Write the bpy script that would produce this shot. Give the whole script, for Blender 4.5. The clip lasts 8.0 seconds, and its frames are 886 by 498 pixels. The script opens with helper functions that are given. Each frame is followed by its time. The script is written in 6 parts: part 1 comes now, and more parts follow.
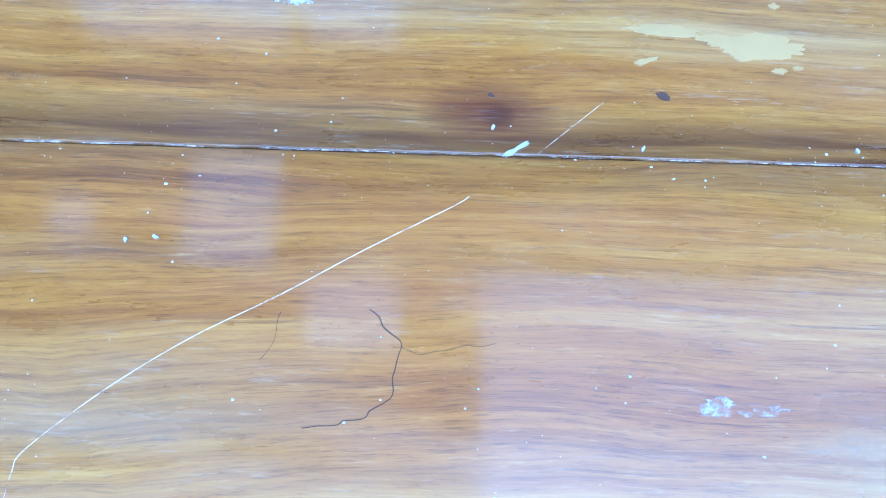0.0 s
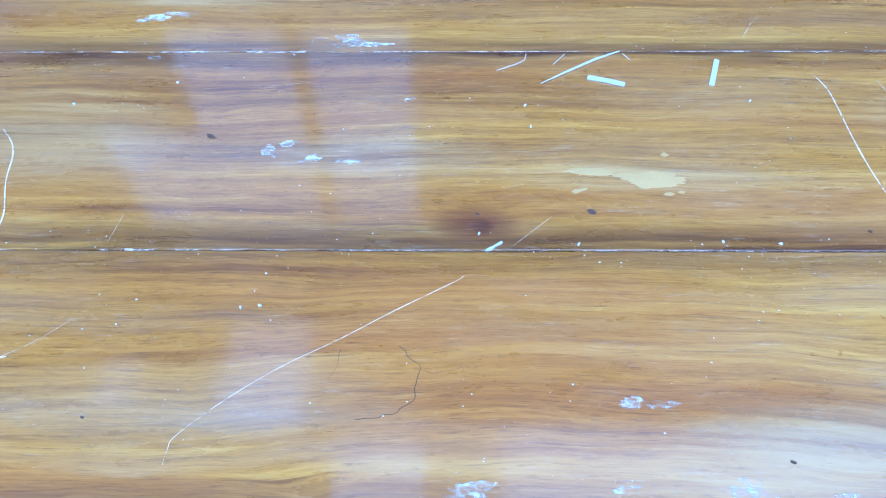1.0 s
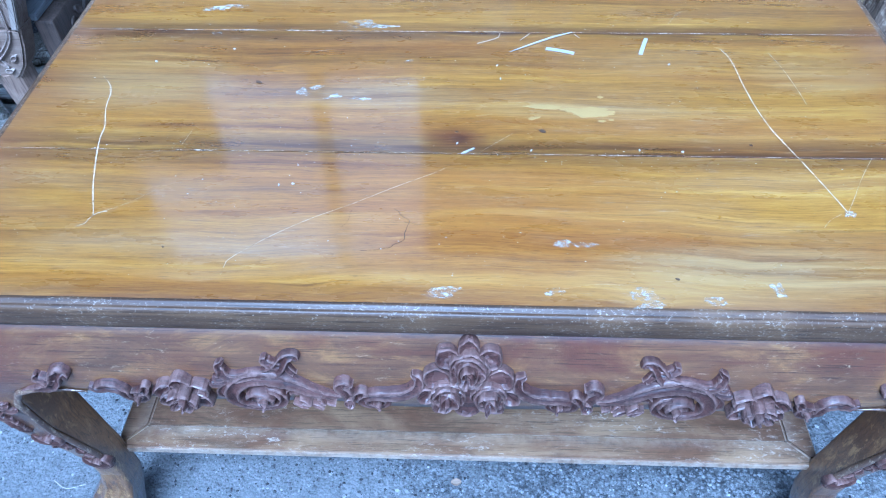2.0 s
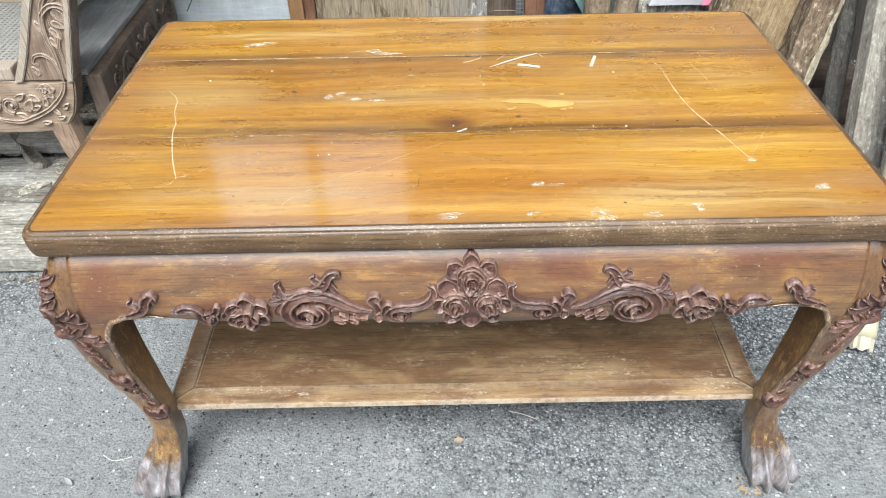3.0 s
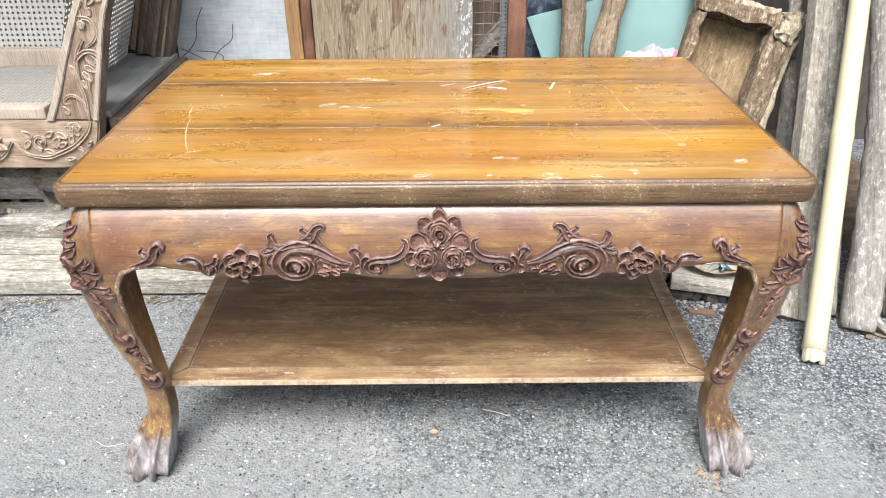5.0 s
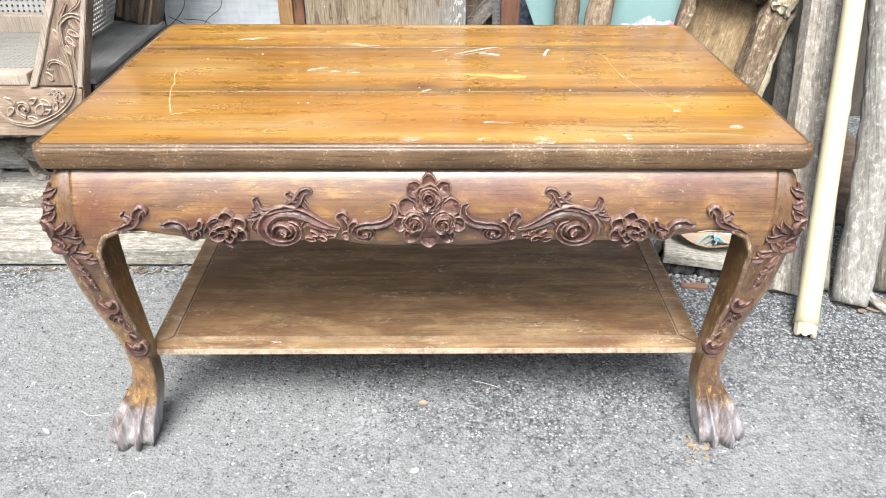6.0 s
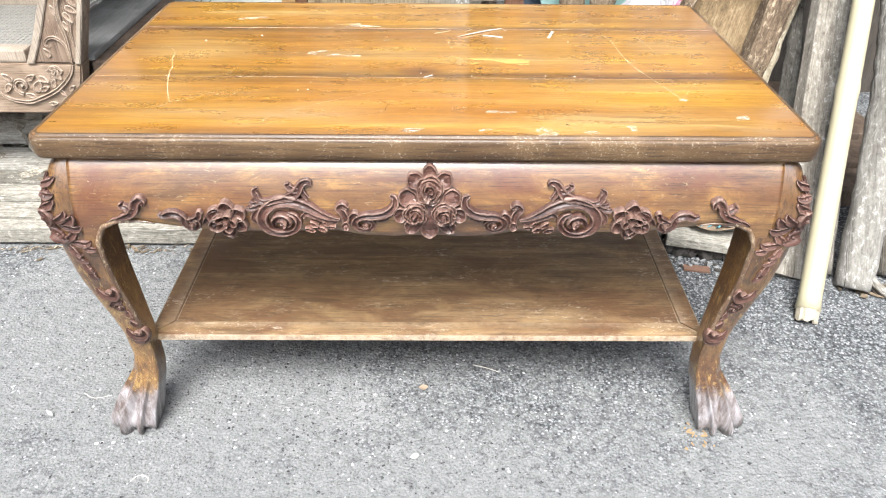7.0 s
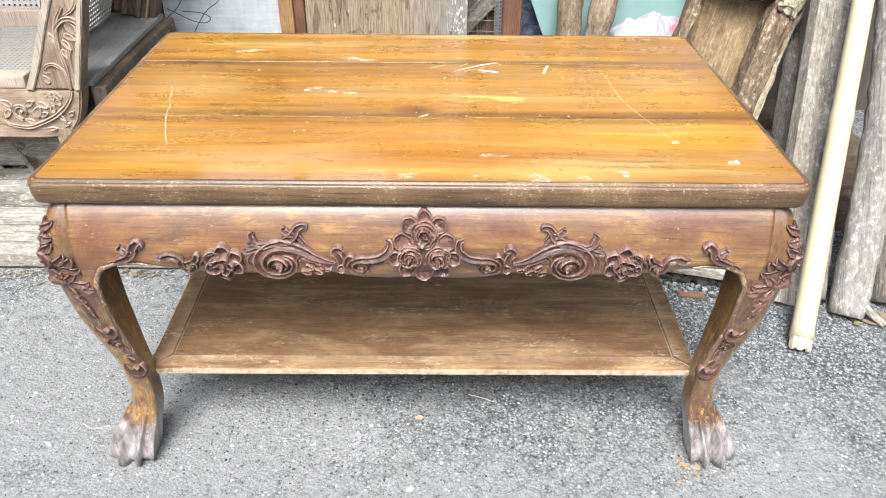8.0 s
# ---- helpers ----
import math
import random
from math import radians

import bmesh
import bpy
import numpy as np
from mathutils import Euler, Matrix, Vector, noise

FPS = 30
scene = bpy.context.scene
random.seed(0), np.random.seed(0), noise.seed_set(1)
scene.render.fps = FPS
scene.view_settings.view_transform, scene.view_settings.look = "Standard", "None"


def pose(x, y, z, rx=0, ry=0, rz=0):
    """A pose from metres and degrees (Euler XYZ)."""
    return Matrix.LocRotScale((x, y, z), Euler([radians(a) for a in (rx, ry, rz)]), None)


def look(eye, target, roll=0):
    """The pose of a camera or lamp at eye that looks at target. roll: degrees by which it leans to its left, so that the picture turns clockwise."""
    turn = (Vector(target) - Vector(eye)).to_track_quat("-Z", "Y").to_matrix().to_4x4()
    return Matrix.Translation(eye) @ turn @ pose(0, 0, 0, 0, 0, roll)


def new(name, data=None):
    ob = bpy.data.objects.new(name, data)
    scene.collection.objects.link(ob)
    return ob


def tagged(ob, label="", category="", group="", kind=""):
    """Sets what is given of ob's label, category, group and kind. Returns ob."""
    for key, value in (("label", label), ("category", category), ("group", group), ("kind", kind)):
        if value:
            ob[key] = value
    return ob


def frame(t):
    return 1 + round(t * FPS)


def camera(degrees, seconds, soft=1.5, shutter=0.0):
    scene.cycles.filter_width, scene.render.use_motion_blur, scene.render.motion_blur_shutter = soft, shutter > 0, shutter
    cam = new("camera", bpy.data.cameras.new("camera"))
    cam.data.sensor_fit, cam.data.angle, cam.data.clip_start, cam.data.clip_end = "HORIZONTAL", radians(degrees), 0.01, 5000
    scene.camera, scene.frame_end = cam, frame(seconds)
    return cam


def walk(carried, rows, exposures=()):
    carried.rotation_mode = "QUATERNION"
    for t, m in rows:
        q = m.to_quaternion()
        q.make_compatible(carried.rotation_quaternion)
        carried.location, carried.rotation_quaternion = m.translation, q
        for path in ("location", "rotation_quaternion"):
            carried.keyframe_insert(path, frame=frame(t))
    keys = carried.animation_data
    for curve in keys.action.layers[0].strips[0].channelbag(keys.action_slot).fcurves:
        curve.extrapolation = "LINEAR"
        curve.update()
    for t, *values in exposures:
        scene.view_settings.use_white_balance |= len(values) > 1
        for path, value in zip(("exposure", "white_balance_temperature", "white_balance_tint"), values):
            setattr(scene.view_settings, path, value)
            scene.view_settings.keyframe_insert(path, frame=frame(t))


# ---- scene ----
cam = camera(62.8, 8.0, 1.0)
PATH = [
    (0, (-0.048, 0.031, 0.944), (-0.005, 0.749, -0.923), 4.8),
    (0.5, (-0.05, -0.047, 1.02), (-0.033, 0.879, -0.752), 1.0),
    (1, (-0.035, -0.127, 1.088), (-0.063, 1.026, -0.545), -1.0),
    (1.5, (-0.006, -0.250, 1.113), (-0.066, 0.983, -0.461), -1.0),
    (1.7, (0.007, -0.310, 1.117), (-0.066, 0.952, -0.433), -1.4),
    (2.8, (-0.034, -0.647, 1.144), (-0.036, 0.872, -0.156), -0.6),
    (3, (-0.032, -0.697, 1.145), (-0.032, 0.829, -0.148), -1.1),
    (3.5, (-0.013, -0.793, 1.132), (-0.009, 0.818, -0.053), -0.6),
    (4, (0.012, -0.885, 1.108), (0.019, 0.812, 0.049), 0.2),
    (4.5, (0.019, -0.931, 1.069), (0.036, 0.804, 0.075), 0.2),
    (5, (0.005, -0.949, 1.032), (0.013, 0.778, 0.024), -0.3),
    (6.5, (0.013, -0.933, 1.001), (0.045, 0.747, -0.082), 0.7),
    (7, (0.014, -0.916, 1.031), (0.032, 0.732, -0.102), 0.6),
    (7.5, (0.017, -0.896, 1.061), (0.028, 0.71, -0.132), 0.9),
    (8, (0.022, -0.889, 1.091), (0.04, 0.757, -0.044), 0.7),
]
TINT = [(0.0, 1.19, 3380, 8.5), (1.0, 1.13, 3410, 9.8), (1.7, 1.13, 3410, 8), (2.8, 1.36, 5700, 3.5), (3.5, 1.50, 6000, 6), (4.5, 1.62, 6150, 8), (6.5, 1.80, 6150, 8), (8.0, 1.77, 6150, 8)]
walk(cam, [(t, look(eye, target, roll)) for t, eye, target, roll in PATH], TINT)


# ---- light: an overcast yard, bright sky overhead and behind the camera ----
world = bpy.data.worlds.new("overcast_sky")
scene.world = world
world.use_nodes = True
wn = world.node_tree
sky = wn.nodes.new("ShaderNodeTexSky")
sky.sky_type = "NISHITA"
sky.sun_disc = False
sky.sun_elevation = radians(59)
sky.sun_rotation = radians(187)
sky.dust_density = 4.0
veil = wn.nodes.new("ShaderNodeHueSaturation")
veil.inputs["Saturation"].default_value = 0.35
wn.links.new(sky.outputs[0], veil.inputs["Color"])
wn.links.new(veil.outputs[0], wn.nodes["Background"].inputs["Color"])
wn.nodes["Background"].inputs["Strength"].default_value = 0.14

sun_data = bpy.data.lights.new("sun", "SUN")
sun_data.energy, sun_data.angle, sun_data.color = 3.1, radians(30), (1.0, 0.96, 0.9)
sun = new("sun", sun_data)
sun.matrix_world = look((-0.3, -1.75, 3.0), (0, 0, 0))
scene.view_settings.exposure = 0.0


# ---- node helpers ----
def start(name, rough=0.6, metal=0.0, spec=0.5):
    m = bpy.data.materials.new(name)
    m.use_nodes = True
    b = m.node_tree.nodes["Principled BSDF"]
    b.inputs["Roughness"].default_value = rough
    b.inputs["Metallic"].default_value = metal
    b.inputs["Specular IOR Level"].default_value = spec
    return m, m.node_tree, b


def plug(nt, sock, v):
    if isinstance(v, bpy.types.NodeSocket):
        nt.links.new(v, sock)
    elif isinstance(v, (tuple, list)) and len(v) == 3 and sock.type == "RGBA":
        sock.default_value = (*v, 1)
    else:
        sock.default_value = v


def coords(nt, scale=(1, 1, 1), vary=True):
    tc = nt.nodes.new("ShaderNodeTexCoord")
    mp = nt.nodes.new("ShaderNodeMapping")
    mp.inputs["Scale"].default_value = scale
    out = tc.outputs["Object"]
    if vary:
        oi = nt.nodes.new("ShaderNodeObjectInfo")
        cb = nt.nodes.new("ShaderNodeVectorMath")
        cb.operation = "MULTIPLY_ADD"
        nt.links.new(oi.outputs["Random"], cb.inputs[0])
        cb.inputs[1].default_value = (7.3, 4.1, 5.7)
        nt.links.new(out, cb.inputs[2])
        out = cb.outputs[0]
    nt.links.new(out, mp.inputs["Vector"])
    return mp.outputs[0]


def noise_tex(nt, vec, scale, detail=6, rough=0.6, warp=0.0):
    n = nt.nodes.new("ShaderNodeTexNoise")
    nt.links.new(vec, n.inputs["Vector"])
    n.inputs["Scale"].default_value = scale
    n.inputs["Detail"].default_value = detail
    n.inputs["Roughness"].default_value = rough
    n.inputs["Distortion"].default_value = warp
    return n.outputs["Fac"]


def cells(nt, vec, scale, feature="F1"):
    n = nt.nodes.new("ShaderNodeTexVoronoi")
    n.feature = feature
    nt.links.new(vec, n.inputs["Vector"])
    n.inputs["Scale"].default_value = scale
    return n


def ramp(nt, fac, *stops):
    n = nt.nodes.new("ShaderNodeValToRGB")
    while len(n.color_ramp.elements) < len(stops):
        n.color_ramp.elements.new(0.5)
    for e, (p, c) in zip(n.color_ramp.elements, stops):
        e.position = p
        e.color = (*c, 1) if isinstance(c, tuple) else (c, c, c, 1)
    plug(nt, n.inputs[0], fac)
    return n.outputs[0]


def mix(nt, fac, a, b, how="MIX"):
    n = nt.nodes.new("ShaderNodeMix")
    n.data_type, n.blend_type = "RGBA", how
    plug(nt, n.inputs[0], fac)
    plug(nt, n.inputs[6], a)
    plug(nt, n.inputs[7], b)
    return n.outputs[2]


def calc(nt, op, a, b=0.0):
    n = nt.nodes.new("ShaderNodeMath")
    n.operation = op
    plug(nt, n.inputs[0], a)
    plug(nt, n.inputs[1], b)
    return n.outputs[0]


def split(nt, vec):
    n = nt.nodes.new("ShaderNodeSeparateXYZ")
    nt.links.new(vec, n.inputs[0])
    return n.outputs


def bump(nt, bsdf, height, strength=0.3, dist=0.002):
    n = nt.nodes.new("ShaderNodeBump")
    n.inputs["Strength"].default_value = strength
    n.inputs["Distance"].default_value = dist
    plug(nt, n.inputs["Height"], height)
    nt.links.new(n.outputs[0], bsdf.inputs["Normal"])


def spot(nt, vec, x, y, rx, ry):
    """1 at (x, y), falling to 0 at the ellipse's edge."""
    o = split(nt, vec)
    a = calc(nt, "POWER", calc(nt, "ABSOLUTE", calc(nt, "DIVIDE", calc(nt, "SUBTRACT", o[0], x), rx)), 2)
    b = calc(nt, "POWER", calc(nt, "ABSOLUTE", calc(nt, "DIVIDE", calc(nt, "SUBTRACT", o[1], y), ry)), 2)
    return calc(nt, "MAXIMUM", calc(nt, "SUBTRACT", 1.0, calc(nt, "ADD", a, b)), 0.0)


def wood(name, dark, mid, light, axis="x", rough=0.5, coat=0.0, grain=1.0, dusty=0.0, dust=(0.5, 0.47, 0.42), relief=0.3, vary=True, spec=0.5, tone=0.75, fleck=False, cloud=0.45):
    """Wood with streaks along one axis, fine pores, broad blotches and dust in patches."""
    dark, mid, light, dust = (tuple(q * tone for q in c) for c in (dark, mid, light, dust))
    m, nt, b = start(name, rough, 0.0, spec)
    k = {"x": (1.2, 16, 16), "y": (16, 1.2, 16), "z": (16, 16, 1.2)}[axis]
    v = coords(nt, k, vary)
    streak = noise_tex(nt, v, 2.2 * grain, 9, 0.62, 0.5)
    kf = {"x": (5, 130, 130), "y": (130, 5, 130), "z": (130, 130, 5)}[axis]
    vf = coords(nt, kf, vary)
    pore = noise_tex(nt, vf, 3.0, 4, 0.6)
    vb = coords(nt, (1, 1, 1), vary)
    blot = noise_tex(nt, vb, 9.0, 5, 0.6)
    c = ramp(nt, streak, (0.30, dark), (0.5, mid), (0.72, light))
    c = mix(nt, ramp(nt, pore, (0.38, 0.75), (0.48, 0.0)), c, tuple(q * 0.55 for q in dark))
    c = mix(nt, ramp(nt, blot, (0.35, 0.45), (0.6, 0.0)), c, tuple(q * 0.6 for q in mid))
    if dusty:
        if fleck:
            ks = {"x": (55, 130, 130), "y": (130, 55, 130), "z": (130, 130, 55)}[axis]
            if fleck == "fine":
                ks = (170, 230, 230)
            d1 = noise_tex(nt, coords(nt, ks, vary), 1.5, 9, 0.78, 0.4)
            d1 = calc(nt, "ADD", calc(nt, "MULTIPLY", d1, 0.8), calc(nt, "MULTIPLY", blot, 0.2))
        else:
            d1 = noise_tex(nt, vb, 34.0, 9, 0.75)
        if fleck:
            c = mix(nt, ramp(nt, blot, (0.52, 0.0), (0.66, cloud)), c, tuple(q * 1.15 for q in light))
            c = mix(nt, ramp(nt, d1, (0.66 - 0.22 * dusty, 0.0), (0.74 - 0.22 * dusty, 0.8)), c, dust)
        else:
            c = mix(nt, ramp(nt, d1, (0.62 - 0.3 * dusty, 0.0), (0.80 - 0.2 * dusty, min(1.0, 0.3 + dusty))), c, dust)
    nt.links.new(c, b.inputs["Base Color"])
    r = ramp(nt, blot, (0.3, max(0.05, rough - 0.1)), (0.7, min(1.0, rough + 0.12)))
    nt.links.new(r, b.inputs["Roughness"])
    b.inputs["Coat Weight"].default_value = coat
    b.inputs["Coat Roughness"].default_value = 0.20
    b.inputs["Coat IOR"].default_value = 1.6
    h = calc(nt, "ADD", calc(nt, "MULTIPLY", streak, 0.6), calc(nt, "MULTIPLY", pore, 0.7))
    bump(nt, b, h, relief, 0.002)
    return m


def plain(name, colour, rough=0.6, vary=0.25, scale=30, metal=0.0, relief=0.15):
    colour = tuple(q * 0.8 for q in colour)
    m, nt, b = start(name, rough, metal)
    v = coords(nt)
    n = noise_tex(nt, v, scale, 6, 0.65)
    n2 = noise_tex(nt, v, scale * 0.15, 4, 0.6)
    c = mix(nt, n, tuple(q * (1 - vary) for q in colour), tuple(min(1, q * (1 + vary)) for q in colour))
    c = mix(nt, ramp(nt, n2, (0.35, vary), (0.65, 0.0)), c, tuple(q * 0.6 for q in colour))
    nt.links.new(c, b.inputs["Base Color"])
    bump(nt, b, n, relief, 0.002)
    return m


# ---- materials ----
def smear(name, colour, cover=0.5):
    """A dusty smear with gaps, worn thin over the wood below."""
    m, nt, b = start(name, 0.7)
    v = coords(nt, (1, 1.6, 1), False)
    n = noise_tex(nt, v, 170, 8, 0.75, 0.4)
    n2 = noise_tex(nt, v, 45, 4, 0.6)
    b.inputs["Base Color"].default_value = (*colour, 1)
    a = calc(nt, "ADD", calc(nt, "MULTIPLY", n, 0.55), calc(nt, "MULTIPLY", n2, 0.45))
    nt.links.new(ramp(nt, a, (0.60 - 0.25 * cover, 0.0), (0.74 - 0.25 * cover, 0.85)), b.inputs["Alpha"])
    return m


def tabletop_wood():
    """Amber varnished teak: long straight grain, broad bands, dark stain along the joints, worn and hazed places."""
    m, nt, b = start("varnished_teak_top", 0.3)
    raw = coords(nt, (1, 1, 1), False)
    o = split(nt, raw)
    oi = nt.nodes.new("ShaderNodeObjectInfo")
    # slow waves bend the grain; every board has its own
    wave = noise_tex(nt, coords(nt, (3.2, 7.0, 1), False), 1.0, 2, 0.5)
    wander = noise_tex(nt, coords(nt, (11.0, 30.0, 1), False), 1.0, 2, 0.5)
    flame = spot(nt, raw, 0.03, 0.105, 0.26, 0.11)
    dy = calc(nt, "ADD", calc(nt, "MULTIPLY", wave, 0.030), calc(nt, "ADD", calc(nt, "MULTIPLY", wander, 0.006), calc(nt, "MULTIPLY", flame, -0.020)))
    bend = nt.nodes.new("ShaderNodeCombineXYZ")
    plug(nt, bend.inputs[0], calc(nt, "ADD", o[0], calc(nt, "MULTIPLY", oi.outputs["Random"], 3.1)))
    plug(nt, bend.inputs[1], calc(nt, "ADD", o[1], dy))
    grained = bend.outputs[0]

    def stretch(kx, ky):
        mp = nt.nodes.new("ShaderNodeMapping")
        mp.inputs["Scale"].default_value = (kx, ky, 1)
        nt.links.new(grained, mp.inputs["Vector"])
        return mp.outputs[0]

    band = noise_tex(nt, stretch(0.9, 17), 1.0, 6, 0.58)
    streak = noise_tex(nt, stretch(3.0, 95), 1.0, 8, 0.70)
    line = noise_tex(nt, stretch(9.0, 330), 1.0, 6, 0.72)
    pore = noise_tex(nt, stretch(50, 950), 1.0, 4, 0.65)
    fibre = noise_tex(nt, stretch(30, 520), 1.0, 7, 0.78, 0.4)
    tone = calc(nt, "ADD", calc(nt, "ADD", calc(nt, "MULTIPLY", band, 0.36), calc(nt, "MULTIPLY", streak, 0.32)), calc(nt, "ADD", calc(nt, "MULTIPLY", line, 0.17), calc(nt, "MULTIPLY", fibre, 0.15)))
    c = ramp(nt, tone, (0.37, (0.070, 0.028, 0.007)), (0.445, (0.185, 0.082, 0.011)), (0.52, (0.290, 0.143, 0.016)), (0.59, (0.395, 0.226, 0.032)))
    ruddy = noise_tex(nt, stretch(1.1, 12), 1.3, 3, 0.5)
    c = mix(nt, ramp(nt, ruddy, (0.48, 0.0), (0.70, 0.45)), c, (0.225, 0.082, 0.012))
    c = mix(nt, calc(nt, "MULTIPLY", flame, 0.45), c, (0.265, 0.100, 0.015))
    vein = noise_tex(nt, stretch(4.5, 190), 1.0, 6, 0.68)
    c = mix(nt, ramp(nt, vein, (0.34, 0.55), (0.42, 0.0)), c, (0.080, 0.031, 0.010))
    c = mix(nt, ramp(nt, fibre, (0.34, 0.6), (0.43, 0.0)), c, (0.068, 0.027, 0.010))
    c = mix(nt, ramp(nt, fibre, (0.58, 0.0), (0.68, 0.4)), c, (0.42, 0.27, 0.085))
    c = mix(nt, calc(nt, "MULTIPLY", ramp(nt, pore, (0.36, 0.55), (0.46, 0.0)), ramp(nt, band, (0.38, 1.0), (0.60, 0.35))), c, (0.070, 0.030, 0.010))
    # varnish gone thin, greyed wood showing along the front and in drifts
    haze = noise_tex(nt, stretch(1.6, 10), 1.6, 4, 0.5)
    near = ramp(nt, calc(nt, "MULTIPLY", o[1], 1.5), (0.02, 0.75), (0.16, 0.30), (0.5, 0.16))
    c = mix(nt, calc(nt, "MULTIPLY", ramp(nt, haze, (0.44, 0.0), (0.70, 0.8)), near), c, (0.33, 0.24, 0.13))
    for x, y, rx, ry, how in ((0.315, 0.058, 0.21, 0.036, 0.5), (0.10, 0.632, 0.17, 0.020, 0.8), (-0.32, 0.575, 0.16, 0.022, 0.7), (0.44, 0.385, 0.10, 0.05, 0.3), (-0.42, 0.36, 0.14, 0.07, 0.35), (0.13, 0.306, 0.14, 0.020, 0.4), (-0.10, 0.33, 0.12, 0.03, 0.3)):
        k = calc(nt, "MULTIPLY", ramp(nt, spot(nt, raw, x, y, rx, ry), (0.0, 0.0), (0.8, how)), ramp(nt, streak, (0.40, 0.15), (0.56, 1.0)))
        c = mix(nt, k, c, (0.37, 0.262, 0.105))
    # dark stain at the joints, a knot, ruddy worn ends
    blur = noise_tex(nt, stretch(2.2, 40), 1.0, 5, 0.6)
    for y, wide, how in ((0.2345, 0.026, 0.85), (0.213, 0.016, 0.35), (0.4700, 0.022, 0.95), (0.4755, 0.007, 0.9), (0.489, 0.014, 0.6), (0.2265, 0.005, 0.7)):
        d = calc(nt, "DIVIDE", calc(nt, "ABSOLUTE", calc(nt, "SUBTRACT", o[1], y)), wide)
        k = calc(nt, "MULTIPLY", ramp(nt, d, (0.0, how), (1.0, 0.0)), ramp(nt, blur, (0.34, 0.0), (0.54, 1.0)))
        c = mix(nt, k, c, (0.050, 0.020, 0.008))
    k = calc(nt, "MULTIPLY", spot(nt, raw, -0.015, 0.252, 0.042, 0.023), ramp(nt, line, (0.38, 1.0), (0.62, 0.5)))
    c = mix(nt, k, c, (0.070, 0.020, 0.008))
    c = mix(nt, ramp(nt, spot(nt, raw, -0.010, 0.250, 0.011, 0.009), (0.0, 0.0), (0.8, 0.6)), c, (0.045, 0.016, 0.007))
    edge = ramp(nt, calc(nt, "MULTIPLY", calc(nt, "ABSOLUTE", o[0]), 1.6), (0.74, 0.0), (0.87, 0.55))
    c = mix(nt, calc(nt, "MULTIPLY", edge, ramp(nt, haze, (0.35, 0.3), (0.6, 1.0))), c, (0.17, 0.075, 0.030))
    rim = ramp(nt, calc(nt, "MULTIPLY", o[1], 10.0), (0.10, 0.55), (0.36, 0.0))
    c = mix(nt, calc(nt, "MULTIPLY", rim, ramp(nt, blur, (0.36, 0.2), (0.58, 1.0))), c, (0.120, 0.050, 0.026))
    # grey dust trodden into the grain
    grit = noise_tex(nt, coords(nt, (38, 420, 1), False), 1.0, 6, 0.72)
    c = mix(nt, calc(nt, "MULTIPLY", ramp(nt, grit, (0.56, 0.0), (0.72, 0.4)), ramp(nt, haze, (0.40, 0.15), (0.62, 1.0))), c, (0.40, 0.33, 0.22))
    nt.links.new(c, b.inputs["Base Color"])
    wipe = noise_tex(nt, coords(nt, (5, 16, 1), False), 1.6, 5, 0.6)
    nt.links.new(ramp(nt, wipe, (0.35, 0.22), (0.65, 0.42)), b.inputs["Roughness"])
    b.inputs["Coat Weight"].default_value = 1.0
    b.inputs["Coat IOR"].default_value = 1.9
    nt.links.new(ramp(nt, wipe, (0.35, 0.06), (0.70, 0.15)), b.inputs["Coat Roughness"])
    bump(nt, b, calc(nt, "ADD", line, calc(nt, "MULTIPLY", pore, 0.8)), 0.07, 0.001)
    return m


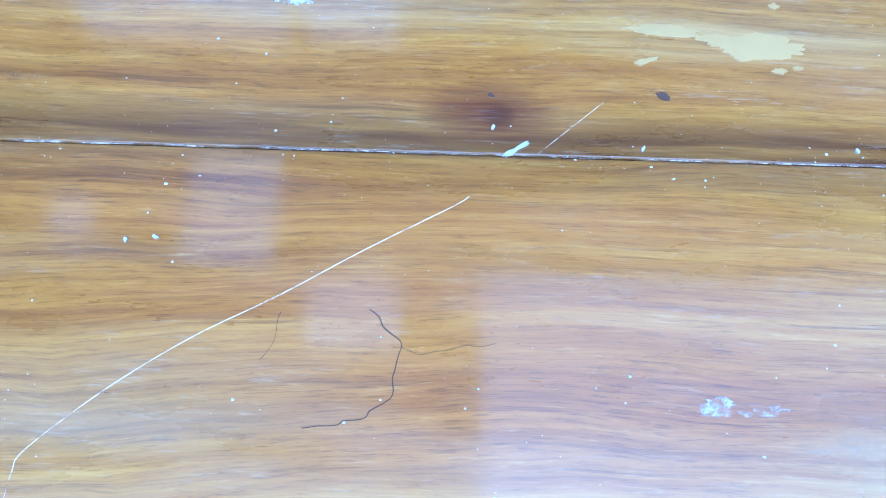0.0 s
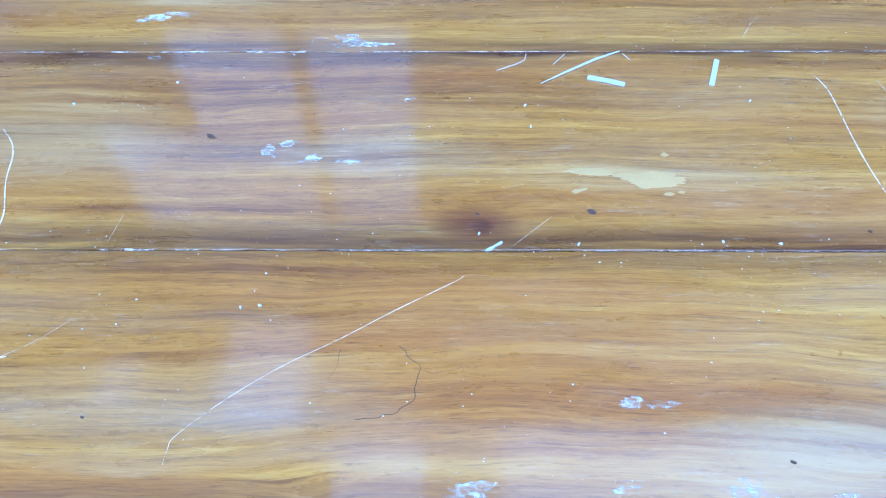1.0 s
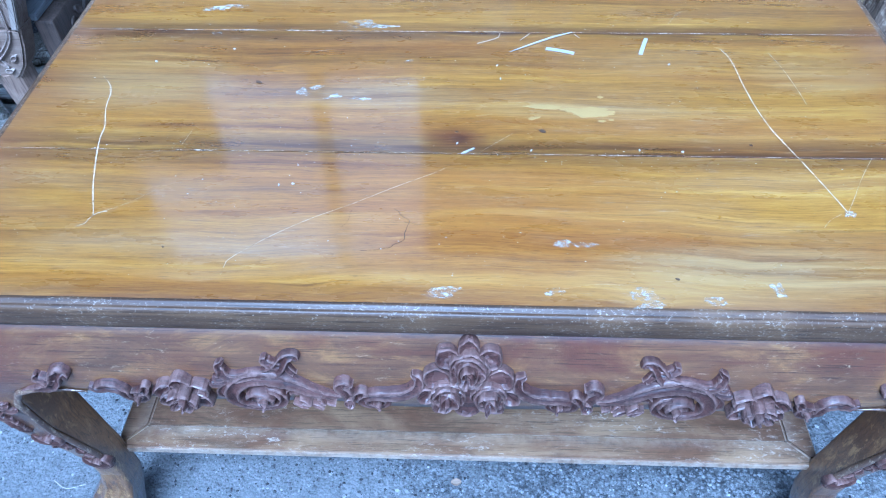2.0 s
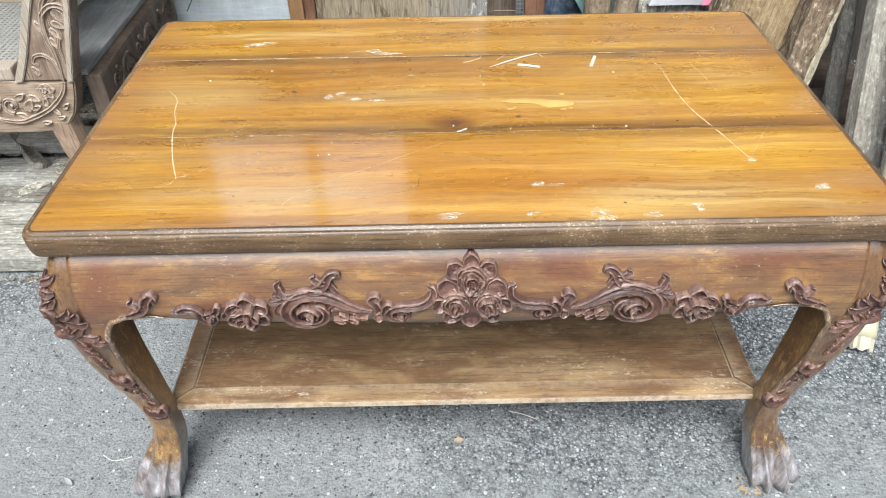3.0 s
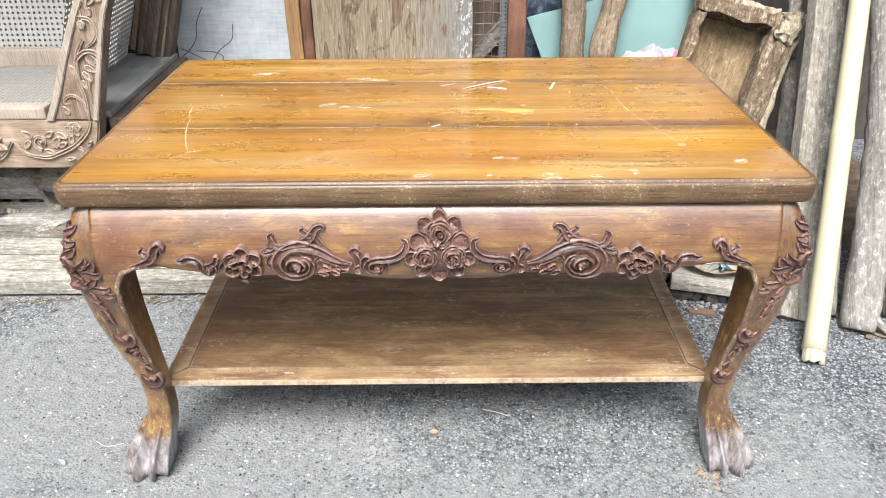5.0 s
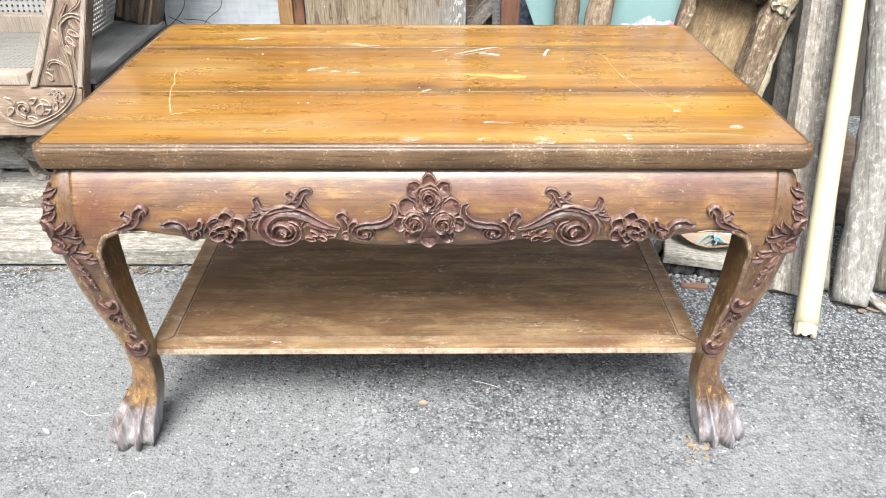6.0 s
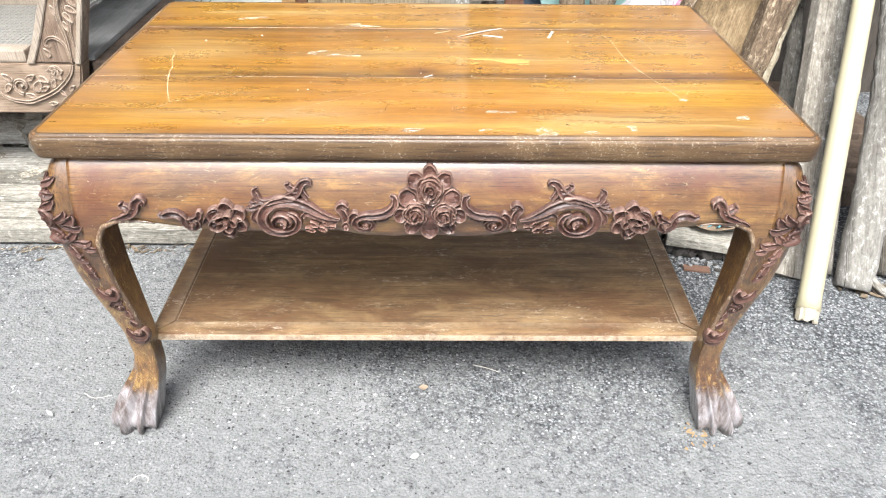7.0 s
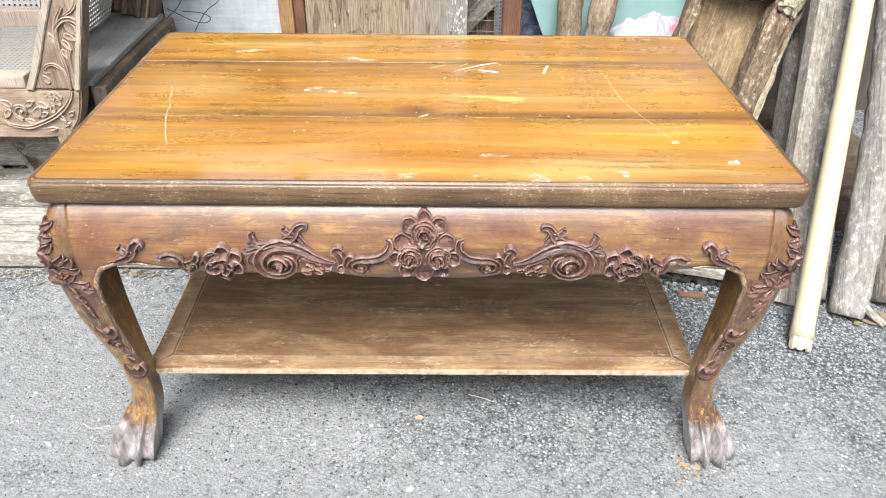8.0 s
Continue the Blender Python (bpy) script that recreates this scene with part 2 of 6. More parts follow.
def worn_varnish(name, dark, mid, light, red, amber, scuff, grime=0.0, shift=0.0, gloss=1.0):
    """Old varnish over straight-grained wood: red-brown stains, amber thin places, small scuffs, grime."""
    m, nt, b = start(name, 0.42)
    streak = noise_tex(nt, coords(nt, (1.4, 22, 22), False), 1.8, 9, 0.66, 0.4)
    pore = noise_tex(nt, coords(nt, (9, 240, 240), False), 2.0, 5, 0.65)
    stain = noise_tex(nt, coords(nt, (4.0, 9, 9), False), 1.3, 8, 0.66, 0.8)
    thin = noise_tex(nt, coords(nt, (5.5, 13, 13), False), 1.7, 8, 0.70, 0.5)
    nick = noise_tex(nt, coords(nt, (48, 105, 105), False), 1.5, 9, 0.78, 0.6)
    c = ramp(nt, streak, (0.32, dark), (0.5, mid), (0.68, light))
    c = mix(nt, ramp(nt, thin, (0.50, 0.0), (0.64, 0.75)), c, amber)
    c = mix(nt, ramp(nt, stain, (0.38, 0.9), (0.55, 0.0)), c, red)
    c = mix(nt, ramp(nt, pore, (0.36, 0.65), (0.46, 0.0)), c, tuple(q * 0.5 for q in dark))
    rub = noise_tex(nt, coords(nt, (7, 18, 18), False), 1.1, 5, 0.6)
    c = mix(nt, calc(nt, "MULTIPLY", ramp(nt, nick, (0.585 - shift, 0.0), (0.68 - shift, 0.8)), ramp(nt, rub, (0.46, 0.06), (0.66, 1.0))), c, scuff)
    c = mix(nt, calc(nt, "MULTIPLY", ramp(nt, nick, (0.30, 0.7), (0.39, 0.0)), ramp(nt, rub, (0.35, 1.0), (0.55, 0.1))), c, tuple(q * 0.4 for q in dark))
    if grime:
        c = mix(nt, calc(nt, "MULTIPLY", ramp(nt, thin, (0.36, grime), (0.47, 0.0)), 1.0), c, tuple(q * 0.55 for q in dark))
    nt.links.new(c, b.inputs["Base Color"])
    nt.links.new(ramp(nt, stain, (0.35, 0.34), (0.65, 0.52)), b.inputs["Roughness"])
    b.inputs["Coat Weight"].default_value = gloss
    b.inputs["Coat IOR"].default_value = 1.68
    b.inputs["Coat Roughness"].default_value = 0.27
    bump(nt, b, calc(nt, "ADD", pore, calc(nt, "MULTIPLY", nick, 0.8)), 0.22, 0.0015)
    return m


def asphalt():
    """Old asphalt: dark binder with grey stones, pale dust lying in broad drifts, pits and a few white chips."""
    m, nt, b = start("worn_asphalt", 0.85, 0.0, 0.3)
    v = coords(nt, (1, 1, 1), False)
    o = split(nt, v)
    stone1 = cells(nt, v, 170)
    stone2 = cells(nt, v, 330)
    chips = cells(nt, v, 70)
    fine = noise_tex(nt, v, 260, 6, 0.75)
    mid = noise_tex(nt, v, 48, 6, 0.7, 0.3)
    big = noise_tex(nt, v, 2.4, 6, 0.62, 0.4)
    patchy = noise_tex(nt, v, 11, 6, 0.68, 0.5)
    tone = calc(nt, "ADD", calc(nt, "ADD", calc(nt, "MULTIPLY", stone1.outputs["Color"], 0.30), calc(nt, "MULTIPLY", stone2.outputs["Color"], 0.25)), calc(nt, "MULTIPLY", fine, 0.45))
    stone = ramp(nt, tone, (0.30, (0.015, 0.017, 0.019)), (0.44, (0.090, 0.095, 0.101)), (0.56, (0.190, 0.196, 0.203)), (0.72, (0.38, 0.385, 0.387)))
    gap = ramp(nt, stone1.outputs["Distance"], (0.42, 0.0), (0.64, 0.7))
    stone = mix(nt, gap, stone, (0.014, 0.014, 0.015))
    dust = ramp(nt, calc(nt, "ADD", calc(nt, "MULTIPLY", fine, 0.6), calc(nt, "MULTIPLY", mid, 0.4)), (0.34, (0.072, 0.073, 0.073)), (0.44, (0.146, 0.147, 0.146)), (0.54, (0.194, 0.195, 0.192)), (0.68, (0.30, 0.30, 0.293)))
    # drifts: more dust towards the open yard and to one side
    lay = calc(nt, "ADD", big, calc(nt, "SUBTRACT", calc(nt, "MULTIPLY", calc(nt, "MINIMUM", calc(nt, "MAXIMUM", o[0], -0.8), 0.8), -0.13), calc(nt, "MULTIPLY", calc(nt, "MINIMUM", calc(nt, "MAXIMUM", o[1], -0.4), 0.7), 0.29)))
    lay = calc(nt, "ADD", lay, calc(nt, "MULTIPLY", calc(nt, "SUBTRACT", patchy, 0.5), 0.5))
    lay = calc(nt, "ADD", lay, calc(nt, "MULTIPLY", calc(nt, "SUBTRACT", mid, 0.5), 0.7))
    c = mix(nt, ramp(nt, lay, (0.24, 0.0), (0.54, 0.9)), stone, dust)
    pits = noise_tex(nt, v, 95, 4, 0.6)
    c = mix(nt, ramp(nt, pits, (0.31, 0.85), (0.39, 0.0)), c, (0.022, 0.022, 0.023))
    bright = calc(nt, "LESS_THAN", chips.outputs["Distance"], ramp(nt, noise_tex(nt, v, 40, 2), (0.46, 0.0), (0.75, 0.36)))
    c = mix(nt, calc(nt, "MULTIPLY", bright, 0.7), c, (0.40, 0.40, 0.39))
    nt.links.new(c, b.inputs["Base Color"])
    hgt = calc(nt, "ADD", calc(nt, "MULTIPLY", stone1.outputs["Distance"], -0.5), calc(nt, "ADD", calc(nt, "MULTIPLY", fine, 0.7), calc(nt, "MULTIPLY", mid, 0.5)))
    bump(nt, b, hgt, 1.0, 0.006)
    return m


def gravel(name="loose_grey_gravel", c0=(0.022, 0.022, 0.023), c1=(0.085, 0.086, 0.087), c2=(0.20, 0.20, 0.198), c3=(0.42, 0.42, 0.41)):
    """Loose bits, each of its own tone."""
    m, nt, b = start(name, 0.85, 0.0, 0.3)
    geo = nt.nodes.new("ShaderNodeNewGeometry")
    speck = noise_tex(nt, coords(nt, (1, 1, 1), False), 600, 4, 0.7)
    c = ramp(nt, geo.outputs["Random Per Island"], (0.0, c0), (0.5, c1), (0.85, c2), (1.0, c3))
    c = mix(nt, ramp(nt, speck, (0.40, 0.5), (0.55, 0.0)), c, (0.03, 0.03, 0.03))
    nt.links.new(c, b.inputs["Base Color"])
    return m


def worn_paw():
    """Varnished leg wood with flaked yellow wear, turning to bare grey towards the toes along a ragged line."""
    m, nt, b = start("worn_leg_wood", 0.36)
    streak = noise_tex(nt, coords(nt, (16, 16, 1.2), False), 1.3, 9, 0.62, 0.5)
    pore = noise_tex(nt, coords(nt, (130, 130, 5), False), 3.0, 4, 0.6)
    fine = noise_tex(nt, coords(nt, (95, 95, 40), False), 1.6, 8, 0.75, 0.3)
    blot = noise_tex(nt, coords(nt, (1, 1, 1), False), 11, 5, 0.6)
    brown = ramp(nt, streak, (0.32, (0.052, 0.023, 0.009)), (0.5, (0.112, 0.054, 0.019)), (0.7, (0.190, 0.102, 0.034)))
    brown = mix(nt, ramp(nt, pore, (0.38, 0.7), (0.48, 0.0)), brown, (0.040, 0.018, 0.008))
    brown = mix(nt, ramp(nt, blot, (0.40, 0.75), (0.52, 0.0)), brown, (0.038, 0.016, 0.009))
    low = split(nt, coords(nt, (1, 1, 1), False))[2]
    shin = calc(nt, "MULTIPLY", ramp(nt, calc(nt, "ADD", low, calc(nt, "MULTIPLY", blot, 0.25)), (0.40, 1.0), (0.60, 0.12)), ramp(nt, calc(nt, "ADD", split(nt, coords(nt, (1, 1, 1), False))[1], 0.1), (0.138, 1.0), (0.160, 0.2)))
    brown = mix(nt, calc(nt, "MULTIPLY", shin, ramp(nt, blot, (0.50, 0.0), (0.66, 0.5))), brown, (0.170, 0.098, 0.032))
    flake = noise_tex(nt, coords(nt, (60, 60, 26), False), 1.3, 9, 0.78, 0.5)
    brown = mix(nt, calc(nt, "MULTIPLY", shin, ramp(nt, flake, (0.53, 0.0), (0.60, 0.8))), brown, (0.30, 0.195, 0.072))
    brown = mix(nt, ramp(nt, flake, (0.40, 0.8), (0.46, 0.0)), brown, (0.030, 0.014, 0.008))
    bare = noise_tex(nt, coords(nt, (70, 70, 9), False), 1.2, 7, 0.7, 0.4)
    grey = ramp(nt, bare, (0.34, (0.060, 0.042, 0.036)), (0.48, (0.150, 0.132, 0.132)), (0.58, (0.230, 0.214, 0.222)), (0.70, (0.36, 0.34, 0.345)))
    o = split(nt, coords(nt, (1, 1, 1), False))
    worn = ramp(nt, calc(nt, "ADD", calc(nt, "MULTIPLY", o[2], 8.0), calc(nt, "MULTIPLY", fine, 0.5)), (0.84, 0.95), (1.06, 0.0))
    c = mix(nt, worn, brown, grey)
    c = mix(nt, ramp(nt, calc(nt, "ADD", calc(nt, "MULTIPLY", o[2], 8.0), calc(nt, "MULTIPLY", bare, 0.6)), (0.36, 0.9), (0.46, 0.0)), c, (0.030, 0.022, 0.018))
    nt.links.new(c, b.inputs["Base Color"])
    b.inputs["Coat Weight"].default_value = 1.0
    b.inputs["Coat IOR"].default_value = 1.6
    b.inputs["Coat Roughness"].default_value = 0.26
    bump(nt, b, calc(nt, "ADD", fine, pore), 0.22, 0.002)
    return m


def worn_lit_edges(m, colour, how=0.8, lo=0.515, hi=0.60):
    """Raised edges turned paler: rubbed wood, with highlights put into the colour."""
    nt = m.node_tree
    b = nt.nodes["Principled BSDF"]
    was = b.inputs["Base Color"].links[0].from_socket
    geo = nt.nodes.new("ShaderNodeNewGeometry")
    rub = noise_tex(nt, coords(nt, (90, 90, 90), False), 1.0, 5, 0.7)
    k = calc(nt, "MULTIPLY", ramp(nt, geo.outputs["Pointiness"], (lo, 0.0), (hi, how)), ramp(nt, rub, (0.38, 0.25), (0.58, 1.0)))
    nt.links.new(mix(nt, k, was, colour), b.inputs["Base Color"])
    return m


TOP = tabletop_wood()
RIM = wood("dark_worn_rim", (0.036, 0.018, 0.009), (0.078, 0.043, 0.019), (0.142, 0.086, 0.038), "x", 0.52, 0.10, 0.9, 0.50, (0.38, 0.33, 0.26), 0.3, False, 0.4, 0.95, "fine")
FRAME_WOOD = worn_varnish("varnished_brown_teak", (0.056, 0.024, 0.010), (0.114, 0.054, 0.019), (0.185, 0.098, 0.032), (0.088, 0.030, 0.013), (0.260, 0.142, 0.038), (0.38, 0.30, 0.18), 0.4, 0.012, 0.75)
LEG_WOOD = worn_paw()
SHELF_COLOURS = ((0.090, 0.054, 0.028), (0.180, 0.110, 0.054), (0.270, 0.186, 0.104), (0.116, 0.060, 0.030), (0.270, 0.178, 0.088), (0.50, 0.44, 0.36))
SHELF_WOOD = worn_varnish("dull_shelf_teak", *SHELF_COLOURS, 0.5, 0.045, 0.26)
SHELF_RAIL = worn_lit_edges(worn_varnish("dull_rail_teak", *SHELF_COLOURS, 0.5, 0.05, 0.26), (0.50, 0.42, 0.32), 0.65, 0.52, 0.60)
# the pale edges here also paint the highlights along the carved ridges
CARVED = worn_lit_edges(wood("dark_carved_teak", (0.020, 0.008, 0.006), (0.066, 0.026, 0.018), (0.130, 0.063, 0.045), "x", 0.58, 0.14, 1.4, 0.30, (0.27, 0.185, 0.15), 0.6, False, 0.4, 0.9, True), (0.32, 0.215, 0.17), 0.7, 0.53, 0.62)
PAW = LEG_WOOD
BEAD = wood("worn_bead_wood", (0.045, 0.022, 0.012), (0.090, 0.048, 0.026), (0.16, 0.098, 0.056), "z", 0.4, 0.4, 0.7, 0.62, (0.42, 0.33, 0.22), 0.25, False, 0.5, 0.95, True)
ASPHALT = asphalt()
RAW_WOOD = wood("bleached_raw_wood", (0.16, 0.100, 0.062), (0.29, 0.205, 0.140), (0.44, 0.345, 0.26), "x", 0.75, 0, 0.8, 0.30, (0.50, 0.43, 0.35), 0.5, fleck=True)
RAW_PALE = wood("sanded_pale_wood", (0.335, 0.268, 0.202), (0.375, 0.305, 0.238), (0.42, 0.352, 0.285), "z", 0.75, 0, 0.4, 0.30, (0.50, 0.45, 0.385), 0.3, fleck=True)
RAW_GROUND = wood("brown_raw_wood", (0.120, 0.074, 0.048), (0.245, 0.168, 0.116), (0.37, 0.285, 0.215), "z", 0.8, 0, 1.2, 0.40, (0.50, 0.43, 0.36), 0.6, fleck=True)
RAW_CARVED = worn_lit_edges(wood("rubbed_raw_carving", (0.150, 0.095, 0.062), (0.300, 0.212, 0.150), (0.43, 0.335, 0.258), "z", 0.8, 0, 1.2, 0.36, (0.50, 0.43, 0.36), 0.6, fleck=True), (0.52, 0.44, 0.36), 0.7, 0.515, 0.62)
RAW_WOOD_V = wood("bleached_raw_wood_upright", (0.20, 0.122, 0.075), (0.345, 0.235, 0.158), (0.47, 0.365, 0.27), "z", 0.75, 0, 0.8, 0.32, (0.54, 0.46, 0.37), 0.5, fleck=True)
DARK_OLD = wood("dark_old_wood", (0.040, 0.026, 0.017), (0.115, 0.078, 0.054), (0.235, 0.170, 0.125), "z", 0.65, 0, 0.9, 0.3, (0.30, 0.26, 0.22), 0.4, fleck=True)
GREY_BOARD = wood("grey_primed_board", (0.175, 0.174, 0.170), (0.262, 0.260, 0.254), (0.355, 0.352, 0.344), "y", 0.6, 0, 0.8, 0.30, (0.36, 0.36, 0.35), 0.3, fleck=True)
# one cane in three tones: seat darkened, side brightened to offset its shade
CANE = plain("pale_woven_cane", (0.335, 0.325, 0.305), 0.7, 0.15, 60)
CANE_DIM = plain("darkened_woven_cane", (0.25, 0.235, 0.21), 0.7, 0.2, 60)
CANE_SIDE = plain("brightened_woven_cane", (0.54, 0.52, 0.48), 0.7, 0.2, 60)
RATTAN = plain("dusty_rattan", (0.155, 0.135, 0.085), 0.8, 0.3, 50)
RED_WOOD = wood("reddish_hardwood", (0.085, 0.032, 0.017), (0.175, 0.076, 0.040), (0.26, 0.128, 0.07), "z", 0.6, 0, 0.9, 0.25, (0.36, 0.25, 0.17), 0.4, fleck=True)
TAN_WOOD = wood("tan_post_wood", (0.24, 0.115, 0.045), (0.40, 0.22, 0.09), (0.53, 0.33, 0.15), "z", 0.7, 0, 0.7, 0.2, (0.55, 0.42, 0.27), 0.4, fleck=True)
BAMBOO = plain("cream_bamboo", (0.40, 0.36, 0.245), 0.45, 0.12, 10)
BAMBOO_CUT = plain("split_bamboo_end", (0.42, 0.37, 0.28), 0.9, 0.5, 60)


def scuffed_sheet():
    m, nt, b = start("scuffed_grey_sheet", 0.42)
    wipe = noise_tex(nt, coords(nt, (5, 5, 60)), 1.5, 7, 0.7, 0.3)
    fall = noise_tex(nt, coords(nt, (50, 50, 5)), 1.5, 6, 0.7, 0.3)
    blot = noise_tex(nt, coords(nt), 9, 6, 0.65)
    tone = calc(nt, "ADD", calc(nt, "ADD", calc(nt, "MULTIPLY", wipe, 0.35), calc(nt, "MULTIPLY", fall, 0.2)), calc(nt, "MULTIPLY", blot, 0.45))
    c = ramp(nt, tone, (0.38, (0.27, 0.285, 0.295)), (0.5, (0.39, 0.405, 0.415)), (0.6, (0.48, 0.495, 0.50)))
    nt.links.new(c, b.inputs["Base Color"])
    bump(nt, b, wipe, 0.1, 0.001)
    return m


GREY_SHEET = scuffed_sheet()


def weathered(name, dark, mid, light, fissure=0.5, spots=0.0, lichen=(0.4, 0.4, 0.38), along="z"):
    """Weathered timber or bark: fine upright fibres, cracks, broad stains and pale crusts."""
    m, nt, b = start(name, 0.9, 0.0, 0.3)
    lie = lambda q, l: (q, q, l) if along == "z" else (l, q, q)
    fibre = noise_tex(nt, coords(nt, lie(120, 7)), 1.5, 7, 0.72, 0.3)
    crack = noise_tex(nt, coords(nt, lie(42, 3.0)), 1.4, 6, 0.62, 0.8)
    stain = noise_tex(nt, coords(nt, lie(6, 2.5)), 1.6, 6, 0.62)
    crust = noise_tex(nt, coords(nt, lie(70, 45)), 1.2, 8, 0.75, 0.4)
    tone = calc(nt, "ADD", calc(nt, "ADD", calc(nt, "MULTIPLY", fibre, 0.40), calc(nt, "MULTIPLY", crust, 0.38)), calc(nt, "MULTIPLY", stain, 0.22))
    c = ramp(nt, tone, (0.40, dark), (0.5, mid), (0.60, light))
    c = mix(nt, ramp(nt, crack, (0.34, fissure), (0.43, 0.0)), c, tuple(q * 0.35 for q in dark))
    c = mix(nt, ramp(nt, crust, (0.66 - 0.16 * spots, 0.0), (0.72 - 0.16 * spots, 0.75 if spots else 0.0)), c, lichen)
    c = mix(nt, ramp(nt, crust, (0.32, 0.6), (0.42, 0.0)), c, tuple(q * 0.55 for q in dark))
    nt.links.new(c, b.inputs["Base Color"])
    h = calc(nt, "ADD", calc(nt, "MULTIPLY", ramp(nt, crack, (0.34, 0.0), (0.46, 1.0)), 0.7), calc(nt, "ADD", fibre, calc(nt, "MULTIPLY", crust, 0.6)))
    bump(nt, b, h, 0.8, 0.003)
    return m





def tarpaulin():
    m, nt, b = start("dark_blue_tarpaulin", 0.45)
    v = coords(nt)
    n = noise_tex(nt, v, 26, 8, 0.75, 0.6)
    c = ramp(nt, n, (0.38, (0.012, 0.016, 0.026)), (0.5, (0.040, 0.055, 0.085)), (0.62, (0.13, 0.155, 0.20)), (0.72, (0.26, 0.28, 0.31)))
    nt.links.new(c, b.inputs["Base Color"])
    bump(nt, b, n, 0.5, 0.004)
    return m


def peeling_board():
    """Old board whose pale veneer has torn away in upright shreds, grey at one side with flaking white paint."""
    m, nt, b = start("peeling_old_board", 0.8)
    raw = coords(nt, (1, 1, 1), False)
    o = split(nt, raw)
    shred = noise_tex(nt, coords(nt, (15, 15, 4.2), False), 1.3, 9, 0.66, 1.6)
    shred2 = noise_tex(nt, coords(nt, (34, 34, 9), False), 1.3, 8, 0.7, 1.2)
    fibre = noise_tex(nt, coords(nt, (170, 170, 9), False), 1.6, 5, 0.65)
    blot = noise_tex(nt, coords(nt, (12, 12, 5), False), 1.0, 8, 0.7, 0.5)
    pale = ramp(nt, fibre, (0.34, (0.165, 0.118, 0.070)), (0.5, (0.260, 0.200, 0.130)), (0.66, (0.355, 0.295, 0.210)))
    under = ramp(nt, fibre, (0.34, (0.075, 0.046, 0.026)), (0.5, (0.145, 0.096, 0.058)), (0.66, (0.235, 0.170, 0.110)))
    grey = ramp(nt, fibre, (0.3, (0.135, 0.120, 0.102)), (0.7, (0.270, 0.250, 0.225)))
    side = ramp(nt, calc(nt, "ADD", o[0], calc(nt, "MULTIPLY", blot, 0.25)), (0.02, 0.0), (0.19, 1.0))
    c = mix(nt, side, pale, grey)
    c = mix(nt, ramp(nt, shred, (0.405, 0.95), (0.45, 0.0)), c, under)
    c = mix(nt, ramp(nt, shred2, (0.36, 0.8), (0.41, 0.0)), c, under)
    flake = noise_tex(nt, coords(nt, (60, 60, 30), False), 1.2, 8, 0.75, 0.5)
    strip_x = ramp(nt, calc(nt, "ADD", o[0], 0.5), (0.540, 0.0), (0.585, 1.0))
    c = mix(nt, calc(nt, "MULTIPLY", ramp(nt, flake, (0.545, 0.0), (0.575, 0.9)), strip_x), c, (0.50, 0.49, 0.475))
    nt.links.new(c, b.inputs["Base Color"])
    bump(nt, b, calc(nt, "ADD", ramp(nt, shred, (0.405, 0.0), (0.45, 1.0)), fibre), 0.5, 0.003)
    return m


PLANK_PALE = weathered("whitewashed_plank", (0.095, 0.086, 0.070), (0.215, 0.200, 0.170), (0.35, 0.332, 0.292), 0.5, 0.55, (0.42, 0.395, 0.345), "x")
PLANK_DIRTY = weathered("dirty_grey_plank", (0.140, 0.126, 0.106), (0.320, 0.298, 0.262), (0.48, 0.455, 0.41), 0.5, 0.5, (0.55, 0.53, 0.48), "x")
PLANK_DARK = weathered("dark_weathered_plank", (0.045, 0.040, 0.032), (0.105, 0.096, 0.080), (0.20, 0.185, 0.16), 0.7, 0.5, (0.36, 0.34, 0.30), "x")
PLANK_GREY = weathered("weathered_grey_plank", (0.085, 0.072, 0.058), (0.155, 0.138, 0.115), (0.245, 0.225, 0.195), 0.6, 0.55, (0.32, 0.31, 0.285))
BARK = weathered("grey_bark_log", (0.075, 0.066, 0.055), (0.150, 0.136, 0.116), (0.235, 0.218, 0.192), 0.55, 0.6, (0.34, 0.33, 0.305))
LOG_PALE = weathered("pale_grey_log", (0.098, 0.090, 0.078), (0.160, 0.150, 0.134), (0.228, 0.217, 0.198), 0.3, 0.62, (0.325, 0.315, 0.295))
STAKE = weathered("brown_barked_stake", (0.080, 0.056, 0.036), (0.165, 0.121, 0.080), (0.265, 0.206, 0.145), 0.6, 0.5, (0.34, 0.29, 0.23))
CRATE_WOOD = weathered("rotten_crate_wood", (0.045, 0.030, 0.019), (0.100, 0.070, 0.045), (0.185, 0.138, 0.092), 0.7, 0.7, (0.30, 0.25, 0.18))
CRATE_EDGE = weathered("pale_rotten_edge", (0.090, 0.068, 0.043), (0.215, 0.180, 0.125), (0.335, 0.295, 0.220), 0.8, 0.7, (0.42, 0.38, 0.30))
CRATE_PANEL = weathered("brown_crate_panel", (0.075, 0.050, 0.025), (0.145, 0.100, 0.053), (0.215, 0.158, 0.094), 0.12, 0.5, (0.24, 0.18, 0.11))
TARP = tarpaulin()
BOARD_OLD = peeling_board()
TURQUOISE = plain("turquoise_painted_sheet", (0.245, 0.385, 0.37), 0.6, 0.18, 9)
CLOTH = plain("crumpled_white_plastic", (0.335, 0.32, 0.345), 0.45, 0.15, 40)
CLOTH_PINK = plain("crumpled_pink_plastic", (0.70, 0.22, 0.32), 0.5, 0.15, 40)
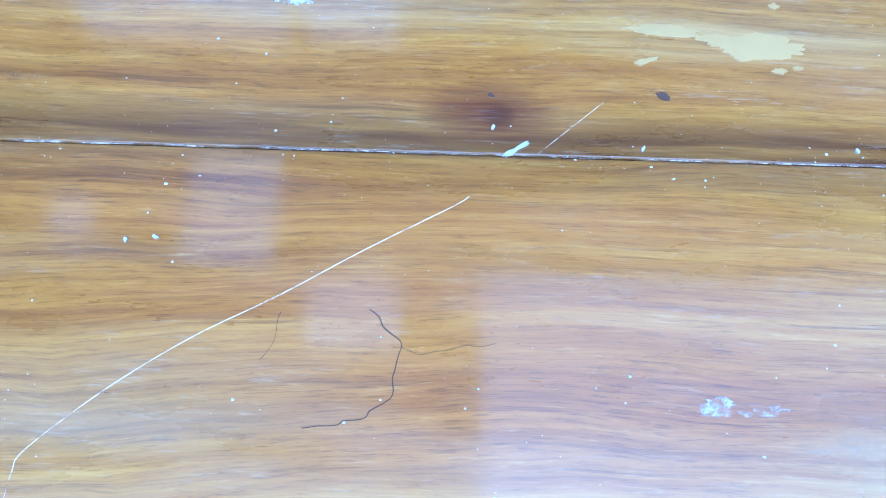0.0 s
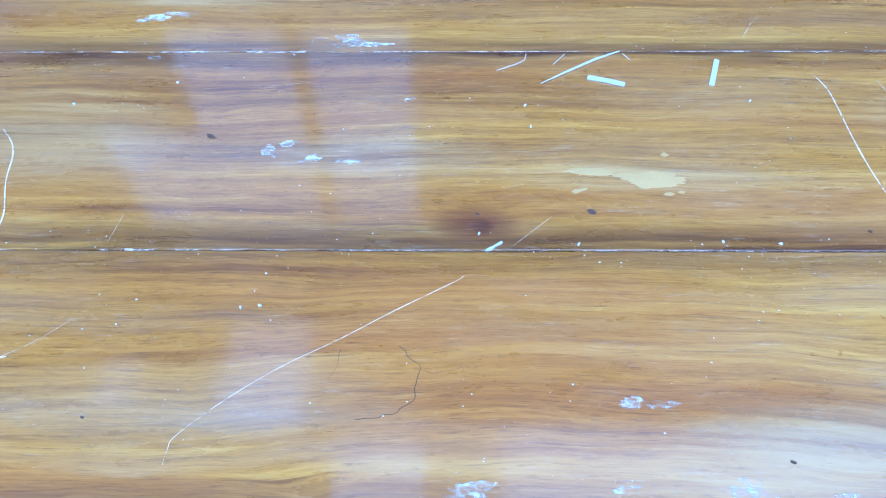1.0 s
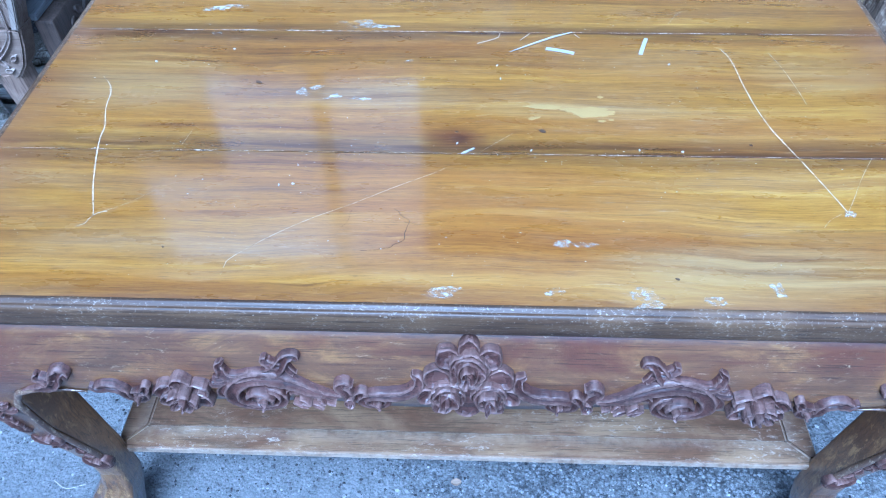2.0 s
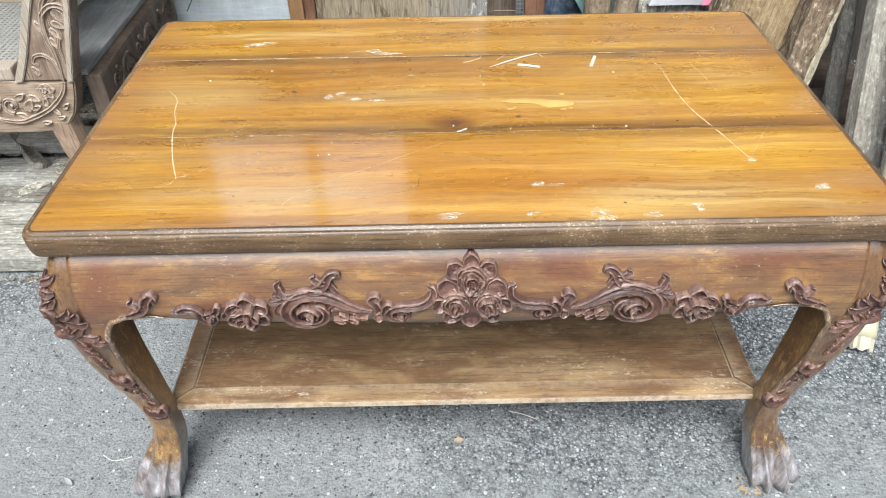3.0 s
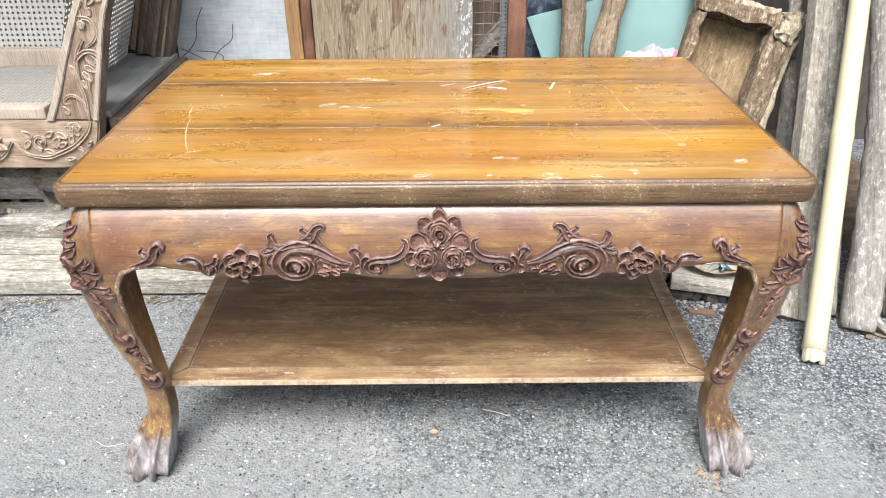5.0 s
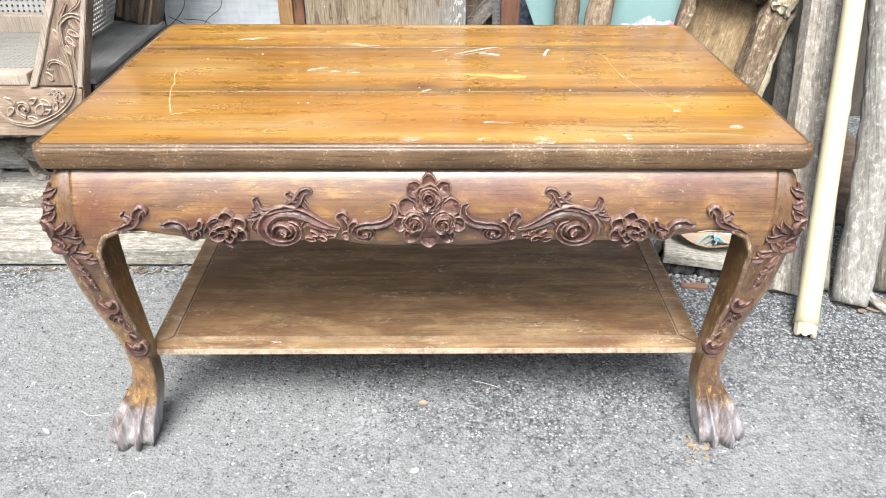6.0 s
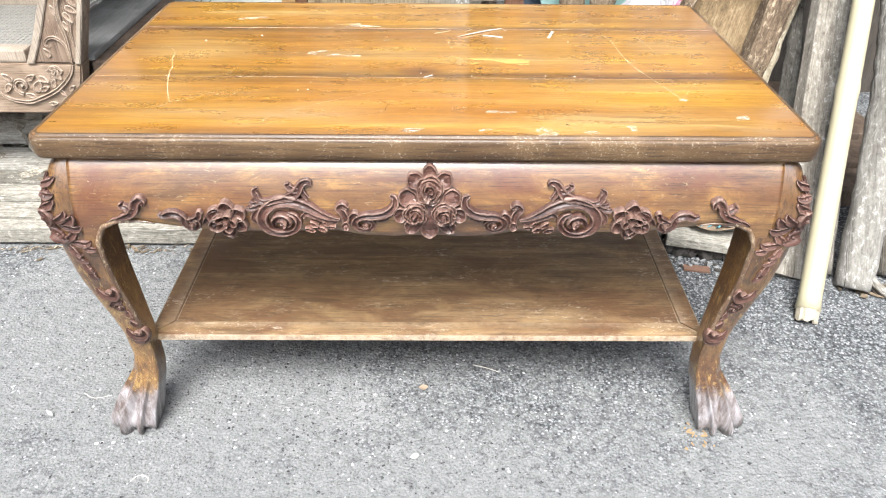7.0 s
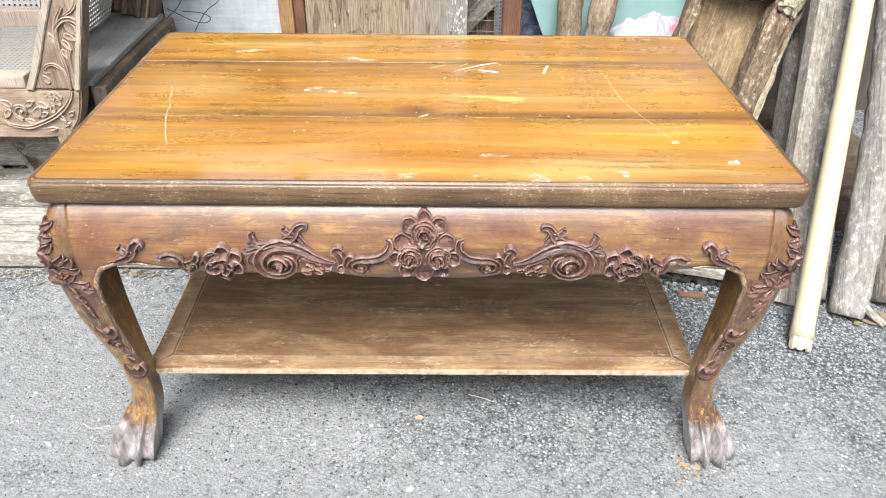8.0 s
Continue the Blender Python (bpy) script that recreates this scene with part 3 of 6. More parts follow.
SHED = wood("dark_shed_boards", (0.030, 0.024, 0.018), (0.060, 0.048, 0.038), (0.10, 0.082, 0.066), "z", 0.85, 0, 0.8, 0.2, (0.13, 0.12, 0.11), 0.5)
STRIP_METAL = plain("dull_strip_metal", (0.17, 0.165, 0.16), 0.5, 0.3, 40, 0.3)
WIRE = plain("dull_wire", (0.22, 0.17, 0.13), 0.6, 0.3, 60, 0.4)
DARK_WIRE = plain("dark_twig", (0.055, 0.055, 0.05), 0.7, 0.3, 60)
LEAF = plain("dry_leaf", (0.15, 0.112, 0.072), 0.8, 0.5, 70)
RUBBLE = plain("dark_rubble", (0.06, 0.052, 0.046), 0.9, 0.5, 40, 0.0, 0.6)
DEBRIS = weathered("dark_bark_debris", (0.085, 0.074, 0.058), (0.250, 0.224, 0.182), (0.46, 0.42, 0.355), 0.6, 0.6, (0.55, 0.51, 0.45))
STONE_BIT = plain("pale_grit", (0.27, 0.27, 0.27), 0.85, 0.4, 30)
WHITE_BIT = plain("white_fleck", (0.47, 0.44, 0.385), 0.7, 0.08, 60)
GRAVEL = gravel()
LITTER = gravel("leaf_and_twig_scraps", (0.030, 0.022, 0.015), (0.115, 0.085, 0.055), (0.25, 0.19, 0.125), (0.42, 0.35, 0.25))
SCRATCH = plain("scratched_bare_wood", (0.40, 0.30, 0.19), 0.7, 0.15, 90)
JOINT = smear("dusty_joint", (0.42, 0.335, 0.245), 0.62)
SCRATCH_LINE = smear("fine_scratch", (0.50, 0.39, 0.25), 0.92)
PUTTY = plain("pale_filler_patch", (0.40, 0.265, 0.080), 0.5, 0.14, 60)


PAINT = smear("dusty_white_paint", (0.45, 0.41, 0.33), 0.50)
OLD_PAINT = plain("old_white_paint", (0.62, 0.60, 0.57), 0.7, 0.15, 60)
CRACK = plain("dark_crack", (0.07, 0.035, 0.015), 0.8, 0.3, 90)
PAPER = plain("white_paper_strip", (0.43, 0.40, 0.355), 0.6, 0.06, 50)
BLUE_STRING = plain("blue_plastic_string", (0.10, 0.30, 0.38), 0.5, 0.15, 50)
BROWN_PAPER = plain("brown_torn_paper", (0.30, 0.22, 0.15), 0.8, 0.35, 40)
RUST = plain("rusty_iron", (0.16, 0.085, 0.055), 0.8, 0.35, 60)
ORANGE_DUST = plain("rotten_wood_crumbs", (0.36, 0.24, 0.12), 0.9, 0.35, 60)


# ---- mesh helpers ----
def thing(name, label, category, group="", kind="", at=None):
    ob = new(name)
    ob.empty_display_size = 0.05
    if at is not None:
        ob.matrix_world = at
    return tagged(ob, label, category, group, kind)


def link(name, bm, material, smooth=False):
    me = bpy.data.meshes.new(name)
    if smooth:
        for f in bm.faces:
            f.smooth = True
    bm.normal_update()
    bm.to_mesh(me)
    bm.free()
    me.materials.append(material)
    return new(name, me)


def part(name, bm, material, parent, label="", smooth=False):
    ob = link(name, bm, material, smooth)
    ob.parent = parent
    return tagged(ob, label) if label else ob


def box(x0, x1, y0, y1, z0, z1, bev=0.003, bm=None):
    bm = bm or bmesh.new()
    r = bmesh.ops.create_cube(bm, size=1)
    bmesh.ops.transform(bm, matrix=Matrix.LocRotScale(((x0 + x1) / 2, (y0 + y1) / 2, (z0 + z1) / 2), None, (x1 - x0, y1 - y0, z1 - z0)), verts=r["verts"])
    if bev:
        edges = list({e for v in r["verts"] for e in v.link_edges})
        bmesh.ops.bevel(bm, geom=edges, offset=bev, segments=2, affect="EDGES", profile=0.6)
    return bm


def smoothline(pts, n=6):
    """Catmull-Rom through the points."""
    p = [Vector(q) for q in pts]
    p = [p[0] * 2 - p[1]] + p + [p[-1] * 2 - p[-2]]
    out = []
    for i in range(1, len(p) - 2):
        for k in range(n):
            t = k / n
            a, b, c, d = p[i - 1:i + 3]
            out.append(0.5 * ((2 * b) + (c - a) * t + (2 * a - 5 * b + 4 * c - d) * t * t + (3 * b - a - 3 * c + d) * t ** 3))
    out.append(p[-2])
    return out


def loft(bm, rings, closed=True, cap=True):
    vs = [[bm.verts.new(q) for q in r] for r in rings]
    for a, b in zip(vs, vs[1:]):
        n = len(a)
        for i in range(n if closed else n - 1):
            j = (i + 1) % n
            bm.faces.new((a[i], a[j], b[j], b[i]))
    if cap and closed:
        bm.faces.new(list(reversed(vs[0])))
        bm.faces.new(vs[-1])
    return bm


def tube(bm, pts, radii, sides=8, rough=0.0, seed=0, squash=1.0, up=(0, 0, 1)):
    """A round bar along the points; radii per point or one; squash flattens it along up."""
    pts = [Vector(q) for q in pts]
    rings = []
    for i, p in enumerate(pts):
        d = (pts[min(i + 1, len(pts) - 1)] - pts[max(i - 1, 0)]).normalized()
        a = d.cross(Vector(up))
        a = a.normalized() if a.length > 1e-4 else d.orthogonal().normalized()
        b = a.cross(d).normalized()
        r = radii[i] if isinstance(radii, (list, tuple)) else radii
        ring = []
        for k in range(sides):
            t = 2 * math.pi * k / sides
            w = 1.0
            if rough:
                w += rough * noise.noise((math.cos(t) * 1.4 + seed, math.sin(t) * 1.4, p.length * 7 + seed * 3))
            ring.append(p + a * (math.cos(t) * r * w) + b * (math.sin(t) * r * w * squash))
        rings.append(ring)
    return loft(bm, rings)


def blob(bm, cx, cy, z, rx, ry, seed, turn=0.0, thick=0.0006, n=26, ragged=0.35):
    """A thin, ragged, lying patch."""
    rim, low = [], []
    for i in range(n):
        t = 2 * math.pi * i / n
        w = 1 + ragged * noise.noise((math.cos(t) * 1.6 + seed, math.sin(t) * 1.6, seed * 1.7)) + ragged * 0.5 * noise.noise((math.cos(t) * 5 + seed, math.sin(t) * 5, seed))
        x, y = math.cos(t) * rx * w, math.sin(t) * ry * w
        q = (cx + x * math.cos(turn) - y * math.sin(turn), cy + x * math.sin(turn) + y * math.cos(turn))
        rim.append(bm.verts.new((q[0], q[1], z + thick)))
        low.append(bm.verts.new((q[0], q[1], z - 0.0004)))
    bm.faces.new(rim)
    for i in range(n):
        j = (i + 1) % n
        bm.faces.new((low[i], low[j], rim[j], rim[i]))
    return bm


def strip(bm, pts, width, z, thick=0.0004):
    """A thin lying line with tapered, slightly uneven width."""
    p = smoothline([(x, y, 0) for x, y in pts], 5)
    l, r = [], []
    for i, q in enumerate(p):
        d = (p[min(i + 1, len(p) - 1)] - p[max(i - 1, 0)]).normalized()
        w = width * 0.5 * (0.75 + 0.5 * noise.noise((q.x * 60, q.y * 60, 3.0))) * (0.5 if i in (0, len(p) - 1) else 1)
        s = Vector((-d.y, d.x, 0)) * w
        l.append(bm.verts.new((q.x + s.x, q.y + s.y, z + thick)))
        r.append(bm.verts.new((q.x - s.x, q.y - s.y, z + thick)))
    for i in range(len(p) - 1):
        bm.faces.new((r[i], r[i + 1], l[i + 1], l[i]))
    return bm


def rough_up(bm, amount, scale, seed=0.0, cut=0):
    if cut:
        bmesh.ops.subdivide_edges(bm, edges=bm.edges[:], cuts=cut, use_grid_fill=True)
    for v in bm.verts:
        q = v.co * scale + Vector((seed, seed * 2, 0))
        v.co += Vector((noise.noise(q), noise.noise(q + Vector((9, 0, 0))), noise.noise(q + Vector((0, 9, 0))))) * amount
    return bm


# ---- the setting ----
bm = bmesh.new()
bmesh.ops.create_grid(bm, x_segments=8, y_segments=8, size=300)
tagged(link("ground", bm, ASPHALT), "worn grey asphalt yard with pale grit and dust", "ground", kind="structure")

# dark shed wall behind the stacked timber, with openings to the sky
WALL_Y0, WALL_Y1 = 1.62, 1.68
wall = thing("wall_north", "dark weathered board wall of a shed", "wall", kind="structure")
SLABS = [(-4.0, 4.0, 0.0, 1.45), (-4.0, -1.28, 1.45, 2.46), (-1.28, -0.92, 1.45, 1.88), (-0.54, -0.50, 1.45, 2.46), (-0.17, 4.0, 1.45, 2.46), (-4.0, 4.0, 2.46, 2.50)]
for x0, x1, z0, z1 in SLABS:
    part("wall_panel", box(x0, x1, WALL_Y0, WALL_Y1, z0, z1, 0), SHED, wall)

# plain unseen walls added round the yard to cut low sky light
for name, bx in (("wall_south", (-4.6, 4.6, -4.66, -4.60, 0.0, 1.4)), ("wall_west", (-4.66, -4.60, -4.6, 1.62, 0.0, 2.8)), ("wall_east", (4.60, 4.66, -4.6, 1.62, 0.0, 2.8))):
    tagged(link(name, box(*bx, 0), SHED), "plain dark unseen wall added to block low sky light", "wall", kind="structure")

# plain eave over the stack, deeper on one side, with gaps in its sheets
roof = thing("roof", "dark plain eave of the shed with gaps between its sheets", "roof", kind="structure")
for x0, x1, y0, y1 in ((-4.0, -1.33, 0.05, 1.25), (-1.33, -1.17, 0.05, 0.90), (-1.33, -1.17, 1.07, 1.25), (-1.17, -0.88, 0.05, 1.25), (-0.88, -0.56, 0.05, 0.83), (-0.56, -0.44, 0.05, 1.25),
                       (-0.44, -0.13, 0.05, 0.55), (-0.44, -0.13, 0.80, 1.25), (-0.13, 0.13, 0.05, 1.25), (0.13, 4.0, 0.82, 1.25), (-4.0, 4.0, 1.25, 1.68)):
    part("roof_sheet", box(x0, x1, y0, y1, 2.50, 2.53, 0), SHED, roof)


# ---- the carved coffee table ----
HALF, DEEP, TOPZ = 0.55, 0.644, 0.588
TOP_HALF, TOP_DEEP = 0.557, 0.654
table = thing("coffee_table", "carved varnished teak coffee table with scratched orange-brown top and paw feet", "table")


def rim_ring(off, z):
    """The outline of the top, set out by off from the boards' edge, with round corners."""
    inset, r = 0.0075, 0.030
    x1, y0, y1 = TOP_HALF - inset, inset, TOP_DEEP - inset
    out = []
    for cx, cy, a0 in ((x1, y1, 0), (-x1, y1, 90), (-x1, y0, 180), (x1, y0, 270)):
        sx, sy = (1 if cx > 0 else -1), (1 if cy > 0.3 else -1)
        rr = max(0.0006, r * 0.45 + off)
        px, py = cx - sx * r * 0.45, cy - sy * r * 0.45
        for k in range(7):
            a = radians(a0 + 15 * k)
            out.append((px + math.cos(a) * rr, py + math.sin(a) * rr, z))
    return out


bm = bmesh.new()
PROFILE = [(-0.006, 0.560), (-0.006, 0.5874), (-0.0005, 0.5884), (0.0020, 0.5878), (0.0034, 0.5853), (0.0048, 0.5846), (0.0062, 0.5852), (0.0084, 0.5838), (0.0098, 0.5805),
           (0.0100, 0.5760), (0.0094, 0.5640), (0.0080, 0.5560), (0.0066, 0.5528), (0.0040, 0.5512), (0.0015, 0.5518), (-0.0020, 0.5555), (-0.0060, 0.5570), (-0.030, 0.5572), (-0.030, 0.5600)]
loft(bm, [rim_ring(a, b) for a, b in PROFILE], True, False)
part("edge_moulding", bm, RIM, table, "dark worn rounded edge moulding", True)

SEAM = (0.2245, 0.478)
for y0, y1 in ((0.0075, SEAM[0]), (SEAM[0], SEAM[1]), (SEAM[1], TOP_DEEP - 0.0075)):
    part("top_board", box(-TOP_HALF + 0.0085, TOP_HALF - 0.0085, y0 + 0.0006, y1 - 0.0006, 0.560, TOPZ, 0.0010), TOP, table)
for s, spans in zip(SEAM, (((-0.545, -0.41, 0.0011), (-0.335, -0.25, 0.0022), (-0.25, 0.03, 0.0013), (0.03, 0.50, 0.0010)), ((-0.545, -0.33, 0.0026), (-0.33, -0.10, 0.0036), (-0.10, 0.545, 0.0021)))):
    for x0, x1, wide in spans:
        bm = strip(bmesh.new(), [(x0 + (x1 - x0) * i / 14, s + 0.0006 * noise.noise((x0 * 9 + i * 0.7, s * 40, 2))) for i in range(15)], wide, TOPZ, 0.0002)
        part("joint_filler", bm, JOINT, table, "pale dusty joint between boards")


def half_profile(x):
    """Height of the front apron's lower edge."""
    X = (0.0, 0.050, 0.095, 0.135, 0.20, 0.27, 0.34, 0.375, 0.425, 0.458, 0.479, 0.490, 0.496, 0.498, 0.520)
    Z = (0.434, 0.431, 0.433, 0.443, 0.440, 0.440, 0.444, 0.450, 0.459, 0.457, 0.446, 0.428, 0.408, 0.392, 0.392)
    return float(np.interp(abs(x), X, Z))


APRON_TOP = 0.558
LIP = 0.5564


def apron_y(z, low=0.432):
    q = min(1.0, max(0.0, (APRON_TOP - z) / (APRON_TOP - low)))
    return 0.014 - 0.028 * math.sin(min(1.0, q * 1.30) * math.pi / 2) + 0.005 * max(0.0, q - 0.75) / 0.25 + 0.010 * max(0.0, 1 - (APRON_TOP - z) / 0.016)


def apron(length, lower):
    """A bulging rail: front skin, back skin and a closed lower edge."""
    n, k = 200, 12
    b = bmesh.new()
    rings = []
    for i in range(n + 1):
        x = -length + 2 * length * i / n
        zb = lower(x)
        front = [(x, apron_y(LIP), LIP)] + [(x, apron_y(LIP - 0.001 + (zb - LIP + 0.001) * j / k), LIP - 0.001 + (zb - LIP + 0.001) * j / k) for j in range(k + 1)]
        yb = front[-1][1]
        rings.append(front + [(x, yb + 0.004, zb - 0.0025), (x, yb + 0.022, zb - 0.001), (x, 0.030, APRON_TOP)])
    return loft(b, rings)


front_apron = part("front_apron", apron(0.514, half_profile), FRAME_WOOD, table, "bulging apron with carved flowers along its scalloped edge", True)
low_side = lambda x: 0.440 + 0.016 * min(1.0, (abs(x) / 0.25) ** 2)
for name, m in (("back_apron", Matrix.Translation((0, DEEP, 0)) @ Matrix.Rotation(math.pi, 4, "Z")),
                ("side_apron", Matrix.Translation((-HALF, DEEP / 2, 0)) @ Matrix.Rotation(-math.pi / 2, 4, "Z")),
                ("side_apron", Matrix.Translation((HALF, DEEP / 2, 0)) @ Matrix.Rotation(math.pi / 2, 4, "Z"))):
    bm = apron(0.488, half_profile) if name == "back_apron" else apron(0.262, low_side)
    bmesh.ops.transform(bm, matrix=m, verts=bm.verts[:])
    part(name, bm, FRAME_WOOD, table, "", True)

# cabriole leg: offsets of the outer corner, the face width and the inner corner at each height
LEG = [(0.558, -0.005, 0.066, 0.066), (0.53, 0.003, 0.064, 0.066), (0.50, 0.0095, 0.060, 0.064), (0.45, 0.0110, 0.058, 0.062), (0.40, 0.0085, 0.056, 0.061), (0.34, 0.001, 0.057, 0.062),
       (0.28, -0.011, 0.064, 0.065), (0.235, -0.021, 0.066, 0.067), (0.20, -0.027, 0.068, 0.069), (0.15, -0.030, 0.070, 0.071), (0.115, -0.024, 0.070, 0.071), (0.085, -0.007, 0.067, 0.068),
       (0.055, 0.008, 0.062, 0.062), (0.030, 0.018, 0.058, 0.058), (0.012, 0.020, 0.055, 0.055), (0.0, 0.013, 0.052, 0.052)]


def leg_at(z):
    zs = [r[0] for r in LEG][::-1]
    if z > 0.43:
        return [-apron_y(z) - 0.0008] + [float(np.interp(z, zs, [r[i] for r in LEG][::-1])) for i in (2, 3)]
    return [float(np.interp(z, zs, [r[i] for r in LEG][::-1])) for i in (1, 2, 3)]


def leg_ring(z, fluted=True):
    o, n, c = leg_at(z)
    cor = [Vector((-o, -o)), Vector((n, -o)), Vector((c, c)), Vector((-o, n))]
    rad = (0.34, 0.10, 0.14, 0.10)
    ring = []
    for i, p in enumerate(cor):
        a, b = cor[i - 1], cor[(i + 1) % 4]
        f = rad[i]
        p0, p1 = p.lerp(a, f), p.lerp(b, f)
        steps = 41 if i == 0 else 5
        for k in range(steps):
            t = k / (steps - 1)
            ring.append((1 - t) ** 2 * p0 + 2 * t * (1 - t) * p + t * t * p1)
        for t in [k / 18 for k in range(1, 18)]:
            q = b.lerp(p, rad[(i + 1) % 4])
            ring.append(p1.lerp(q, t))
    mid = Vector(((n - o) / 2, (n - o) / 2))
    out = []
    w = max(0.0, min(1.0, (0.140 - z) / 0.07)) if fluted else 0.0
    for q in ring:
        d = q - mid
        a = math.atan2(d.y, d.x)
        rel = (a + math.pi * 0.75 + math.pi) % (2 * math.pi) - math.pi
        if w and abs(rel) < 1.75:
            ridge = 1 - abs(math.sin(rel * 4.3 + math.pi / 2)) ** 0.85
            split_toe = max(0.0, 1 - z / 0.022) * (0.20 if ridge < 0.3 else 0.0)
            d = d * (1 + w * (0.40 * ridge - 0.20 - split_toe + 0.05 * noise.noise((rel * 3.1, z * 40, 0.5))))
        q = mid + d
        out.append((q.x, q.y, z))
    return out


def leg_mesh(z0, z1, n):
    b = bmesh.new()
    loft(b, [leg_ring(z1 + (z0 - z1) * i / n) for i in range(n + 1)], True, False)
    if z1 > 0.5:
        b.faces.new([b.verts.new(q) for q in leg_ring(z1)])
    if z0 < 0.001:
        b.faces.new([b.verts.new(q) for q in leg_ring(z0)])
    return b


def relief_dome(b, place, u, w, a, c, turn, h, dent=0.3, point=0.0, n=16, into=None):
    """A cupped petal or leaf with a raised rim on a surface; place(u, w, off) gives the point. b: list of (name, mesh)."""
    bm = into
    if bm is None:
        bm = bmesh.new()
        b.append(("carved_leaf", bm))
    rows = []
    for r, lift in ((0.32, 1 - 1.15 * dent), (0.66, 1 - 0.75 * dent), (0.90, 1.0), (0.985, 0.86), (1.0, -0.35)):
        row = []
        for i in range(n):
            t = 2 * math.pi * i / n
            lobe = 1 + 0.08 * abs(math.cos(2.5 * t)) + 0.04 * math.cos(3 * t + u * 7)
            x, y = math.cos(t) * a * r * lobe, math.sin(t) * c * r * lobe * (1 - point * max(0, math.cos(t)))
            rib = 0.20 * h * math.exp(-((y / (c * 0.22 + 1e-6)) ** 2)) * (1 if r < 0.7 else 0)
            row.append(bm.verts.new(place(u + x * math.cos(turn) - y * math.sin(turn), w + x * math.sin(turn) + y * math.cos(turn), h * lift * (1 + 0.22 * math.cos(t)) + rib)))
        rows.append(row)
    top = bm.verts.new(place(u, w, h * (1 - dent)))
    for i in range(n):
        j = (i + 1) % n
        bm.faces.new((top, rows[0][i], rows[0][j]))
        for p, q in zip(rows, rows[1:]):
            bm.faces.new((p[i], q[i], q[j], p[j]))
    return bm


def ribbon(bm, place, pts, widths, rise):
    """A hollow-backed carved band: both rims stand up, the middle dips."""
    rows = []
    for i, q in enumerate(pts):
        d = (pts[min(i + 1, len(pts) - 1)] - pts[max(i - 1, 0)]).normalized()
        side = Vector((-d.y, d.x, 0))
        w = widths[i]
        row = []
        for k, h in ((-1.08, -0.25), (-0.92, 0.75), (-0.70, 1.0), (-0.30, 0.50), (0.10, 0.34), (0.45, 0.62), (0.72, 0.95), (0.92, 0.60), (1.06, -0.25)):
            p = q + side * (k * w)
            row.append(place(p.x, p.y, rise[i] * h))
        rows.append(row)
    loft(bm, rows, False)
    for e in (0, -1):
        bm.faces.new([bm.verts.new(p) for p in rows[e]])
    return bm


def relief_line(b, place, pts, r0, r1=None, unit=100.0):
    """A carved stroke along points of the surface, swelling in its middle. unit: points per metre."""
    bm = bmesh.new()
    b.append(("carved_vine", bm))
    r1 = r0 if r1 is None else r1
    p = smoothline([(u, w, 0) for u, w in pts], 7)
    n = len(p) - 1
    rad = [(r0 + (r1 - r0) * i / n) * (0.45 + 0.55 * math.sin(math.pi * (0.10 + 0.78 * i / n))) for i in range(n + 1)]
    return ribbon(bm, place, p, [r * unit for r in rad], [r * 1.5 for r in rad])


def stroke(b, place, pts, h0, h1):
    """A carved band through (u, w, half width) points, its height going from h0 to h1; its ends are pointed."""
    bm = bmesh.new()
    b.append(("carved_scroll", bm))
    p = smoothline([(u, w, 0) for u, w, _ in pts], 6)
    n = len(p) - 1
    k = len(pts) - 1
    wide = [1.5 * float(np.interp(i / n * k, range(k + 1), [q[2] for q in pts])) for i in range(n + 1)]
    return ribbon(bm, place, p, wide, [(h0 + (h1 - h0) * i / n) * min(1.0, 0.45 + 0.8 * wide[i]) for i in range(n + 1)])


def relief_spiral(b, place, u, w, R, turns, a0, hand, r, rise=1.0, unit=100.0):
    bm = bmesh.new()
    b.append(("carved_scroll", bm))
    n = int(18 * turns)
    pts, rad = [], []
    for i in range(n + 1):
        t = i / n
        q = R * (1 - 0.86 * t)
        a = a0 + hand * t * turns * 2 * math.pi
        pts.append(Vector((u + q * math.cos(a), w + q * math.sin(a), 0)))
        rad.append(r * (1 - 0.45 * t))
    ribbon(bm, place, pts, [k * unit for k in rad], [r * (1.3 + 0.5 * rise * i / n) for i in range(n + 1)])
    relief_dome(b, place, u, w, r * unit * 0.9, r * unit * 0.9, 0, r * (1.6 + 0.6 * rise), 0.1, 0, 12, bm)
    return bm


def on_apron(u, w, off):
    """u, w in cm: across from the middle, and down from the apron's top."""
    z = APRON_TOP - 0.008 - w * 0.01
    y = apron_y(z)
    n = Vector((0, -1, 0.22 if w < 5 else -0.05)).normalized()
    return Vector((u * 0.01, y, z)) + n * off


def chisel(b, amount=0.0009):
    """Tool marks: small uneven cuts over a carved piece."""
    for v in b.verts:
        q = v.co * 240
        v.co += Vector((noise.noise(q), noise.noise(q + Vector((7, 0, 0))), noise.noise(q + Vector((0, 7, 0))))) * amount
    return b


def carve(build, mirror=True):
    for s in ((1, -1) if mirror else (1,)):
        made = []
        build(made, lambda u, w, off: on_apron(u * s + 0.4, w, off * 1.45))
        for name, b in made:
            bmesh.ops.recalc_face_normals(b, faces=b.faces[:])
            part(name, chisel(b), CARVED, front_apron, "", name != "carved_leaf")


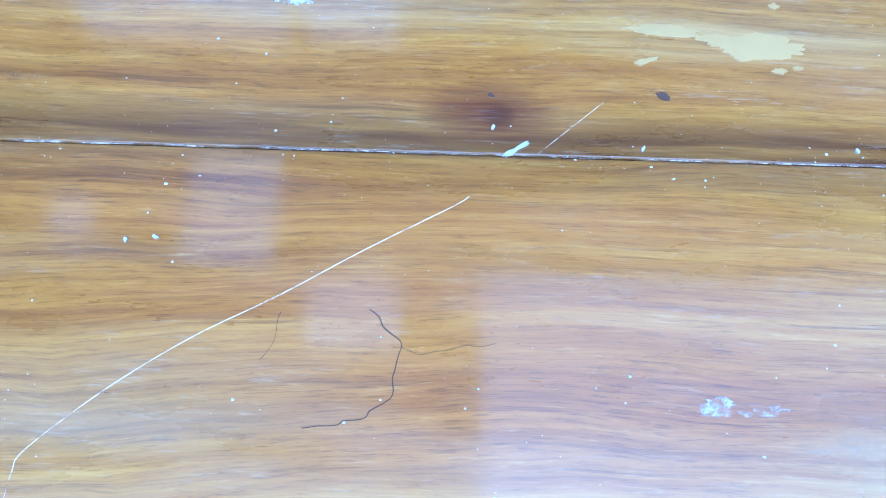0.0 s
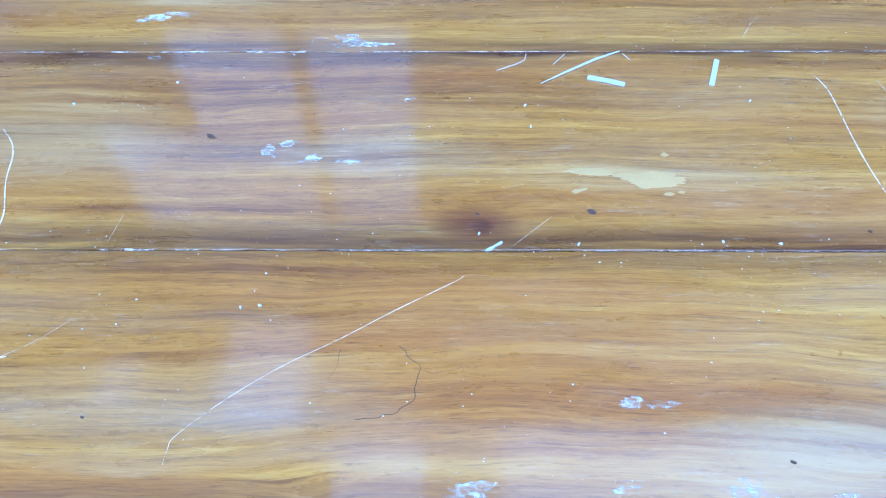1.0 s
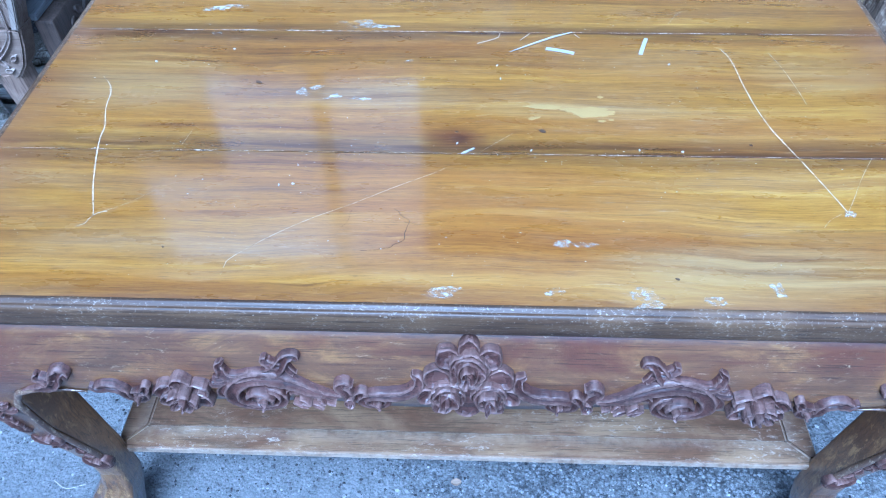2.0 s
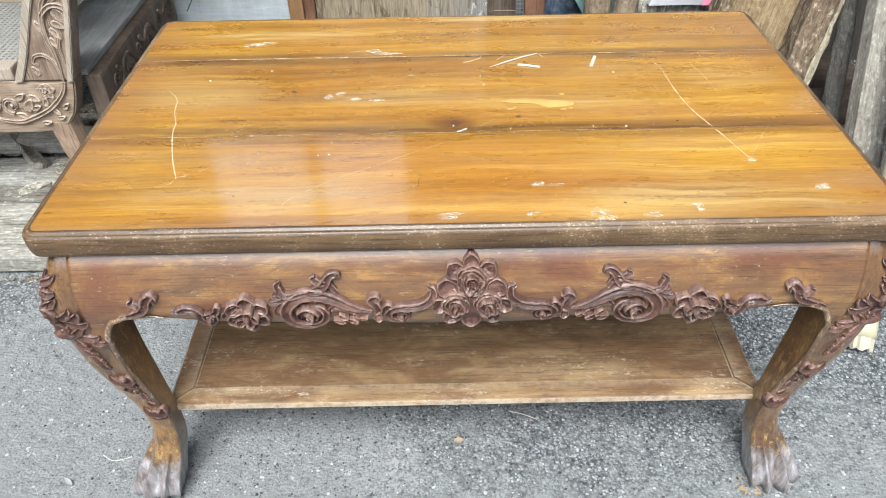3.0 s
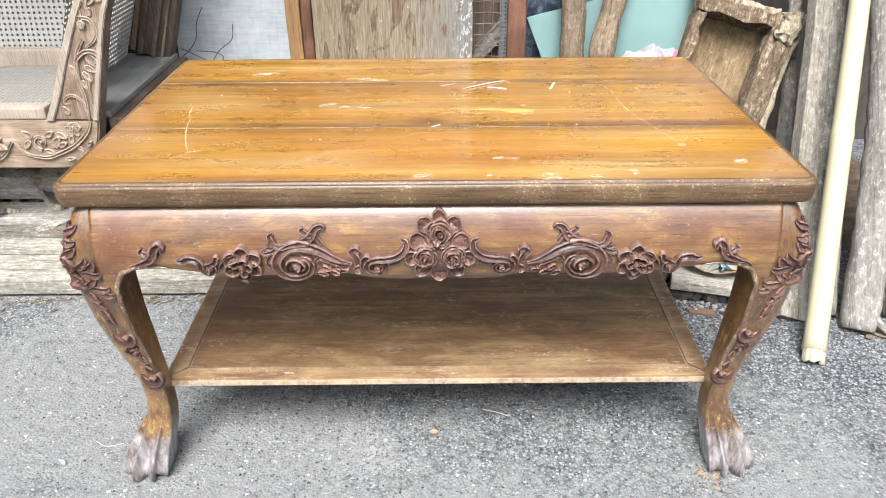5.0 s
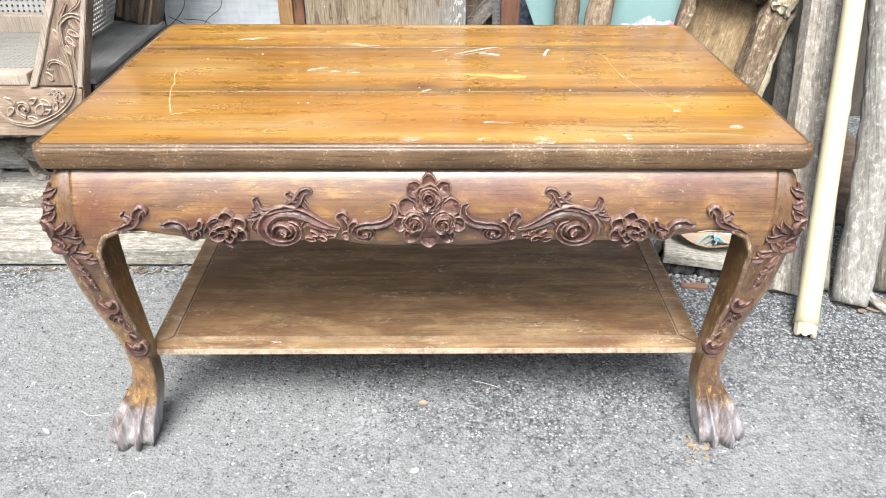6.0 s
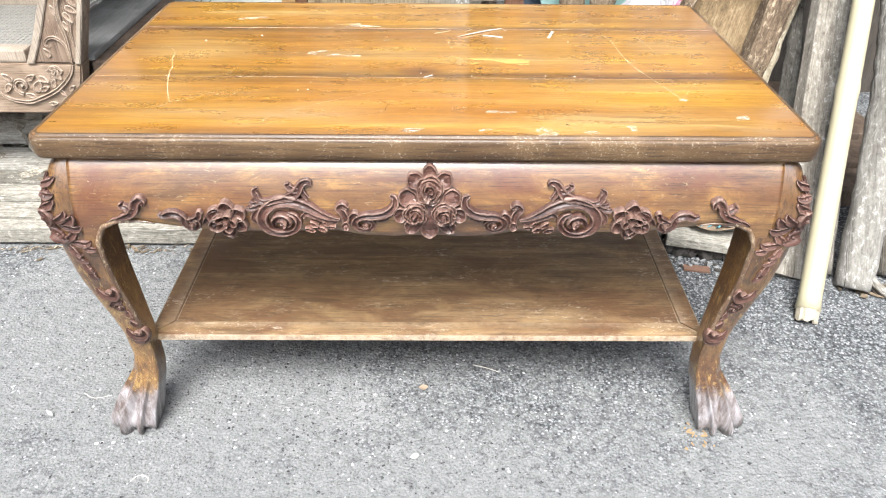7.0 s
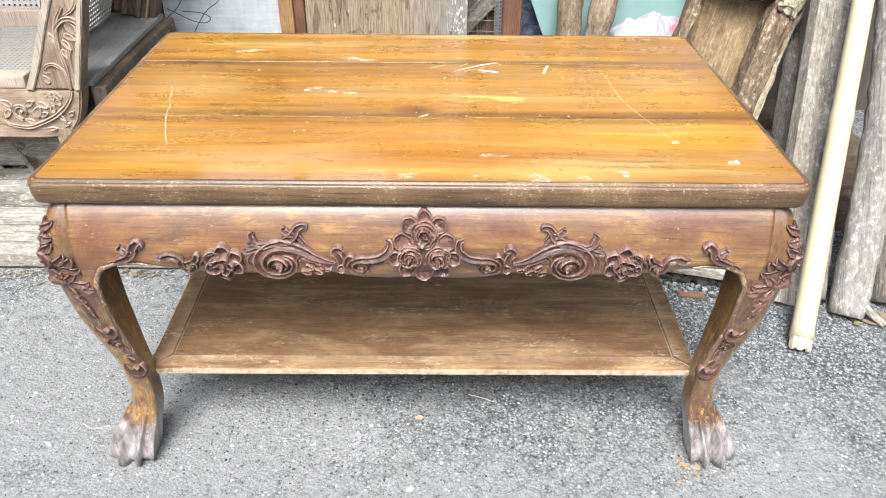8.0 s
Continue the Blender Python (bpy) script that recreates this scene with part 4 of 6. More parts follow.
def rose(b, place, u, w, R):
    """Overlapping rows of rolled petals round a tight, winding heart."""
    for i in range(5):
        a = 2 * math.pi * i / 5 + u
        relief_dome(b, place, u + 0.50 * R * math.cos(a), w + 0.48 * R * math.sin(a), 0.52 * R, 0.60 * R, a, 0.0068 + 0.0003 * i, 0.45, 0.0, 20)
    for k, (size, h) in enumerate(((0.80, 0.0098), (0.58, 0.0122), (0.38, 0.0143), (0.20, 0.0160))):
        a = 2.1 * k + u
        relief_dome(b, place, u + 0.07 * R * math.cos(a), w + 0.07 * R * math.sin(a), R * size, R * size * 0.92, a, h, 0.36 if k < 3 else 0.05, 0, 26)


for u, w, R in ((0.0, 3.85, 2.0), (-2.05, 7.15, 1.85), (2.10, 7.2, 1.85)):
    carve(lambda b, p, u=u, w=w, R=R: rose(b, p, u, w, R), False)
carve(lambda b, p: relief_dome(b, p, 0.0, 6.2, 3.5, 3.9, 1.57, 0.0040, 0.0, 0.15, 40), False)
for u, w, a, c, turn in ((0.0, 1.75, 1.15, 1.05, -1.57), (-2.05, 2.75, 1.30, 1.15, -2.5), (2.05, 2.75, 1.30, 1.15, -0.64), (-3.15, 5.0, 1.35, 1.15, -2.8), (3.2, 5.05, 1.35, 1.15, -0.35), (-4.05, 7.5, 1.2, 1.15, 3.0),
                         (4.15, 7.5, 1.2, 1.15, 0.15), (-2.45, 9.35, 1.5, 1.2, 2.3), (2.55, 9.3, 1.5, 1.2, 0.85), (0.0, 10.0, 1.5, 1.35, 1.57)):
    carve(lambda b, p, u=u, w=w, a=a, c=c, t=turn: relief_dome(b, p, u, w, a, c, t, 0.0068, 0.6, 0.0, 22), False)



def blossom(b, p):
    u0, w0 = -29.43, 8.43
    for k in range(6):
        a = k * 1.047 + 0.5
        relief_dome(b, p, u0 + 1.75 * math.cos(a), w0 + 1.60 * math.sin(a), 1.35, 1.15, a, 0.0075, 0.65)
    for k in range(5):
        a = k * 1.257
        relief_dome(b, p, u0 + 0.85 * math.cos(a), w0 + 0.80 * math.sin(a), 0.78, 0.66, a, 0.0125, 0.5)
    relief_dome(b, p, u0, w0, 0.42, 0.42, 0, 0.0155, 0.1)
    relief_dome(b, p, u0 + 0.3, w0 + 2.3, 1.0, 0.7, 1.6, 0.0065, 0.5, 0.2)


def great_scroll(b, p):
    stroke(b, p, [(-13.14, 8.73, 0.14), (-14.59, 8.23, 0.33), (-16.29, 7.24, 0.48), (-17.74, 6.25, 0.57), (-19.28, 5.56, 0.62), (-20.81, 5.26, 0.65), (-22.35, 5.56, 0.65), (-23.63, 6.55, 0.63), (-24.4, 8.03, 0.61), (-24.31, 9.62, 0.55), (-23.46, 10.91, 0.5), (-22.09, 11.5, 0.44), (-20.64, 11.3, 0.4), (-19.53, 10.41, 0.38), (-19.11, 9.02, 0.34), (-19.62, 7.84, 0.31), (-20.64, 7.34, 0.19)], 0.0065, 0.0085)
    stroke(b, p, [(-13.48, 9.42, 0.14), (-15.18, 8.83, 0.29), (-16.72, 8.03, 0.36), (-17.91, 7.54, 0.33), (-18.6, 8.23, 0.21)], 0.005, 0.006)
    stroke(b, p, [(-22.86, 10.02, 0.14), (-22.6, 8.73, 0.38), (-21.84, 8.03, 0.53), (-20.9, 8.23, 0.48), (-20.47, 9.12, 0.33), (-20.98, 9.92, 0.14)], 0.008, 0.012)
    for u, w, a, c, t, h, dent, point in ((-21.24, 8.93, 0.51, 0.51, 0, 0.012, 0.05, 0),):
        relief_dome(b, p, u, w, a, c, t, h, dent, point)


def crest_leaf(b, p):
    stroke(b, p, [(-21.32, 4.96, 0.29), (-19.96, 4.56, 0.53), (-19.11, 3.87, 0.55), (-18.68, 3.08, 0.46), (-18.17, 2.38, 0.4), (-17.4, 2.19, 0.31), (-16.97, 2.68, 0.14)], 0.006, 0.009)
    stroke(b, p, [(-18.94, 3.77, 0.38), (-19.79, 3.38, 0.38), (-20.39, 2.78, 0.34), (-20.05, 2.48, 0.17)], 0.006, 0.009)
    stroke(b, p, [(-17.57, 4.96, 0.24), (-18.17, 4.17, 0.29), (-18.34, 3.28, 0.19)], 0.005, 0.006)


def stem_curl(b, p):
    stroke(b, p, [(-20.81, 5.06, 0.33), (-22.26, 5.06, 0.38), (-23.54, 5.46, 0.38), (-24.48, 5.16, 0.34), (-24.99, 4.37, 0.34), (-25.16, 3.67, 0.29), (-24.74, 3.28, 0.15)], 0.006, 0.009)
    stroke(b, p, [(-24.14, 6.55, 0.24), (-25.25, 7.44, 0.34), (-25.68, 8.53, 0.31), (-25.25, 9.42, 0.15)], 0.005, 0.006)
    stroke(b, p, [(-24.57, 5.56, 0.24), (-25.42, 5.85, 0.33), (-25.93, 5.46, 0.19)], 0.005, 0.007)
    stroke(b, p, [(-24.74, 6.35, 0.24), (-25.93, 6.75, 0.33), (-26.44, 6.45, 0.17)], 0.005, 0.007)


def low_leaves(b, p):
    for u, w, a, c, t, h, dent, point in ((-16.89, 9.32, 0.68, 0.43, 0.4, 0.008, 0.5, 0.3), (-15.78, 10.31, 0.77, 0.51, 0.2, 0.008, 0.5, 0.3), (-14.42, 9.92, 0.68, 0.34, -0.3, 0.007, 0.5, 0.3), (-17.49, 10.61, 0.85, 0.43, 0.1, 0.007, 0.5, 0.3), (-15.18, 9.22, 0.51, 0.3, 0.5, 0.007, 0.5, 0.3),):
        relief_dome(b, p, u, w, a, c, t, h, dent, point)


def end_leaf(b, p):
    stroke(b, p, [(-12.28, 9.82, 0.29), (-12.28, 8.23, 0.44), (-12.62, 7.04, 0.46), (-13.14, 6.35, 0.4), (-12.62, 5.75, 0.34), (-11.86, 6.25, 0.21)], 0.006, 0.01)
    stroke(b, p, [(-11.86, 9.42, 0.24), (-11.43, 8.13, 0.34), (-10.92, 7.44, 0.36), (-10.41, 7.84, 0.19)], 0.006, 0.009)
    for u, w, a, c, t, h, dent, point in ((-12.28, 9.72, 0.77, 0.6, 1.5, 0.007, 0.4, 0.2),):
        relief_dome(b, p, u, w, a, c, t, h, dent, point)


def inner_scroll(b, p):
    stroke(b, p, [(-5.72, 4.37, 0.15), (-5.03, 4.76, 0.34), (-5.03, 5.75, 0.4), (-5.72, 6.75, 0.44), (-6.82, 7.44, 0.46), (-8.19, 7.74, 0.44), (-9.47, 7.84, 0.4), (-10.58, 8.33, 0.38), (-11.0, 9.42, 0.36), (-10.49, 10.41, 0.34), (-9.47, 10.81, 0.31), (-8.53, 10.41, 0.29), (-8.27, 9.52, 0.25), (-8.87, 8.83, 0.24), (-9.64, 9.02, 0.17)], 0.009, 0.0065)
    stroke(b, p, [(-4.78, 7.24, 0.14), (-5.63, 7.64, 0.29), (-6.65, 8.03, 0.31), (-7.51, 8.53, 0.19)], 0.006, 0.005)
    stroke(b, p, [(-5.97, 8.43, 0.14), (-6.82, 8.73, 0.25), (-7.68, 9.12, 0.15)], 0.005, 0.004)
    for u, w, a, c, t, h, dent, point in ((-9.38, 9.62, 0.43, 0.38, 0, 0.009, 0.1, 0),):
        relief_dome(b, p, u, w, a, c, t, h, dent, point)


def leaf_scroll(b, p):
    stroke(b, p, [(-39.49, 7.74, 0.17), (-38.73, 8.03, 0.38), (-37.7, 7.64, 0.46), (-36.68, 7.74, 0.44), (-35.91, 8.33, 0.4), (-35.74, 9.32, 0.36), (-34.89, 10.11, 0.34), (-34.03, 9.82, 0.31), (-33.95, 9.02, 0.25), (-34.63, 8.73, 0.17)], 0.006, 0.008)
    stroke(b, p, [(-35.23, 8.83, 0.24), (-34.29, 8.53, 0.34), (-33.61, 8.03, 0.36), (-33.44, 7.34, 0.25), (-33.01, 7.64, 0.13)], 0.006, 0.009)
    stroke(b, p, [(-33.1, 9.42, 0.19), (-32.41, 8.43, 0.36), (-31.56, 7.64, 0.4), (-30.62, 7.14, 0.19)], 0.006, 0.008)
    for u, w, a, c, t, h, dent, point in ((-34.72, 9.42, 0.38, 0.34, 0, 0.009, 0.1, 0),):
        relief_dome(b, p, u, w, a, c, t, h, dent, point)


def arch_leaf(b, p):
    stroke(b, p, [(-45.72, 8.73, 0.17), (-44.53, 8.23, 0.36), (-43.42, 7.74, 0.44), (-42.74, 6.94, 0.5), (-42.48, 6.05, 0.5), (-41.88, 5.46, 0.44), (-41.29, 5.66, 0.34), (-41.29, 6.45, 0.15)], 0.006, 0.0095)
    stroke(b, p, [(-42.99, 7.24, 0.29), (-43.76, 6.75, 0.38), (-44.44, 6.35, 0.34), (-44.19, 5.95, 0.15)], 0.006, 0.0085)
    stroke(b, p, [(-47.43, 9.62, 0.11), (-46.23, 8.93, 0.23), (-45.04, 8.53, 0.23)], 0.004, 0.005)


for fn in (blossom, leaf_scroll, arch_leaf):
    carve(fn)
for fn in (great_scroll, crest_leaf, stem_curl, low_leaves, end_leaf, inner_scroll):
    carve(lambda b, p, fn=fn: fn(b, lambda u, w, off: p(u, 7.6 + (w - 7.6) * 0.86, off)))


def on_leg(u, w, off):
    """u in cm along the front face from the corner, negative round the corner; w: height in cm."""
    z = w * 0.01
    o, n, c = leg_at(z)
    if u >= 0:
        return Vector((-o + u * 0.01, -o - off, z))
    return Vector((-o - off * 0.7 + min(1.2, -u * 1.0) * 0.002, -o + (-u) * 0.01 - off * 0.4, z))


def leaflet(b, p, u, w, a, c, t):
    """A pointed leaf with a slight hook."""
    x, y = math.cos(t), math.sin(t)
    stroke(b, p, [(u - a * x, w - a * y, c * 0.25), (u - 0.4 * a * x, w - 0.4 * a * y, c * 0.8), (u + 0.35 * a * x, w + 0.35 * a * y, c), (u + 0.9 * a * x - 0.25 * a * y, w + 0.9 * a * y + 0.25 * a * x, c * 0.6), (u + 1.1 * a * x - 0.55 * a * y, w + 1.1 * a * y + 0.55 * a * x, c * 0.15)], 0.005, 0.0095)


def knee_spray(b):
    p = lambda u, w, off: on_leg(u, w, off - 0.0015)
    relief_line(b, p, [(0.4, 53), (0.6, 50), (0.8, 46.5), (1.4, 43.5)], 0.003, 0.004)
    for u, w, a, c, t in ((0.7, 51.6, 0.9, 0.5, 0.3), (0.8, 49.9, 0.9, 0.5, -0.3), (1.0, 48.2, 1.0, 0.6, 0.4), (0.3, 46.0, 1.3, 1.0, 1.4), (2.4, 46.0, 1.3, 0.55, 0.5), (3.4, 45.6, 1.2, 0.6, 0.4),
                          (3.2, 44.4, 1.3, 0.6, -0.3), (0.6, 43.4, 1.5, 0.9, -1.0), (2.6, 42.6, 1.2, 0.55, 0.6), (3.8, 41.6, 1.3, 0.55, -0.2), (4.6, 40.7, 1.0, 0.5, -0.5), (2.4, 40.2, 1.0, 0.5, -1.2),
                          (2.6, 38.4, 0.9, 0.45, -0.9), (2.9, 36.8, 1.0, 0.5, -1.3), (3.1, 35.4, 1.0, 0.45, -1.4)):
        leaflet(b, p, u, w, a * 1.1, c * 0.95, t)
    for u, w in ((0.1, 46.2), (0.8, 43.2)):
        relief_spiral(b, p, u, w, 0.9, 1.2, 0.4, 1, 0.0022)


def crescent(b, p, u, w, k):
    """A leaf curled into an upturned crescent, with a small curl at its root."""
    stroke(b, p, [(u - 1.3 * k, w + 0.9 * k, 0.10), (u - 1.2 * k, w + 0.1 * k, 0.34 * k), (u - 0.6 * k, w - 0.7 * k, 0.55 * k), (u + 0.3 * k, w - 0.8 * k, 0.60 * k), (u + 1.0 * k, w - 0.1 * k, 0.46 * k), (u + 1.05 * k, w + 0.7 * k, 0.30 * k), (u + 0.6 * k, w + 0.9 * k, 0.10)], 0.006, 0.011)
    relief_dome(b, p, u + 0.1 * k, w + 0.15 * k, 0.5 * k, 0.4 * k, 0.4, 0.009, 0.2)


def shin_spray(b):
    p = lambda u, w, off: on_leg(u - 0.6 - (32 - w) * 0.11, w, off - 0.0010)
    crescent(b, p, 4.3, 31.2, 1.15)
    relief_spiral(b, p, 4.6, 27.6, 1.05, 1.3, 1.9, 1, 0.0030)
    stroke(b, p, [(5.3, 29.4, 0.12), (5.0, 28.9, 0.42), (4.3, 28.9, 0.48), (3.7, 28.3, 0.35), (3.5, 27.5, 0.12)], 0.006, 0.009)
    leaflet(b, p, 5.3, 26.0, 0.8, 0.42, -1.4)
    leaflet(b, p, 5.2, 23.2, 0.9, 0.50, 1.5)
    crescent(b, p, 5.0, 21.0, 1.20)
    stroke(b, p, [(6.7, 20.3, 0.12), (5.9, 19.1, 0.36), (4.6, 18.7, 0.42), (3.6, 19.3, 0.14)], 0.005, 0.007)


CORNERS = [(-HALF, 0.0, 1, 1), (HALF, 0.0, -1, 1), (-HALF, DEEP, 1, -1), (HALF, DEEP, -1, -1)]
for cx, cy, sx, sy in CORNERS:
    place_leg = Matrix.Translation((cx, cy, 0)) @ Matrix.Diagonal((sx, sy, 1, 1))

    def set_leg(b):
        bmesh.ops.transform(b, matrix=place_leg, verts=b.verts[:])
        if sx * sy < 0:
            bmesh.ops.reverse_faces(b, faces=b.faces[:])
        return b

    leg = part("leg", set_leg(leg_mesh(0.150, LIP, 40)), LEG_WOOD, table, "", True)
    part("paw_foot", set_leg(leg_mesh(0.0, 0.150, 40)), PAW, leg, "grey worn carved paw", True)
    if sy > 0:
        made = []
        knee_spray(made)
        shin_spray(made)
        for name, bm in made:
            bmesh.ops.recalc_face_normals(bm, faces=bm.faces[:])
            part(name, set_leg(chisel(bm)), CARVED, leg, "", name != "carved_leaf")

# worn bead round each arch and down the inner edge of the leg
for s in (-1, 1):
    arch = [(s * x, apron_y(half_profile(x)) - 0.001, half_profile(x)) for x in (0.40, 0.42, 0.44, 0.458, 0.470, 0.479, 0.486, 0.491, 0.494)]
    down = []
    for k in range(10):
        z = 0.405 - 0.022 * k
        o, n, c = leg_at(z)
        down.append((s * (HALF - n + 0.001), -o + 0.001, z))
    part("edge_bead", tube(bmesh.new(), smoothline(arch + down, 3), [0.0008 + 0.0034 * min(1.0, i / 9) for i in range(len(smoothline(arch + down, 3)))], 8, 0.15, 2.0), BEAD, table, "worn pale-flecked bead round the arch", True)

# lower shelf: mitred rails round a panel
SZ = 0.173


def mitre(x0, x1, y0, y1, w, side):
    """One rail of a mitred frame."""
    o = [(x0, y0), (x1, y0), (x1, y1), (x0, y1)]
    i = [(x0 + w, y0 + w), (x1 - w, y0 + w), (x1 - w, y1 - w), (x0 + w, y1 - w)]
    a, b2 = side, (side + 1) % 4
    quad = [o[a], o[b2], i[b2], i[a]]
    b = bmesh.new()
    loft(b, [[(x, y, SZ - 0.016) for x, y in quad], [(x, y, SZ) for x, y in quad]])
    bmesh.ops.bevel(b, geom=b.edges[:], offset=0.0028, segments=2, affect="EDGES")
    return b


shelf = part("lower_shelf", box(-0.459, 0.459, 0.10, 0.40, SZ - 0.012, SZ - 0.0035, 0.001), SHELF_WOOD, table, "dull brown shelf panel in a mitred frame")
part("shelf_board", box(-0.459, 0.459, 0.4015, 0.545, SZ - 0.012, SZ - 0.0035, 0.001), SHELF_WOOD, shelf)
for side in range(4):
    part("shelf_rail", mitre(-0.495, 0.495, 0.062, 0.583, 0.037, side), SHELF_RAIL, shelf)

# ---- marks on the table's top ----
Z = TOPZ
SCRATCHES = [("long_scratch", [(-0.468, 0.366), (-0.455, 0.350), (-0.447, 0.333), (-0.442, 0.300), (-0.431, 0.265), (-0.429, 0.244), (-0.422, 0.212), (-0.408, 0.163), (-0.393, 0.122), (-0.392, 0.116)], 0.0020),
             ("scratch", [(-0.378, 0.124), (-0.388, 0.121), (-0.394, 0.113), (-0.396, 0.106), (-0.404, 0.101)], 0.0034),
             ("scratch", [(-0.391, 0.119), (-0.362, 0.136), (-0.337, 0.157)], 0.0010),
             ("long_scratch", [(0.328, 0.441), (0.336, 0.415), (0.339, 0.360), (0.343, 0.316), (0.350, 0.277), (0.358, 0.250), (0.369, 0.218), (0.384, 0.170), (0.393, 0.139)], 0.0020),
             ("scratch", [(0.393, 0.139), (0.408, 0.163), (0.425, 0.192), (0.448, 0.226)], 0.0013),
             ("scratch", [(0.386, 0.137), (0.372, 0.128), (0.362, 0.117)], 0.0012),
             ("scratch", [(0.388, 0.434), (0.397, 0.396), (0.403, 0.350), (0.405, 0.322)], 0.0017),
             ("scratch", [(-0.238, 0.040), (-0.237, 0.052), (-0.233, 0.062), (-0.202, 0.090), (-0.164, 0.117), (-0.123, 0.140), (-0.081, 0.166), (-0.034, 0.193), (-0.026, 0.199)], 0.0016),
             ("scratch", [(0.012, 0.226), (0.032, 0.244), (0.051, 0.261)], 0.0012),
             ("scratch", [(-0.330, 0.232), (-0.324, 0.262)], 0.0011), ("scratch", [(0.270, 0.500), (0.285, 0.525), (0.296, 0.535)], 0.0013), ("scratch", [(-0.225, 0.425), (-0.180, 0.431)], 0.0008)]
for name, pts, w in SCRATCHES:
    part(name, strip(bmesh.new(), pts, w * (0.85 if name == "long_scratch" else 0.50), Z), SCRATCH_LINE, table)
for pts, w in (([(-0.075, 0.134), (-0.068, 0.126), (-0.062, 0.116), (-0.062, 0.102), (-0.065, 0.090), (-0.072, 0.081)], 0.0030), ([(-0.106, 0.075), (-0.088, 0.077), (-0.072, 0.081)], 0.0022),
               ([(-0.121, 0.131), (-0.123, 0.121), (-0.128, 0.106)], 0.0014), ([(-0.066, 0.114), (-0.040, 0.113), (-0.012, 0.118)], 0.0012)):
    fine = smoothline([(x, y, 0) for x, y in pts], 6)
    part("crack", strip(bmesh.new(), [(q.x + 0.004 * noise.noise((q.x * 150, q.y * 90, 1)), q.y + 0.003 * noise.noise((q.x * 90, q.y * 90, 5))) for q in fine], w * 0.25, Z), CRACK, table)
for x, y, rx, ry, seed, turn, ragged in [(0.092, 0.3125, 0.023, 0.0045, 1.0, -0.05, 0.5), (0.150, 0.302, 0.029, 0.0095, 2.2, 0.04, 0.5), (0.128, 0.306, 0.018, 0.004, 2.9, -0.1, 0.5), (0.077, 0.290, 0.007, 0.0018, 3.1, 0.35, 0.6),
                                         (0.157, 0.286, 0.004, 0.002, 4.0, 0.0, 0.6), (0.168, 0.288, 0.003, 0.0015, 4.6, 0.0, 0.6), (0.160, 0.333, 0.003, 0.002, 5.0, 0.0, 0.5)]:
    part("filler_patch", blob(bmesh.new(), x, y, Z, rx, ry, seed, turn, 0.0004 + 0.00008 * seed, 60, ragged), PUTTY, table)
for x, y, rx, ry, seed, turn in [(-0.159, 0.494, 0.022, 0.010, 1.4, 0.0), (-0.130, 0.490, 0.030, 0.004, 1.9, 0.0), (-0.361, 0.534, 0.018, 0.006, 2.4, 0.1), (-0.346, 0.469, 0.008, 0.0028, 3.4, 0.0), (-0.332, 0.540, 0.016, 0.004, 4.4, -0.1),
                                 (0.097, 0.088, 0.012, 0.0045, 5.4, 0.0), (0.118, 0.087, 0.012, 0.0028, 6.4, 0.0), (-0.023, 0.022, 0.018, 0.008, 7.4, 0.1), (0.166, 0.025, 0.015, 0.0085, 8.4, 0.0),
                                 (0.172, 0.013, 0.014, 0.004, 9.1, 0.1), (0.231, 0.018, 0.010, 0.006, 9.4, 0.0), (0.085, 0.026, 0.008, 0.004, 10.4, 0.0), (0.294, 0.033, 0.006, 0.008, 11.4, 0.4),
                                 (-0.168, 0.326, 0.012, 0.004, 12.4, 0.4), (-0.133, 0.325, 0.010, 0.003, 13.4, 0.0), (-0.206, 0.337, 0.006, 0.009, 14.1, 0.3), (-0.190, 0.347, 0.008, 0.003, 14.7, 0.2), (0.394, 0.137, 0.005, 0.0045, 15.4, 0.3),
                                 (-0.081, 0.406, 0.007, 0.003, 16.4, 0.6), (0.46, 0.070, 0.016, 0.006, 17.4, 0.3)]:
    part("paint_spot", blob(bmesh.new(), x, y, Z, rx, ry, seed, turn, 0.0007, 34, 0.75), PAINT, table)
for x, y, r, s in ((0.086, 0.266, 0.0048, 1.0), (-0.265, 0.356, 0.0048, 2.0), (-0.014, 0.263, 0.0018, 3.0), (0.202, 0.045, 0.0020, 4.0), (0.320, 0.245, 0.0016, 5.0), (-0.305, 0.075, 0.0014, 6.0)):
    part("dark_speck", blob(bmesh.new(), x, y, Z, r, r * 0.5, s, -0.4, 0.001, 14, 0.6), CRACK, table)

rng = random.Random(11)
bm = bmesh.new()
for i in range(800):
    x, y = rng.uniform(-0.52, 0.52), rng.uniform(0.03, 0.62)
    if i % 3 == 0:
        y = rng.choice(SEAM) + rng.gauss(0, 0.014)
        if rng.random() < 0.5:
            x = rng.gauss(0.15, 0.16)
    if abs(x) > 0.525 or not 0.02 < y < 0.62:
        continue
    r = 0.0003 + 0.0007 * rng.random() ** 5
    q = [bm.verts.new((x + r * rng.uniform(0.6, 1.5) * math.cos(a), y + r * rng.uniform(0.5, 1.2) * math.sin(a), Z + 0.0002)) for a in (0.2, 1.5, 2.7, 4.1, 5.3)]
    t = bm.verts.new((x, y, Z + r * 0.7))
    for k in range(5):
        bm.faces.new((q[k], q[(k + 1) % 5], t))
tagged(link("dust_grains", bm, WHITE_BIT), "white dust and grit strewn on the table top", "dust", kind="stuff")


